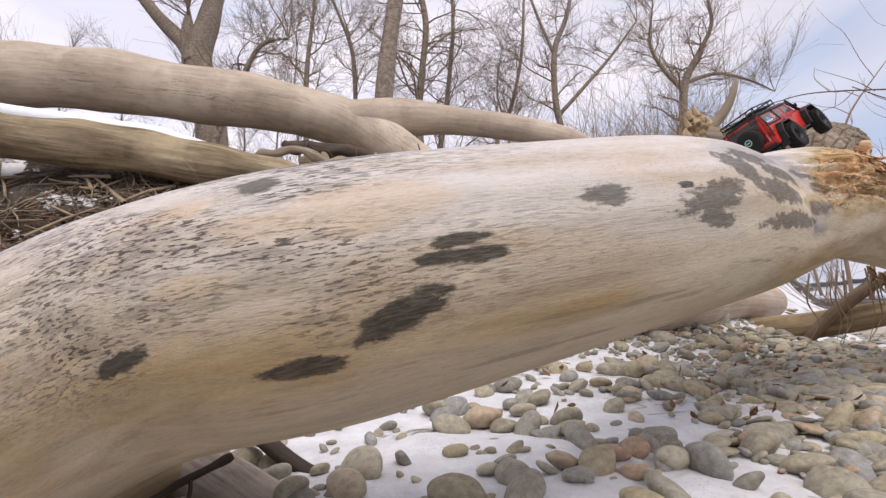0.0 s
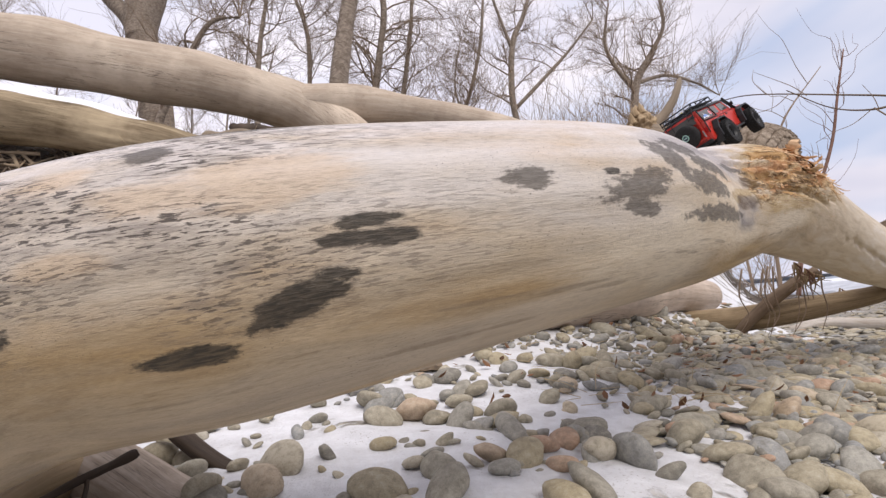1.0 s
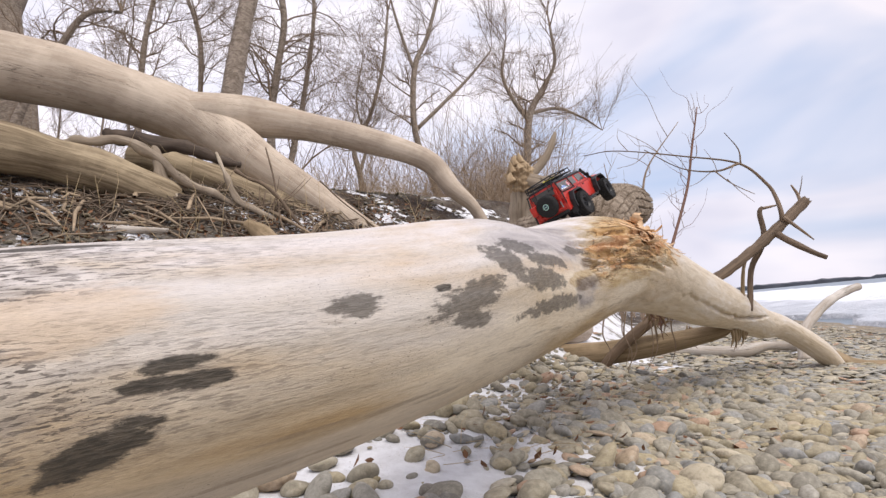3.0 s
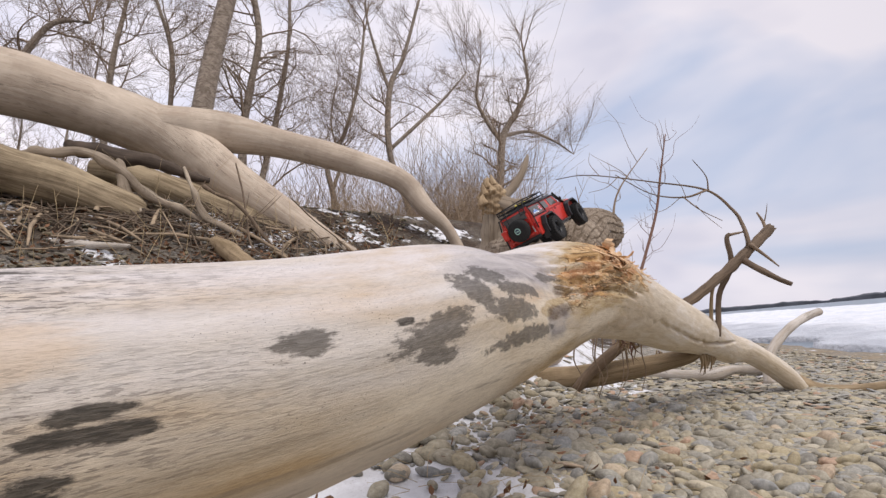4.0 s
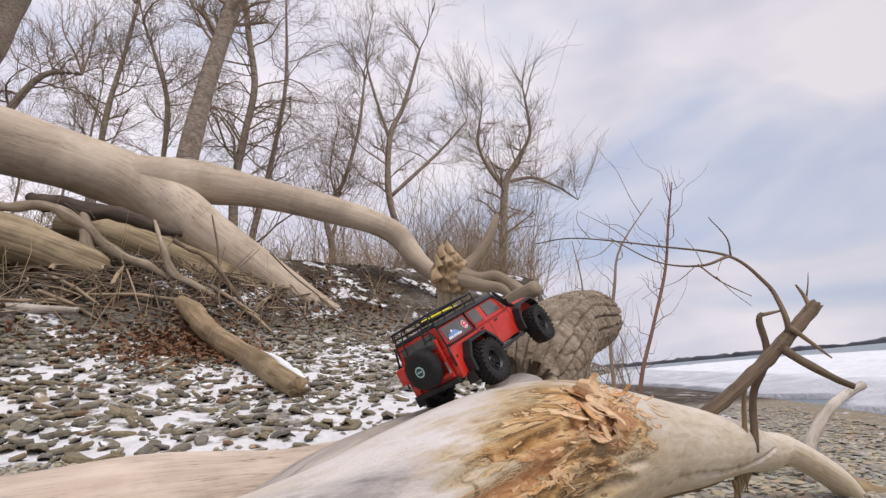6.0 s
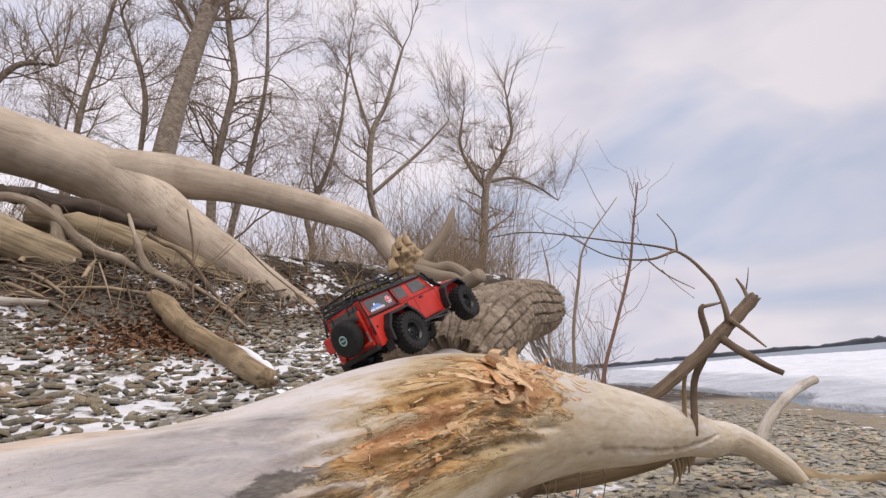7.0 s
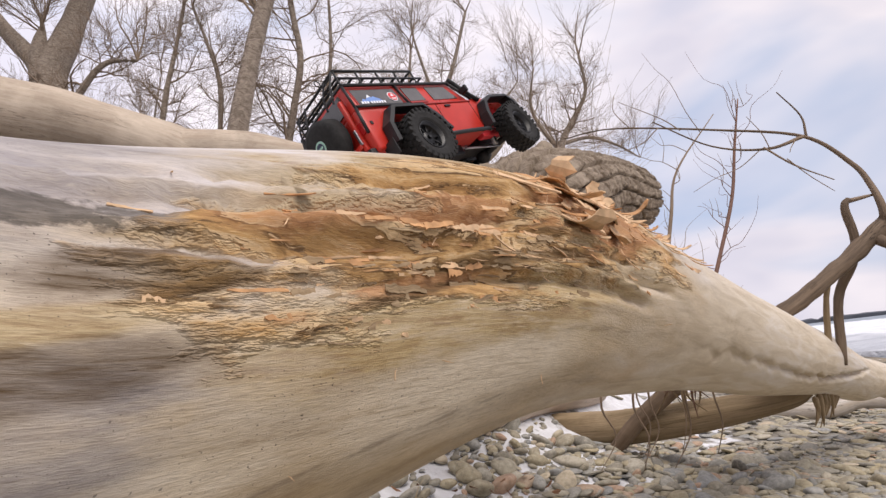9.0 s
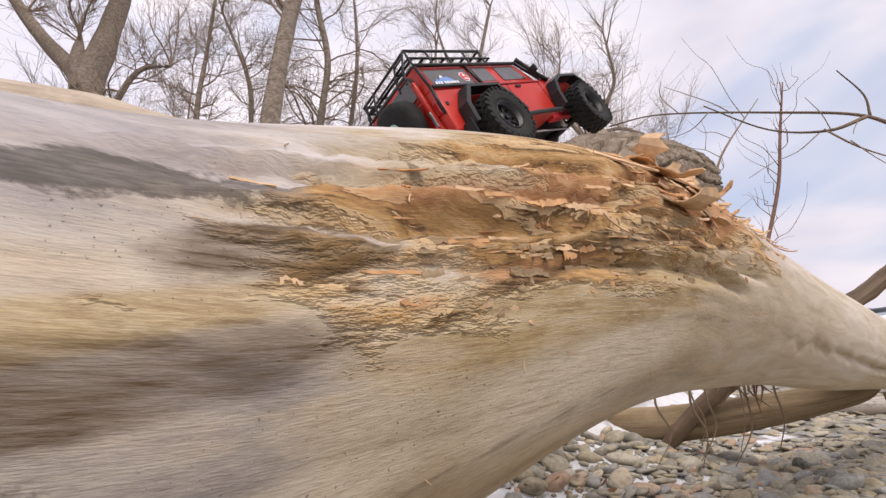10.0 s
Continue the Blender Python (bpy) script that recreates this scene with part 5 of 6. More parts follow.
def saplings():
    rnd = random.Random(21)
    for label, nodes in (("thin red-barked bare sapling", [(5.1, 6.5, 0.3, 0.032), (5.28, 6.5, 0.94, 0.026), (5.59, 6.5, 1.55, 0.023), (5.95, 6.5, 2.28, 0.02), (6.15, 6.5, 2.91, 0.016), (6.37, 6.5, 3.57, 0.008)]),
                         ("thin grey bare sapling", [(4.5, 6.0, 0.3, 0.024), (4.56, 6.0, 1.3, 0.02), (4.75, 6.0, 2.0, 0.018), (4.93, 6.0, 2.48, 0.012), (5.53, 6.0, 3.12, 0.005)]),
                         ("thin grey bare sapling", [(5.0, 7.2, 0.4, 0.02), (4.95, 7.2, 1.4, 0.017), (5.1, 7.2, 2.2, 0.012), (5.05, 7.2, 2.9, 0.005)])):
        t = thing("sapling", label, "sapling", "saplings by the stem")
        timber("stem", nodes, M["twig_red"] if "red" in label else M["twig"], t, n=6, seg=7, lumps=0.08)
        P = glide(nodes, 6)
        for i in range(6, len(P) - 1, 2 if "grey" in label else 1):
            side, y, up, ln = rnd.choice((-1, 1)) * rnd.uniform(0.25, 1.0), rnd.gauss(0, 0.4), rnd.uniform(0.35, 1.1), rnd.uniform(0.25, 0.9)
            p = P[i][:3]
            sag = rnd.uniform(-0.45, 0.45)
            q = [(*p, 0.005)] + [(p[0] + (side * f + sag * f * (1 - f)) * ln + rnd.gauss(0, 0.03), p[1] + y * ln * f + rnd.gauss(0, 0.03), p[2] + (up * f - sag * f * (1 - f)) * ln + rnd.gauss(0, 0.03), 0.005 * (1 - 0.8 * f)) for f in (0.25, 0.5, 0.75, 1.0)]
            timber("twig", q, M["twig_red"] if "red" in label else M["twig"], t, n=3, seg=5)
            if rnd.random() < 0.6:
                o = q[1]
                timber("twig", [(*o[:3], 0.004), (o[0] - side * 0.1 * ln, o[1], o[2] + 0.28 * ln, 0.003), (o[0] - side * 0.05 * ln, o[1], o[2] + 0.5 * ln, 0.0012)], M["twig"], t, n=3, seg=5)


saplings()


# ---- the model off-road car ----
CAR = {
    "red": plain("red_car_paint", (0.50, 0.03, 0.018), 0.32, spec=0.5, var=0.08, scale=30),
    "black": plain("black_moulding", (0.012, 0.012, 0.013), 0.5, var=0.25, scale=90),
    "tyre": plain("black_tyre_rubber", (0.014, 0.0135, 0.013), 0.85, var=0.35, scale=120),
    "rim": plain("black_rim", (0.010, 0.010, 0.011), 0.35, var=0.2, scale=60),
    "roof": plain("satin_black_roof", (0.014, 0.015, 0.018), 0.4, var=0.15, scale=40),
    "trim": plain("dark_red_trim", (0.33, 0.02, 0.015), 0.4, var=0.1, scale=40),
    "white": plain("white_print", (0.78, 0.79, 0.82), 0.5, var=0.04),
    "blue": plain("blue_print", (0.15, 0.26, 0.55), 0.5, var=0.1),
    "navy": plain("dark_print", (0.035, 0.045, 0.085), 0.5, var=0.1),
    "signred": plain("red_print", (0.62, 0.03, 0.04), 0.5, var=0.06),
    "mint": plain("mint_print", (0.34, 0.55, 0.46), 0.5, var=0.08),
    "yellow": plain("yellow_webbing", (0.75, 0.66, 0.03), 0.7, var=0.12, scale=200),
    "steel": plain("bare_steel", (0.45, 0.45, 0.47), 0.35, 1.0),
    "lamp": plain("clear_lamp", (0.7, 0.72, 0.75), 0.15, var=0.05),
    "lampred": plain("red_lamp", (0.35, 0.01, 0.01), 0.2, var=0.05),
}


def glass_material():
    k = Nodes("tinted_window")
    n = k.noise(k.vec(), 25, 4)
    return k.done(k.ramp(n, (0.3, (0.075, 0.07, 0.068)), (0.7, (0.115, 0.108, 0.105))), 0.16, spec=0.6)


CAR["glass"] = glass_material()


def box(sx, sy, sz, at=(0, 0, 0), bevel=0.002, rot=None):
    bm = bmesh.new()
    bmesh.ops.create_cube(bm, size=1.0)
    bmesh.ops.scale(bm, vec=(sx, sy, sz), verts=bm.verts)
    if bevel:
        bmesh.ops.bevel(bm, geom=bm.edges[:], offset=min(bevel, 0.4 * min(sx, sy, sz)), segments=2, affect="EDGES", profile=0.6)
    if rot:
        bmesh.ops.rotate(bm, cent=(0, 0, 0), matrix=Euler(rot).to_matrix(), verts=bm.verts)
    bmesh.ops.translate(bm, vec=at, verts=bm.verts)
    return bm


def slab(outline, y0, y1, y0top=None, y1top=None, bevel=0.003, plane="xz"):
    """An outline in x and z, drawn out from y0 to y1; the top may be narrower."""
    bm = bmesh.new()
    zs = [z for _, z in outline]
    lo, hi = min(zs), max(zs)
    A, B = [], []
    for x, z in outline:
        f = (z - lo) / (hi - lo)
        A.append(bm.verts.new((x, y0 + ((y0top - y0) * f if y0top is not None else 0), z)))
        B.append(bm.verts.new((x, y1 + ((y1top - y1) * f if y1top is not None else 0), z)))
    n = len(outline)
    bm.faces.new(A)
    bm.faces.new(B[::-1])
    for i in range(n):
        bm.faces.new((A[i], B[i], B[(i + 1) % n], A[(i + 1) % n]))
    bmesh.ops.recalc_face_normals(bm, faces=bm.faces)
    if bevel:
        edges = [e for e in bm.edges if len(e.link_faces) == 2 and e.calc_face_angle(0) > 0.6]
        bmesh.ops.bevel(bm, geom=edges, offset=bevel, segments=2, affect="EDGES", profile=0.6)
    return bm


def rod(points, r, seg=8):
    V, F, _ = tube([(*p, r) for p in points], 4 if len(points) > 2 else 1, seg)
    bm = bmesh.new()
    vs = [bm.verts.new(v) for v in V]
    for f in F:
        try:
            bm.faces.new([vs[i] for i in f])
        except ValueError:
            pass
    bmesh.ops.remove_doubles(bm, verts=bm.verts, dist=1e-5)
    return bm


def straight(points, r, seg=6):
    """A bar through points with hard bends, as joined cylinders."""
    bm = bmesh.new()
    for a, b in zip(points[:-1], points[1:]):
        a, b = Vector(a), Vector(b)
        c = bmesh.ops.create_cone(bm, cap_ends=True, segments=seg, radius1=r, radius2=r, depth=(b - a).length + r)
        m = Matrix.Translation((a + b) / 2) @ (b - a).to_track_quat("Z", "Y").to_matrix().to_4x4()
        bmesh.ops.transform(bm, matrix=m, verts=c["verts"])
    return bm


def lathe(profile, seg=36, axis="y"):
    """profile: (radius, offset along the axle)."""
    bm = bmesh.new()
    rings = []
    for r, o in profile:
        rings.append([bm.verts.new((r * math.cos(a), o, r * math.sin(a))) for a in (2 * math.pi * i / seg for i in range(seg))])
    for p, q in zip(rings[:-1], rings[1:]):
        for i in range(seg):
            bm.faces.new((p[i], p[(i + 1) % seg], q[(i + 1) % seg], q[i]))
    bmesh.ops.recalc_face_normals(bm, faces=bm.faces)
    return bm


def car_wheel(parent, at, steer=0.0, side=-1):
    """Rim with its tyre; the outer face looks to side * y."""
    R = 0.059
    prof = [(0.0, -0.006), (0.012, -0.008), (0.014, -0.004), (0.024, 0.0), (0.026, -0.006), (0.029, -0.012), (0.030, -0.017), (0.028, -0.018), (0.026, 0.016), (0.0, 0.017)]
    bm = lathe([(r, o * (1 if side < 0 else -1)) for r, o in prof], 30)
    w = part("wheel", bm, CAR["rim"], parent, "black spoked rim with a knobbly tyre", True)
    w.matrix_basis = pose(*at, 0, 0, steer)
    for i in range(10):
        b = box(0.0145, 0.004, 0.0035, (0.019, -0.005 * (1 if side < 0 else -1), 0), 0.001)
        bmesh.ops.rotate(b, cent=(0, 0, 0), matrix=Matrix.Rotation(2 * math.pi * i / 10, 3, "Y"), verts=b.verts)
        part("spoke", b, CAR["rim"], w)
    tp = [(0.030, -0.016), (0.036, -0.0195), (0.047, -0.021), (0.053, -0.0185), (0.0555, -0.012), (0.0562, 0.0), (0.0555, 0.012), (0.053, 0.0185), (0.047, 0.021), (0.036, 0.0195), (0.030, 0.016)]
    bm = lathe(tp, 48)
    for i in range(26):
        a = 2 * math.pi * i / 26
        for j, (y, wd, tw, h) in enumerate(((-0.0155, 0.012, 0.25, 0.0), (0.0155, 0.012, -0.25, 0.5), (-0.0045, 0.009, -0.35, 0.5), (0.0045, 0.009, 0.35, 0.0))):
            b = box(0.0055, wd, 0.0085, (0, 0, 0), 0.0012, (tw, 0, 0))
            bmesh.ops.translate(b, vec=(R - 0.0028 - 0.0015 * (abs(y) > 0.01), y, 0), verts=b.verts)
            bmesh.ops.rotate(b, cent=(0, 0, 0), matrix=Matrix.Rotation(a + h * math.pi / 13, 3, "Y"), verts=b.verts)
            tmp = bpy.data.meshes.new("tmp")
            b.to_mesh(tmp)
            b.free()
            bm.from_mesh(tmp)
            bpy.data.meshes.remove(tmp)
        for y in (-0.0195, 0.0195):
            b = box(0.010, 0.003, 0.006, (0.0485, y, 0), 0.001)
            bmesh.ops.rotate(b, cent=(0, 0, 0), matrix=Matrix.Rotation(a, 3, "Y"), verts=b.verts)
            tmp = bpy.data.meshes.new("tmp")
            b.to_mesh(tmp)
            b.free()
            bm.from_mesh(tmp)
            bpy.data.meshes.remove(tmp)
    part("tyre", bm, CAR["tyre"], w)
    bm = lathe([(0.0, -0.011 * (1 if side < 0 else -1)), (0.004, -0.011 * (1 if side < 0 else -1)), (0.005, -0.006 * (1 if side < 0 else -1))], 6)
    part("hub_nut", bm, CAR["rim"], w)
    return w


def build_car():
    car = thing("model_car", "red and black remote-controlled off-road model car climbing the log", "model car")
    W = 0.088
    lower = [(-0.107, 0.064), (-0.072, 0.064), (-0.066, 0.10), (-0.040, 0.130), (0.036, 0.130), (0.060, 0.105), (0.078, 0.074), (0.238, 0.074), (0.243, 0.10), (0.258, 0.128), (0.282, 0.139), (0.346, 0.139), (0.362, 0.125), (0.372, 0.110), (0.374, 0.140), (0.366, 0.150), (0.340, 0.1535), (0.243, 0.157), (0.240, 0.150), (-0.107, 0.150)]
    part("body", slab(lower, -W, W, bevel=0.004), CAR["red"], car, "glossy red body shell with door gaps", True)
    upper = [(-0.106, 0.1495), (0.241, 0.1495), (0.212, 0.205), (0.205, 0.208), (-0.098, 0.208)]
    part("cab", slab(upper, -W + 0.003, W - 0.003, -0.075, 0.075, bevel=0.004), CAR["red"], car, "red cab with window openings", True)
    part("roof", slab([(-0.100, 0.2075), (0.208, 0.2075), (0.196, 0.218), (-0.092, 0.218)], -0.077, 0.077, -0.068, 0.068, bevel=0.004), CAR["roof"], car, "satin black roof", True)
    # windows, door seams, handles on both flanks
    for s in (-1, 1):
        def flank(z):
            return s * (W - 0.003 - (z - 0.1495) / 0.0585 * (W - 0.003 - 0.075))

        def pane(name, x0, x1, z0, z1, material, label="", lift=0.0015, slant=0.0):
            y0, y1 = flank(z0) + s * lift, flank(z1) + s * lift
            bm = bmesh.new()
            v = [bm.verts.new(p) for p in ((x0, y0, z0), (x1, y0, z0), (x1 - slant, y1, z1), (x0, y1, z1))]
            f = bm.faces.new(v)
            r = bmesh.ops.extrude_face_region(bm, geom=[f])
            bmesh.ops.translate(bm, vec=(0, -s * 0.003, 0), verts=[g for g in r["geom"] if isinstance(g, bmesh.types.BMVert)])
            bmesh.ops.recalc_face_normals(bm, faces=bm.faces)
            return part(name, bm, material, car, label)

        pane("window_frame", -0.092, 0.030, 0.1535, 0.2005, CAR["trim"], "", 0.001)
        pane("window", -0.088, 0.026, 0.157, 0.1975, CAR["glass"], "large grey-tinted quarter window")
        pane("window", 0.050, 0.098, 0.162, 0.1985, CAR["glass"], "grey-tinted door window")
        pane("window", 0.124, 0.206, 0.162, 0.1985, CAR["glass"], "grey-tinted front door window", slant=0.017)
        pane("window_ledge", 0.048, 0.100, 0.1565, 0.1605, CAR["trim"], "", 0.0022)
        for x in (0.042, 0.112, 0.230):
            b = box(0.0012, 0.0008, 0.070, (x, s * (W + 0.0002), 0.113), 0)
            part("door_seam", b, CAR["black"], car)
        for x in (0.066, 0.146):
            part("door_handle", box(0.017, 0.004, 0.0045, (x, s * (W + 0.0015), 0.141), 0.001), CAR["black"], car, "black door handle")
        part("belt_moulding", box(0.34, 0.003, 0.003, (0.067, s * (W + 0.0008), 0.1495), 0.001), CAR["trim"], car)
        # outer cage
        part("cage_bar", straight([(-0.101, s * 0.081, 0.206), (0.206, s * 0.080, 0.206), (0.242, s * 0.089, 0.156)], 0.0035), CAR["black"], car, "black outer cage tube", True)
        part("cage_bar", straight([(0.036, s * 0.078, 0.210), (0.034, s * 0.090, 0.151), (-0.104, s * 0.091, 0.1515)], 0.003), CAR["black"], car, "black outer cage tube", True)
        part("cage_bar", straight([(-0.100, s * 0.079, 0.208), (-0.110, s * 0.090, 0.150), (-0.112, s * 0.088, 0.10)], 0.003), CAR["black"], car, "black outer cage tube", True)
        # wheel arch flares
        for nodes in ([(-0.074, 0.062), (-0.070, 0.100), (-0.043, 0.134), (0.038, 0.134), (0.064, 0.107), (0.082, 0.073)], [(0.236, 0.072), (0.241, 0.103), (0.256, 0.132), (0.282, 0.144), (0.348, 0.144), (0.368, 0.128), (0.376, 0.112)]):
            bm = bmesh.new()
            rows = []
            for i, (x, z) in enumerate(nodes):
                cx = 0.0 if nodes[0][0] < 0 else 0.31
                dx, dz = x - cx, z - 0.07
                ln = math.hypot(dx, dz)
                ox, oz = dx / ln * 0.008, dz / ln * 0.006
                rows.append([bm.verts.new(p) for p in ((x, s * (W - 0.002), z), (x + ox, s * (W + 0.002), z + oz), (x + ox * 0.8, s * (W + 0.024), z + oz * 0.4), (x - ox * 0.3, s * (W + 0.025), z - oz * 0.8), (x - ox * 0.4, s * (W - 0.002), z - oz * 0.6))])
            for a, b in zip(rows[:-1], rows[1:]):
                for j in range(5):
                    bm.faces.new((a[j], a[(j + 1) % 5], b[(j + 1) % 5], b[j]))
            bm.faces.new(rows[0]), bm.faces.new(rows[-1][::-1])
            bmesh.ops.recalc_face_normals(bm, faces=bm.faces)
            part("wheel_arch_flare", bm, CAR["black"], car, "matt black wheel arch flare")
        part("rock_slider", rod([(0.078, s * 0.094, 0.068), (0.10, s * 0.102, 0.066), (0.21, s * 0.102, 0.066), (0.236, s * 0.094, 0.068)], 0.0045), CAR["black"], car, "", True)
        part("inner_arch", box(0.125, 0.02, 0.07, (0.0, s * 0.055, 0.10), 0.004), CAR["black"], car)
        part("inner_arch", box(0.115, 0.02, 0.07, (0.305, s * 0.055, 0.105), 0.004), CAR["signred"] if s < 0 else CAR["black"], car)
        part("mirror", box(0.008, 0.020, 0.016, (0.222, s * 0.099, 0.172), 0.003), CAR["black"], car, "black wing mirror")
        part("headlamp", lathe([(0.0, 0.004), (0.008, 0.003), (0.010, 0.0), (0.010, -0.006)], 16), CAR["lamp"], car, "round clear headlamp").matrix_basis = pose(0.375, s * 0.062, 0.126, 0, 0, -90)
        part("tail_lamp", box(0.004, 0.012, 0.022, (-0.109, s * 0.076, 0.115), 0.001), CAR["lampred"], car, "red tail lamp")
        part("side_marker", box(0.006, 0.002, 0.007, (-0.092, s * (W + 0.001), 0.118), 0.001), CAR["black"], car)
        # print on the quarter window
        def decal(name, pts, material, parent, lift):
            bm = bmesh.new()
            v = [bm.verts.new((x, flank(z) + s * lift, z)) for x, z in pts]
            bm.faces.new(v if s < 0 else v[::-1])
            return part(name, bm, material, parent)
        ox = 0.0 if s < 0 else 0.0
        decal("emblem_mountain", [(-0.080, 0.165), (-0.072, 0.174), (-0.066, 0.171), (-0.055, 0.183), (-0.048, 0.176), (-0.043, 0.179), (-0.030, 0.172), (-0.024, 0.165)], CAR["blue"], car, 0.0021)
        decal("emblem_peak", [(-0.062, 0.1755), (-0.055, 0.183), (-0.049, 0.1765), (-0.053, 0.178), (-0.057, 0.1755)], CAR["white"], car, 0.0027)
        for i in range(9):
            x = -0.083 + i * 0.0068 + (0.003 if i > 2 else 0)
            decal("emblem_bar", [(x, 0.1605), (x + 0.0048, 0.1605), (x + 0.0058, 0.1665), (x + 0.001, 0.1665)], CAR["white"], car, 0.0028)
        oct_ = [(0.009 + 0.0125 * math.cos(math.pi / 8 + i * math.pi / 4), 0.176 + 0.0125 * math.sin(math.pi / 8 + i * math.pi / 4)) for i in range(8)]
        decal("badge_rim", oct_, CAR["white"], car, 0.0021)
        decal("badge", [(0.009 + (x - 0.009) * 0.86, 0.176 + (z - 0.176) * 0.86) for x, z in oct_], CAR["signred"], car, 0.0026)
        decal("badge_mark", [(0.004, 0.176), (0.009, 0.184), (0.014, 0.176), (0.011, 0.177), (0.007, 0.177)], CAR["white"], car, 0.0031)
        decal("badge_mark", [(0.003, 0.169), (0.015, 0.169), (0.015, 0.172), (0.003, 0.172)], CAR["white"], car, 0.0031)
    # screens
    def screen(name, xa, za, xb, zb, half0, half1, label):
        bm = bmesh.new()
        f = bm.faces.new([bm.verts.new(p) for p in ((xa, -half0, za), (xa, half0, za), (xb, half1, zb), (xb, -half1, zb))])
        r = bmesh.ops.extrude_face_region(bm, geom=[f])
        bmesh.ops.translate(bm, vec=(-0.003 if xa > 0 else 0.003, 0, 0), verts=[g for g in r["geom"] if isinstance(g, bmesh.types.BMVert)])
        bmesh.ops.recalc_face_normals(bm, faces=bm.faces)
        part(name, bm, CAR["glass"], car, label)
    screen("windscreen", 0.2405, 0.156, 0.2165, 0.199, 0.076, 0.068, "grey-tinted windscreen")
    screen("rear_window", -0.1075, 0.160, -0.1025, 0.198, 0.066, 0.060, "grey-tinted rear window")
    part("bonnet", slab([(0.246, 0.1575), (0.360, 0.1535), (0.366, 0.149), (0.246, 0.150)], -0.068, 0.068, -0.062, 0.062, 0.002), CAR["red"], car, "red bonnet", True)
    part("grille", box(0.004, 0.098, 0.026, (0.3745, 0, 0.126), 0.002), CAR["black"], car, "black grille")
    part("front_bumper", box(0.016, 0.168, 0.016, (0.388, 0, 0.097), 0.004), CAR["black"], car, "black front bumper")
    part("bull_bar", straight([(0.392, -0.05, 0.10), (0.395, -0.046, 0.132), (0.395, 0.046, 0.132), (0.392, 0.05, 0.10)], 0.0035), CAR["black"], car, "", True)
    part("winch", box(0.02, 0.05, 0.02, (0.378, 0, 0.108), 0.004), CAR["steel"], car)
    part("rear_bumper", box(0.014, 0.160, 0.014, (-0.114, 0, 0.066), 0.003), CAR["black"], car, "black rear bumper")
    part("mud_flap", box(0.002, 0.03, 0.03, (-0.09, -0.095, 0.055), 0.001), CAR["black"], car)
    part("mud_flap", box(0.002, 0.03, 0.03, (-0.09, 0.095, 0.055), 0.001), CAR["black"], car)
    part("snorkel", straight([(0.262, -0.092, 0.150), (0.244, -0.092, 0.162), (0.222, -0.085, 0.200), (0.216, -0.083, 0.212)], 0.005, 10), CAR["black"], car, "black snorkel along the screen pillar", True)
    part("wiper", straight([(0.2445, -0.03, 0.157), (0.232, 0.01, 0.182)], 0.0012), CAR["black"], car)
    # roof rack
    rack = part("roof_rack", straight([(-0.094, -0.074, 0.244), (0.118, -0.074, 0.244), (0.124, 0, 0.244), (0.118, 0.074, 0.244), (-0.094, 0.074, 0.244), (-0.094, -0.074, 0.244)], 0.0028), CAR["black"], car, "black tubular roof rack", True)
    part("rack_rail", straight([(-0.094, -0.074, 0.228), (0.140, -0.074, 0.226), (0.140, 0.074, 0.226), (-0.094, 0.074, 0.228), (-0.094, -0.074, 0.228)], 0.0024), CAR["black"], rack, "", True)
    for x in (-0.094, -0.04, 0.014, 0.066, 0.118):
        for s in (-1, 1):
            part("rack_post", straight([(x, s * 0.074, 0.216), (x, s * 0.074, 0.244)], 0.0022), CAR["black"], rack)
    for i in range(8):
        part("rack_slat", box(0.006, 0.146, 0.002, (-0.085 + i * 0.029, 0, 0.2275), 0), CAR["black"], rack)
    part("rack_slat", box(0.21, 0.005, 0.002, (0.015, -0.03, 0.2295), 0), CAR["black"], rack)
    part("rack_slat", box(0.21, 0.005, 0.002, (0.015, 0.03, 0.2295), 0), CAR["black"], rack)
    part("strap", rod([(-0.06, -0.012, 0.2345), (0.0, 0.006, 0.236), (0.06, -0.01, 0.235), (0.125, 0.014, 0.234), (0.20, 0.02, 0.2215), (0.236, 0.02, 0.168), (0.29, 0.014, 0.1615), (0.36, 0.0, 0.156), (0.385, 0.0, 0.115)], 0.0032, 6), CAR["yellow"], car, "yellow tow strap over roof and bonnet")
    part("tow_ring", lathe([(0.006, 0.001), (0.0075, 0.0), (0.006, -0.001), (0.006, 0.001)], 14), CAR["black"], car).matrix_basis = pose(-0.098, -0.03, 0.252)
    # tail: spare wheel on a red carrier, ladder
    spare = part("spare_wheel", lathe([(0.0, -0.017), (0.040, -0.017), (0.049, -0.0135), (0.0515, -0.004), (0.0515, 0.012), (0.046, 0.018), (0.0, 0.018)], 40), CAR["tyre"], car, "spare wheel under a smooth black cover", True)
    spare.matrix_basis = pose(-0.134, -0.006, 0.128, 0, 0, -90)
    ring = part("cover_emblem", lathe([(0.0, -0.0176), (0.0145, -0.0176), (0.0145, -0.0165)], 24), CAR["mint"], spare, "small round pale green print")
    part("emblem_disc", lathe([(0.0, -0.0182), (0.0105, -0.0182), (0.0105, -0.017)], 24), CAR["navy"], ring)
    part("emblem_bar", box(0.016, 0.001, 0.004, (0, -0.0186, 0), 0), CAR["mint"], ring)
    for y in (-0.066, 0.060):
        part("carrier_bar", box(0.008, 0.009, 0.105, (-0.113, y, 0.128), 0.002), CAR["red"], car, "red tail frame bar", True)
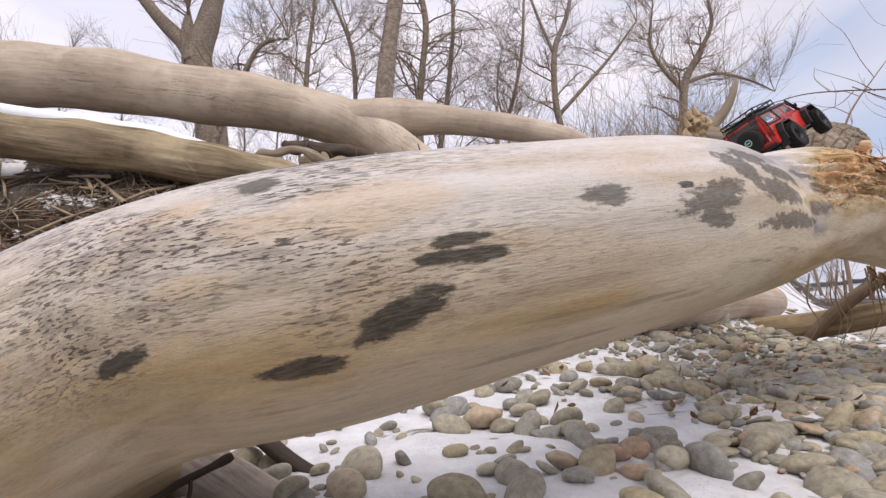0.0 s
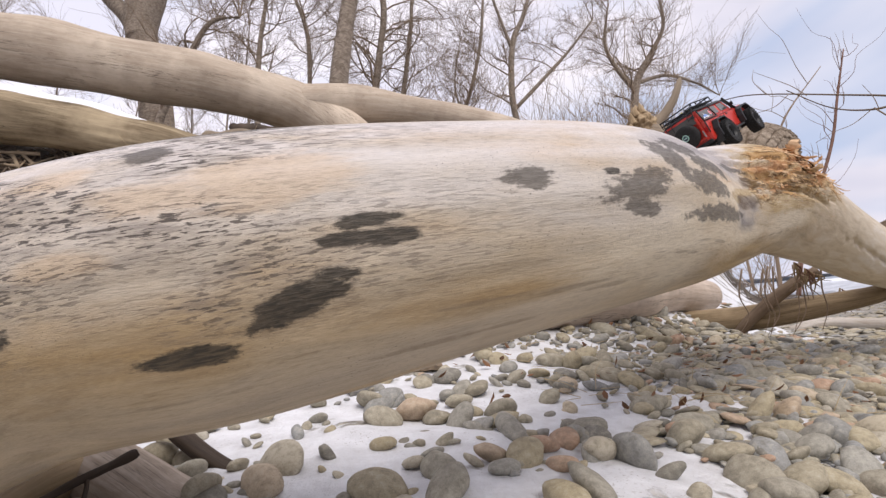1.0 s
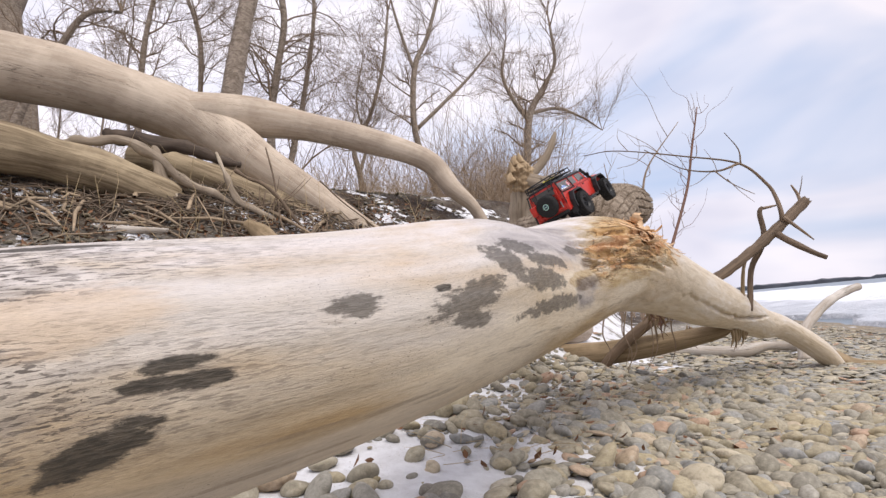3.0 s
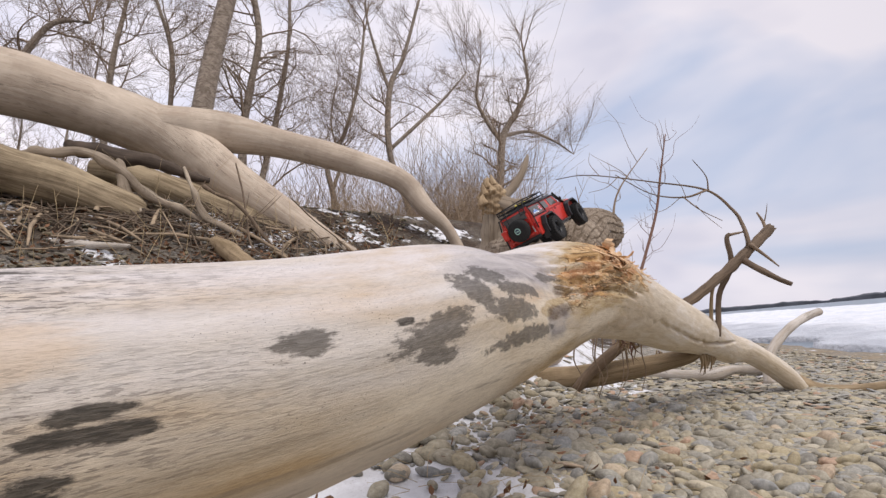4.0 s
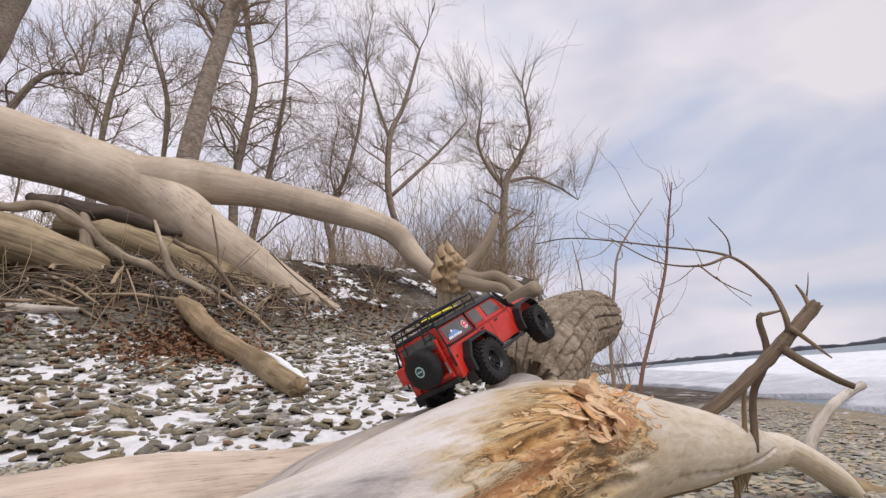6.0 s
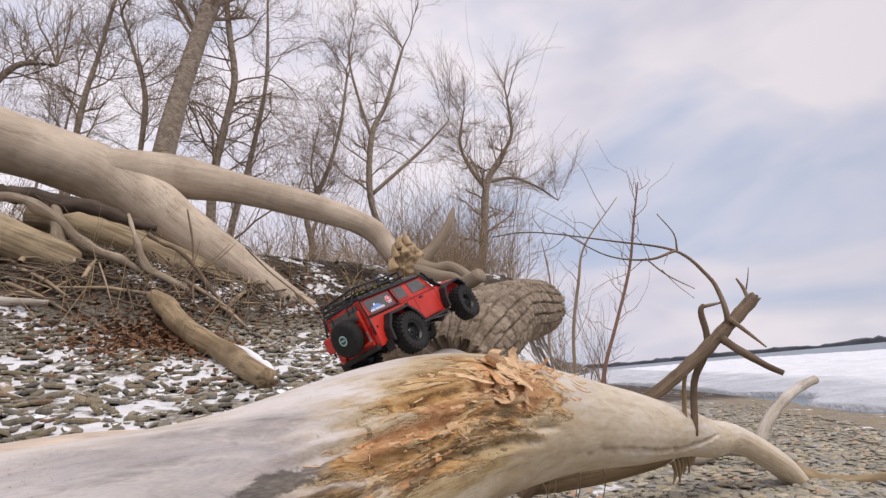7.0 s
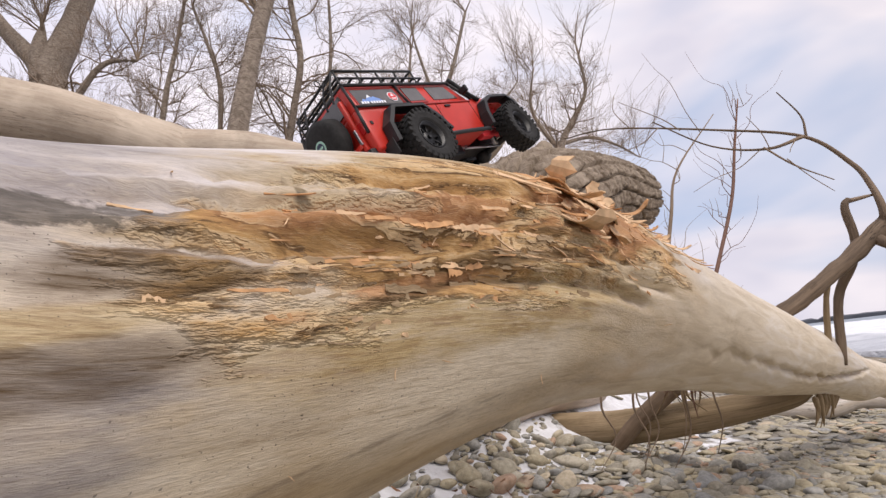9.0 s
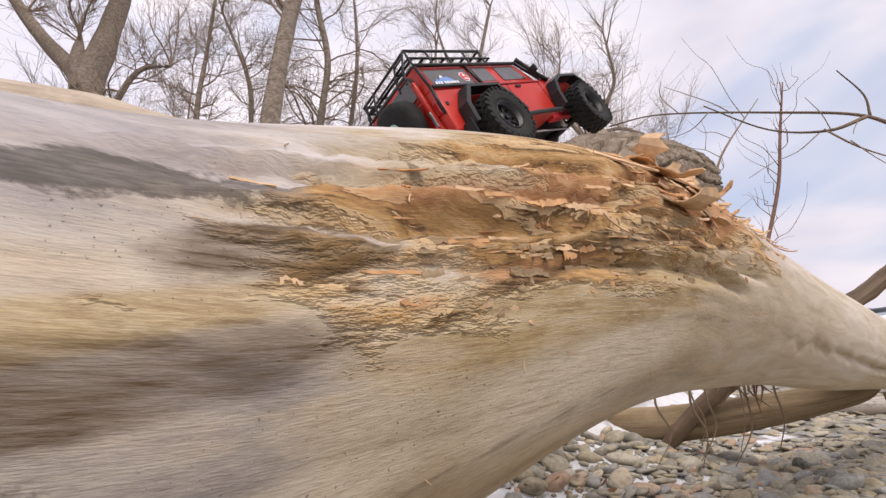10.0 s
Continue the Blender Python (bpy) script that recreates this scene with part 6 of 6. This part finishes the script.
    part("carrier_bar", box(0.012, 0.13, 0.009, (-0.115, 0, 0.088), 0.002), CAR["red"], car, "red tail frame bar", True)
    part("fuel_can", box(0.026, 0.03, 0.045, (-0.128, 0.064, 0.135), 0.004), CAR["red"], car, "red can on the tail", True)
    part("hinge", box(0.006, 0.006, 0.03, (-0.117, -0.066, 0.104), 0.001), CAR["steel"], car)
    for y in (0.03, 0.058):
        part("ladder_rail", straight([(-0.100, y, 0.242), (-0.117, y, 0.206), (-0.122, y, 0.175)], 0.0022), CAR["black"], car)
    for x, z in ((-0.106, 0.229), (-0.113, 0.214), (-0.119, 0.196)):
        part("ladder_rung", straight([(x, 0.03, z), (x, 0.058, z)], 0.0018), CAR["black"], car)
    part("ladder_rail", straight([(-0.096, -0.072, 0.244), (-0.120, -0.070, 0.206), (-0.126, -0.066, 0.180)], 0.0022), CAR["black"], car)
    part("ladder_rail", straight([(-0.096, -0.044, 0.244), (-0.120, -0.044, 0.206), (-0.126, -0.044, 0.180)], 0.0022), CAR["black"], car)
    for x, z in ((-0.104, 0.232), (-0.113, 0.217), (-0.121, 0.202), (-0.125, 0.186)):
        part("ladder_rung", straight([(x, -0.071, z), (x, -0.044, z)], 0.0018), CAR["black"], car)
    # running gear
    part("chassis", box(0.40, 0.05, 0.022, (0.14, 0, 0.078), 0.004), CAR["black"], car)
    part("gearbox", box(0.09, 0.07, 0.03, (0.15, 0, 0.066), 0.006), CAR["black"], car)
    part("motor", lathe([(0.0, -0.03), (0.017, -0.03), (0.018, 0.03), (0.0, 0.03)], 18), CAR["steel"], car).matrix_basis = pose(0.21, 0.0, 0.085)
    part("floor_pan", box(0.30, 0.16, 0.006, (0.13, 0, 0.092), 0.001), CAR["black"], car)
    for x in (0.0, 0.324):
        ax = part("axle", straight([(x, -0.095, 0.059), (x, 0.095, 0.059)], 0.008, 10), CAR["black"], car, "", True)
        part("diff_housing", lathe([(0.0, -0.018), (0.012, -0.016), (0.019, 0.0), (0.012, 0.016), (0.0, 0.018)], 16), CAR["black"], ax, "", True).matrix_basis = pose(x, 0.012, 0.059)
        for s in (-1, 1):
            part("shock_absorber", straight([(x + (0.03 if x < 0.1 else -0.03), s * 0.052, 0.055), (x + 0.0, s * 0.046, 0.128)], 0.006, 10), CAR["steel"] if s < 0 else CAR["black"], car, "", True)
            part("link_rod", straight([(x, s * 0.04, 0.052), (0.11 if x < 0.1 else 0.21, s * 0.03, 0.066)], 0.0028), CAR["steel"], car, "", True)
    for x in (0.0, 0.324):
        for s in (-1, 1):
            car_wheel(car, (x, s * 0.104, 0.059), -10 * s * 0 + (4 if x > 0.1 else 0), s)
    car.matrix_basis = CAR_POSE
    return car


CAR_POSE = pose(1.464, 2.198, 1.060) @ Euler((0, 0, radians(36.0))).to_matrix().to_4x4() @ Euler((0, radians(-19.5), 0)).to_matrix().to_4x4() @ Euler((radians(-16.0), 0, 0)).to_matrix().to_4x4()
build_car()


# ---- stones, slabs, litter (pieces of the ground) ----
def pebble_mesh(name, rnd, flat, fine=2):
    bm = bmesh.new()
    bmesh.ops.create_icosphere(bm, subdivisions=fine, radius=1.0)
    o = Vector((rnd.uniform(-9, 9), rnd.uniform(-9, 9), 0))
    sx, sy = rnd.uniform(0.9, 1.25), rnd.uniform(0.55, 0.92)
    for v in bm.verts:
        k = 1 + 0.26 * noise.noise(v.co * 0.8 + o) + 0.05 * noise.noise(v.co * 2.0 + o)
        v.co = Vector((v.co.x * sx, v.co.y * sy, v.co.z * flat)) * k
    me = bpy.data.meshes.new(name)
    bm.to_mesh(me)
    bm.free()
    me.polygons.foreach_set("use_smooth", [True] * len(me.polygons))
    me.materials.append(M["stone"])
    return me


def shard_mesh(name, rnd):
    """A flat angular slab with a broken outline."""
    bm = bmesh.new()
    n = rnd.choice((5, 6, 6, 7, 8))
    h = rnd.uniform(0.12, 0.24)
    ring = []
    for i in range(n):
        a = 2 * math.pi * (i + rnd.uniform(-0.25, 0.25)) / n
        r = rnd.uniform(0.7, 1.1)
        ring.append((r * math.cos(a), 0.68 * r * math.sin(a)))
    top = [bm.verts.new((x * 0.9, y * 0.9, h * rnd.uniform(0.75, 1.1))) for x, y in ring]
    mid = [bm.verts.new((x, y, 0.0)) for x, y in ring]
    low = [bm.verts.new((x * 0.85, y * 0.85, -h)) for x, y in ring]
    bm.faces.new(top)
    for a, b in ((top, mid), (mid, low)):
        for i in range(n):
            bm.faces.new((a[i], b[i], b[(i + 1) % n], a[(i + 1) % n]))
    bmesh.ops.triangulate(bm, faces=bm.faces)
    bmesh.ops.recalc_face_normals(bm, faces=bm.faces)
    me = bpy.data.meshes.new(name)
    bm.to_mesh(me)
    bm.free()
    me.materials.append(M["shale"])
    return me


def joined(name, meshes, places, label, category):
    """Many stones as one mesh: places are (mesh number, matrix)."""
    Vs, Fs, n = [], [], 0
    base = []
    for me in meshes:
        co = np.empty(len(me.vertices) * 3)
        me.vertices.foreach_get("co", co)
        base.append((co.reshape(-1, 3), np.array([tuple(p.vertices) for p in me.polygons])))
    for i, m in places:
        v, f = base[i]
        A = np.array(m)
        Vs.append(v @ A[:3, :3].T + A[:3, 3])
        Fs.append(f + n)
        n += len(v)
    V, F = np.vstack(Vs), np.vstack(Fs)
    k = F.shape[1]
    me = bpy.data.meshes.new(name)
    me.vertices.add(len(V))
    me.vertices.foreach_set("co", V.ravel())
    me.loops.add(F.size)
    me.loops.foreach_set("vertex_index", F.ravel().astype(np.int32))
    me.polygons.add(len(F))
    me.polygons.foreach_set("loop_start", np.arange(len(F)) * k)
    me.polygons.foreach_set("use_smooth", [meshes[0].polygons[0].use_smooth] * len(F))
    me.materials.append(meshes[0].materials[0])
    me.update(calc_edges=True)
    return tagged(new(name, me), label, category, kind="stuff")


def snow_here(x, y):
    """Rough likeness of where snow lies, to thin the stones there."""
    u = -0.82 * x + 0.57 * y
    return u > 0.05 and noise.noise(Vector((x * 1.1, y * 1.1, 4.0))) > -0.12


def scatter_stones():
    rnd = random.Random(12)
    round_ = [pebble_mesh("stone", rnd, rnd.uniform(0.36, 0.60), 3) for _ in range(18)]
    small = [pebble_mesh("small_stone", rnd, rnd.uniform(0.3, 0.54)) for _ in range(12)]
    flat = [pebble_mesh("slab_stone", rnd, rnd.uniform(0.16, 0.3)) for _ in range(9)]
    shard = [shard_mesh("shard", rnd) for _ in range(12)]
    near, rest, gaps = [], [], []

    def lay(x, y, size, meshes, sink, tilt, first=0):
        i = rnd.randrange(len(meshes))
        z = float(rise(x, y)) + size * sink + 0.05 * noise.noise(Vector((x * 0.9, y * 0.9, 0)))
        m = Matrix.LocRotScale((x, y, z), Euler((rnd.gauss(0, tilt), rnd.gauss(0, tilt), rnd.uniform(0, 6.28))), (size, size, size))
        return i + first, m

    # cobbles under and beside the log
    y = 1.2
    while y < 4.6:
        x = -1.6
        while x < 4.2:
            px, py = x + rnd.uniform(-0.05, 0.05), y + rnd.uniform(-0.05, 0.05)
            keep = (0.5 if snow_here(px, py) else 1.0) * (0.42 if px < 0.9 and py < 3.2 else 1.0)
            open_snow = px < 1.1 and py < 3.2
            if rnd.random() < keep * (0.72 if open_snow else 1.0):
                size = 0.028 * math.exp(rnd.gauss(0, 0.55)) * (1.55 if open_snow else 1.15 if py < 2.8 else 0.95)
                k = lay(px, py, min(size, 0.078), round_, 0.32, 0.4)
                (near if (0.0 < px < 1.9 and 1.45 < py < 2.75 and len(near) < 300 and size > 0.024) else rest).append(k)
            x += 0.06
        y += 0.06
    # the gaps filled with smaller ones
    for _ in range(8000):
        px, py = rnd.uniform(-1.2, 5), rnd.uniform(1.2, 5)
        if rnd.random() < (0.08 if px < 0.9 and py < 3.2 else 0.25 if snow_here(px, py) else 1.0):
            gaps.append(lay(px, py, rnd.uniform(0.012, 0.03), small, 0.35, 0.3))
    # the beach in front of the log
    for _ in range(5000):
        px, py = rnd.uniform(-3, 5), rnd.uniform(-2.2, 1.25)
        gaps.append(lay(px, py, min(0.07, 0.026 * math.exp(rnd.gauss(0, 0.5))), small, 0.3, 0.35))
    for i, m in near:
        s = new("stone", round_[i])
        s.parent = ground
        s.matrix_basis = m
    joined("cobbles", round_, rest, "smooth grey and tan cobbles with snow between them", "stones")
    joined("pebbles", small, gaps, "small grey and tan pebbles filling the gaps between cobbles", "stones")
    # flat shingle of the open beach
    far = []
    for _ in range(9500):
        d = rnd.random() ** 1.6
        px, py = 2.6 + 13 * d + rnd.gauss(0, 1.0), 2.2 + rnd.uniform(-0.25, 0.95) * (1.5 + 12 * d)
        u = -0.82 * px + 0.57 * py
        if u < 0.4 and u > -5.5:
            far.append(lay(px, py, rnd.uniform(0.03, 0.075), flat, 0.18, 0.16))
    joined("shingle", flat, far, "flat grey shingle of the open beach", "stones")
    # broken slabs on the bank
    bank = []
    for _ in range(21000):
        u, v = 1.3 + 11.2 * rnd.random() ** 0.85, rnd.uniform(-3, 15.5)
        px, py = -0.82 * u + 0.57 * v, 0.57 * u + 0.82 * v
        if py < 2.6 or px < -7.5 or (py - 0.35 * px > 11.6 and rnd.random() < 0.7) or (noise.noise(Vector((px * 0.9, py * 0.9, 2.0))) > 0.02 and rnd.random() < 0.45):
            continue
        bank.append(lay(px, py, 0.022 + 0.085 * rnd.random() ** 2.2 + 0.003 * u, shard, 0.2, 0.3))
    joined("slabs", shard, bank, "broken grey-brown shale slabs on the snowy bank", "stones")


scatter_stones()


def sticks_and_leaves():
    rnd = random.Random(33)
    drift = Limbs()
    paler = Limbs()
    for i in range(620):
        x = rnd.uniform(-9.5, 2.0)
        y = rnd.triangular(11.5, 14.0, 12.9) + 0.35 * x
        z = float(rise(x, y)) + rnd.uniform(0.03, 0.16)
        a, ln = rnd.uniform(0, 6.28), rnd.uniform(0.25, 1.5)
        p = Vector((x, y, z))
        d = Vector((math.cos(a), math.sin(a), 0))
        q = p + d * ln
        q.z = float(rise(q.x, q.y)) + rnd.uniform(0.02, 0.2)
        r = rnd.uniform(0.006, 0.022) if i % 12 else rnd.uniform(0.03, 0.055)
        mid = p.lerp(q, 0.5) + Vector((rnd.gauss(0, 0.05), rnd.gauss(0, 0.05), rnd.uniform(-0.02, 0.06)))
        heap = paler if i % 4 == 0 else drift
        heap.add(p, mid, r, r * 0.85), heap.add(mid, q, r * 0.85, r * 0.4)
    tagged(drift.mesh("driftwood_sticks", M["stick"], None, 5), "tangle of small brown dead sticks on the bank", "sticks", kind="stuff")
    tagged(paler.mesh("bleached_sticks", M["bank_stick"], None, 6), "bleached tan driftwood sticks heaped on the bank", "sticks", kind="stuff")
    # dry leaves
    V, F = [], []
    for _ in range(3300):
        f = rnd.random()
        if f < 0.965:
            x = rnd.uniform(-8, 4)
            y = rnd.gauss(12.2, 0.8) + 0.35 * x
            if rnd.random() < 0.4:
                x = rnd.gauss(-0.4, 0.6)
                y = rnd.gauss(9.9, 0.7)
            s = rnd.uniform(0.03, 0.075)
        else:
            x, y, s = rnd.uniform(0.2, 2.6), rnd.uniform(2.0, 3.9), rnd.uniform(0.015, 0.032)
        z = float(rise(x, y)) + rnd.uniform(0.03, 0.09)
        m = Matrix.Translation((x, y, z)) @ Euler((rnd.gauss(0, 0.5), rnd.gauss(0, 0.5), rnd.uniform(0, 6.28))).to_matrix().to_4x4()
        n = len(V)
        for p in ((-1, 0, 0.1), (-0.3, 0.5, -0.1), (0.4, 0.42, 0.0), (1, 0, 0.25), (0.4, -0.42, 0.05), (-0.3, -0.5, 0.12)):
            V.append(m @ (Vector(p) * s))
        F.append((n, n + 1, n + 2, n + 3)), F.append((n, n + 3, n + 4, n + 5))
    tagged(mesh_ob("dry_leaves", V, F, M["leaf"], smooth=False), "scattered dry brown leaves", "leaves", kind="stuff")
    # pale grass stems among the stones and on the bank
    straw = Limbs()
    for _ in range(230):
        if rnd.random() < 0.6:
            x, y, ln, w = rnd.uniform(0.7, 2.6), rnd.uniform(2.1, 3.6), rnd.uniform(0.06, 0.2), 0.0016
            d = Vector((rnd.gauss(0, 1), rnd.gauss(0, 0.6), rnd.uniform(0, 0.35))).normalized()
        else:
            x = rnd.uniform(-6, 4)
            y, ln, w = rnd.uniform(11, 14) + 0.35 * x, rnd.uniform(0.4, 1.5), 0.006
            d = Vector((rnd.gauss(0, 0.35), rnd.gauss(0, 0.35), 1)).normalized()
        p = Vector((x, y, float(rise(x, y)) + 0.03))
        q = p + d * ln * 0.6
        straw.add(p, q, w, w * 0.8)
        straw.add(q, q + (d + Vector((rnd.gauss(0, 0.3), rnd.gauss(0, 0.3), -0.1))) * ln * 0.4, w * 0.8, w * 0.3)
    tagged(straw.mesh("dry_stems", M["straw"], None, 3), "pale dry grass stems", "grass", kind="stuff")


sticks_and_leaves()

washed = thing("bleached_branch", "pale bleached driftwood branch lying on the shale", "branch")
timber("limb", [(-3.9, 11.1, 2.98, 0.05), (-3.2, 10.95, 2.93, 0.075), (-2.6, 10.8, 2.84, 0.07), (-2.05, 10.65, 2.78, 0.045)], M["arm_wood"], washed, n=8, seg=14, lumps=0.25, size=6, seed=3, ragged=0.05)

near_root = thing("driftwood_root", "pale driftwood root under the butt of the log", "driftwood")
timber("root", [(-1.05, 1.86, 0.20, 0.06), (-0.92, 1.79, 0.17, 0.095), (-0.74, 1.63, 0.12, 0.105), (-0.58, 1.53, 0.06, 0.10), (-0.40, 1.42, 0.02, 0.085), (-0.22, 1.33, -0.02, 0.05)], M["root_pale"], near_root, n=12, seg=40, lumps=0.3, size=7, seed=2, shape=lambda a, t: 1 + 0.07 * noise.noise(Vector((a * 5, t * 2, 3))) + 0.04 * noise.noise(Vector((a * 15, t * 5, 1))))
timber("root_fork", [(-0.80, 1.70, 0.16, 0.05), (-0.86, 1.56, 0.17, 0.05), (-0.95, 1.42, 0.12, 0.04), (-1.05, 1.3, 0.05, 0.02)], M["yellow_wood"], near_root, n=8, seg=16, lumps=0.35, size=14, seed=6)
fallen_stick = thing("broken_stick", "dark wet broken stick lying on pale driftwood", "stick")
timber("stick", [(-0.86, 1.25, 0.13, 0.010), (-0.74, 1.39, 0.19, 0.011), (-0.68, 1.45, 0.212, 0.011), (-0.636, 1.5, 0.228, 0.012), (-0.625, 1.51, 0.233, 0.009)], M["dark_root"], fallen_stick, n=8, seg=10, lumps=0.3, size=40, seed=3, ragged=0.008)
timber("side_twig", [(-0.70, 1.43, 0.205, 0.006), (-0.69, 1.40, 0.17, 0.005), (-0.705, 1.37, 0.12, 0.003)], M["dark_root"], fallen_stick, n=4, seg=6, lumps=0.2, size=30)
board = thing("dark_plank", "dark wet split plank leaning from the stones to the log", "plank")
timber("plank", [(-0.76, 1.83, 0.30, 0.022), (-0.66, 1.78, 0.245, 0.024), (-0.55, 1.74, 0.165, 0.025), (-0.43, 1.70, 0.095, 0.024), (-0.37, 1.68, 0.06, 0.018)], M["dark_root"], board, n=8, seg=16, lumps=0.15, size=20, seed=3, ragged=0.02, shape=lambda a, t: 1.0 / max(abs(math.cos(a)) * 1.5, abs(math.sin(a)) * 0.85, 0.6))
layered = thing("banded_stone", "rounded grey-brown stone with fine dark bands, on snow", "stone")
bm = bmesh.new()
bmesh.ops.create_icosphere(bm, subdivisions=4, radius=1.0)
for v in bm.verts:
    q = 1 + 0.12 * noise.noise(v.co * 0.9) + 0.02 * noise.noise(v.co * 4) + 0.03 * noise.noise(Vector((0, 0, v.co.z * 9 + v.co.x * 1.5)))
    v.co = Vector((v.co.x * 0.066, v.co.y * 0.05, v.co.z * 0.044)) * q + Vector((-0.6, 1.8, 0.135))
part("body", bm, M["stone"], layered, smooth=True)
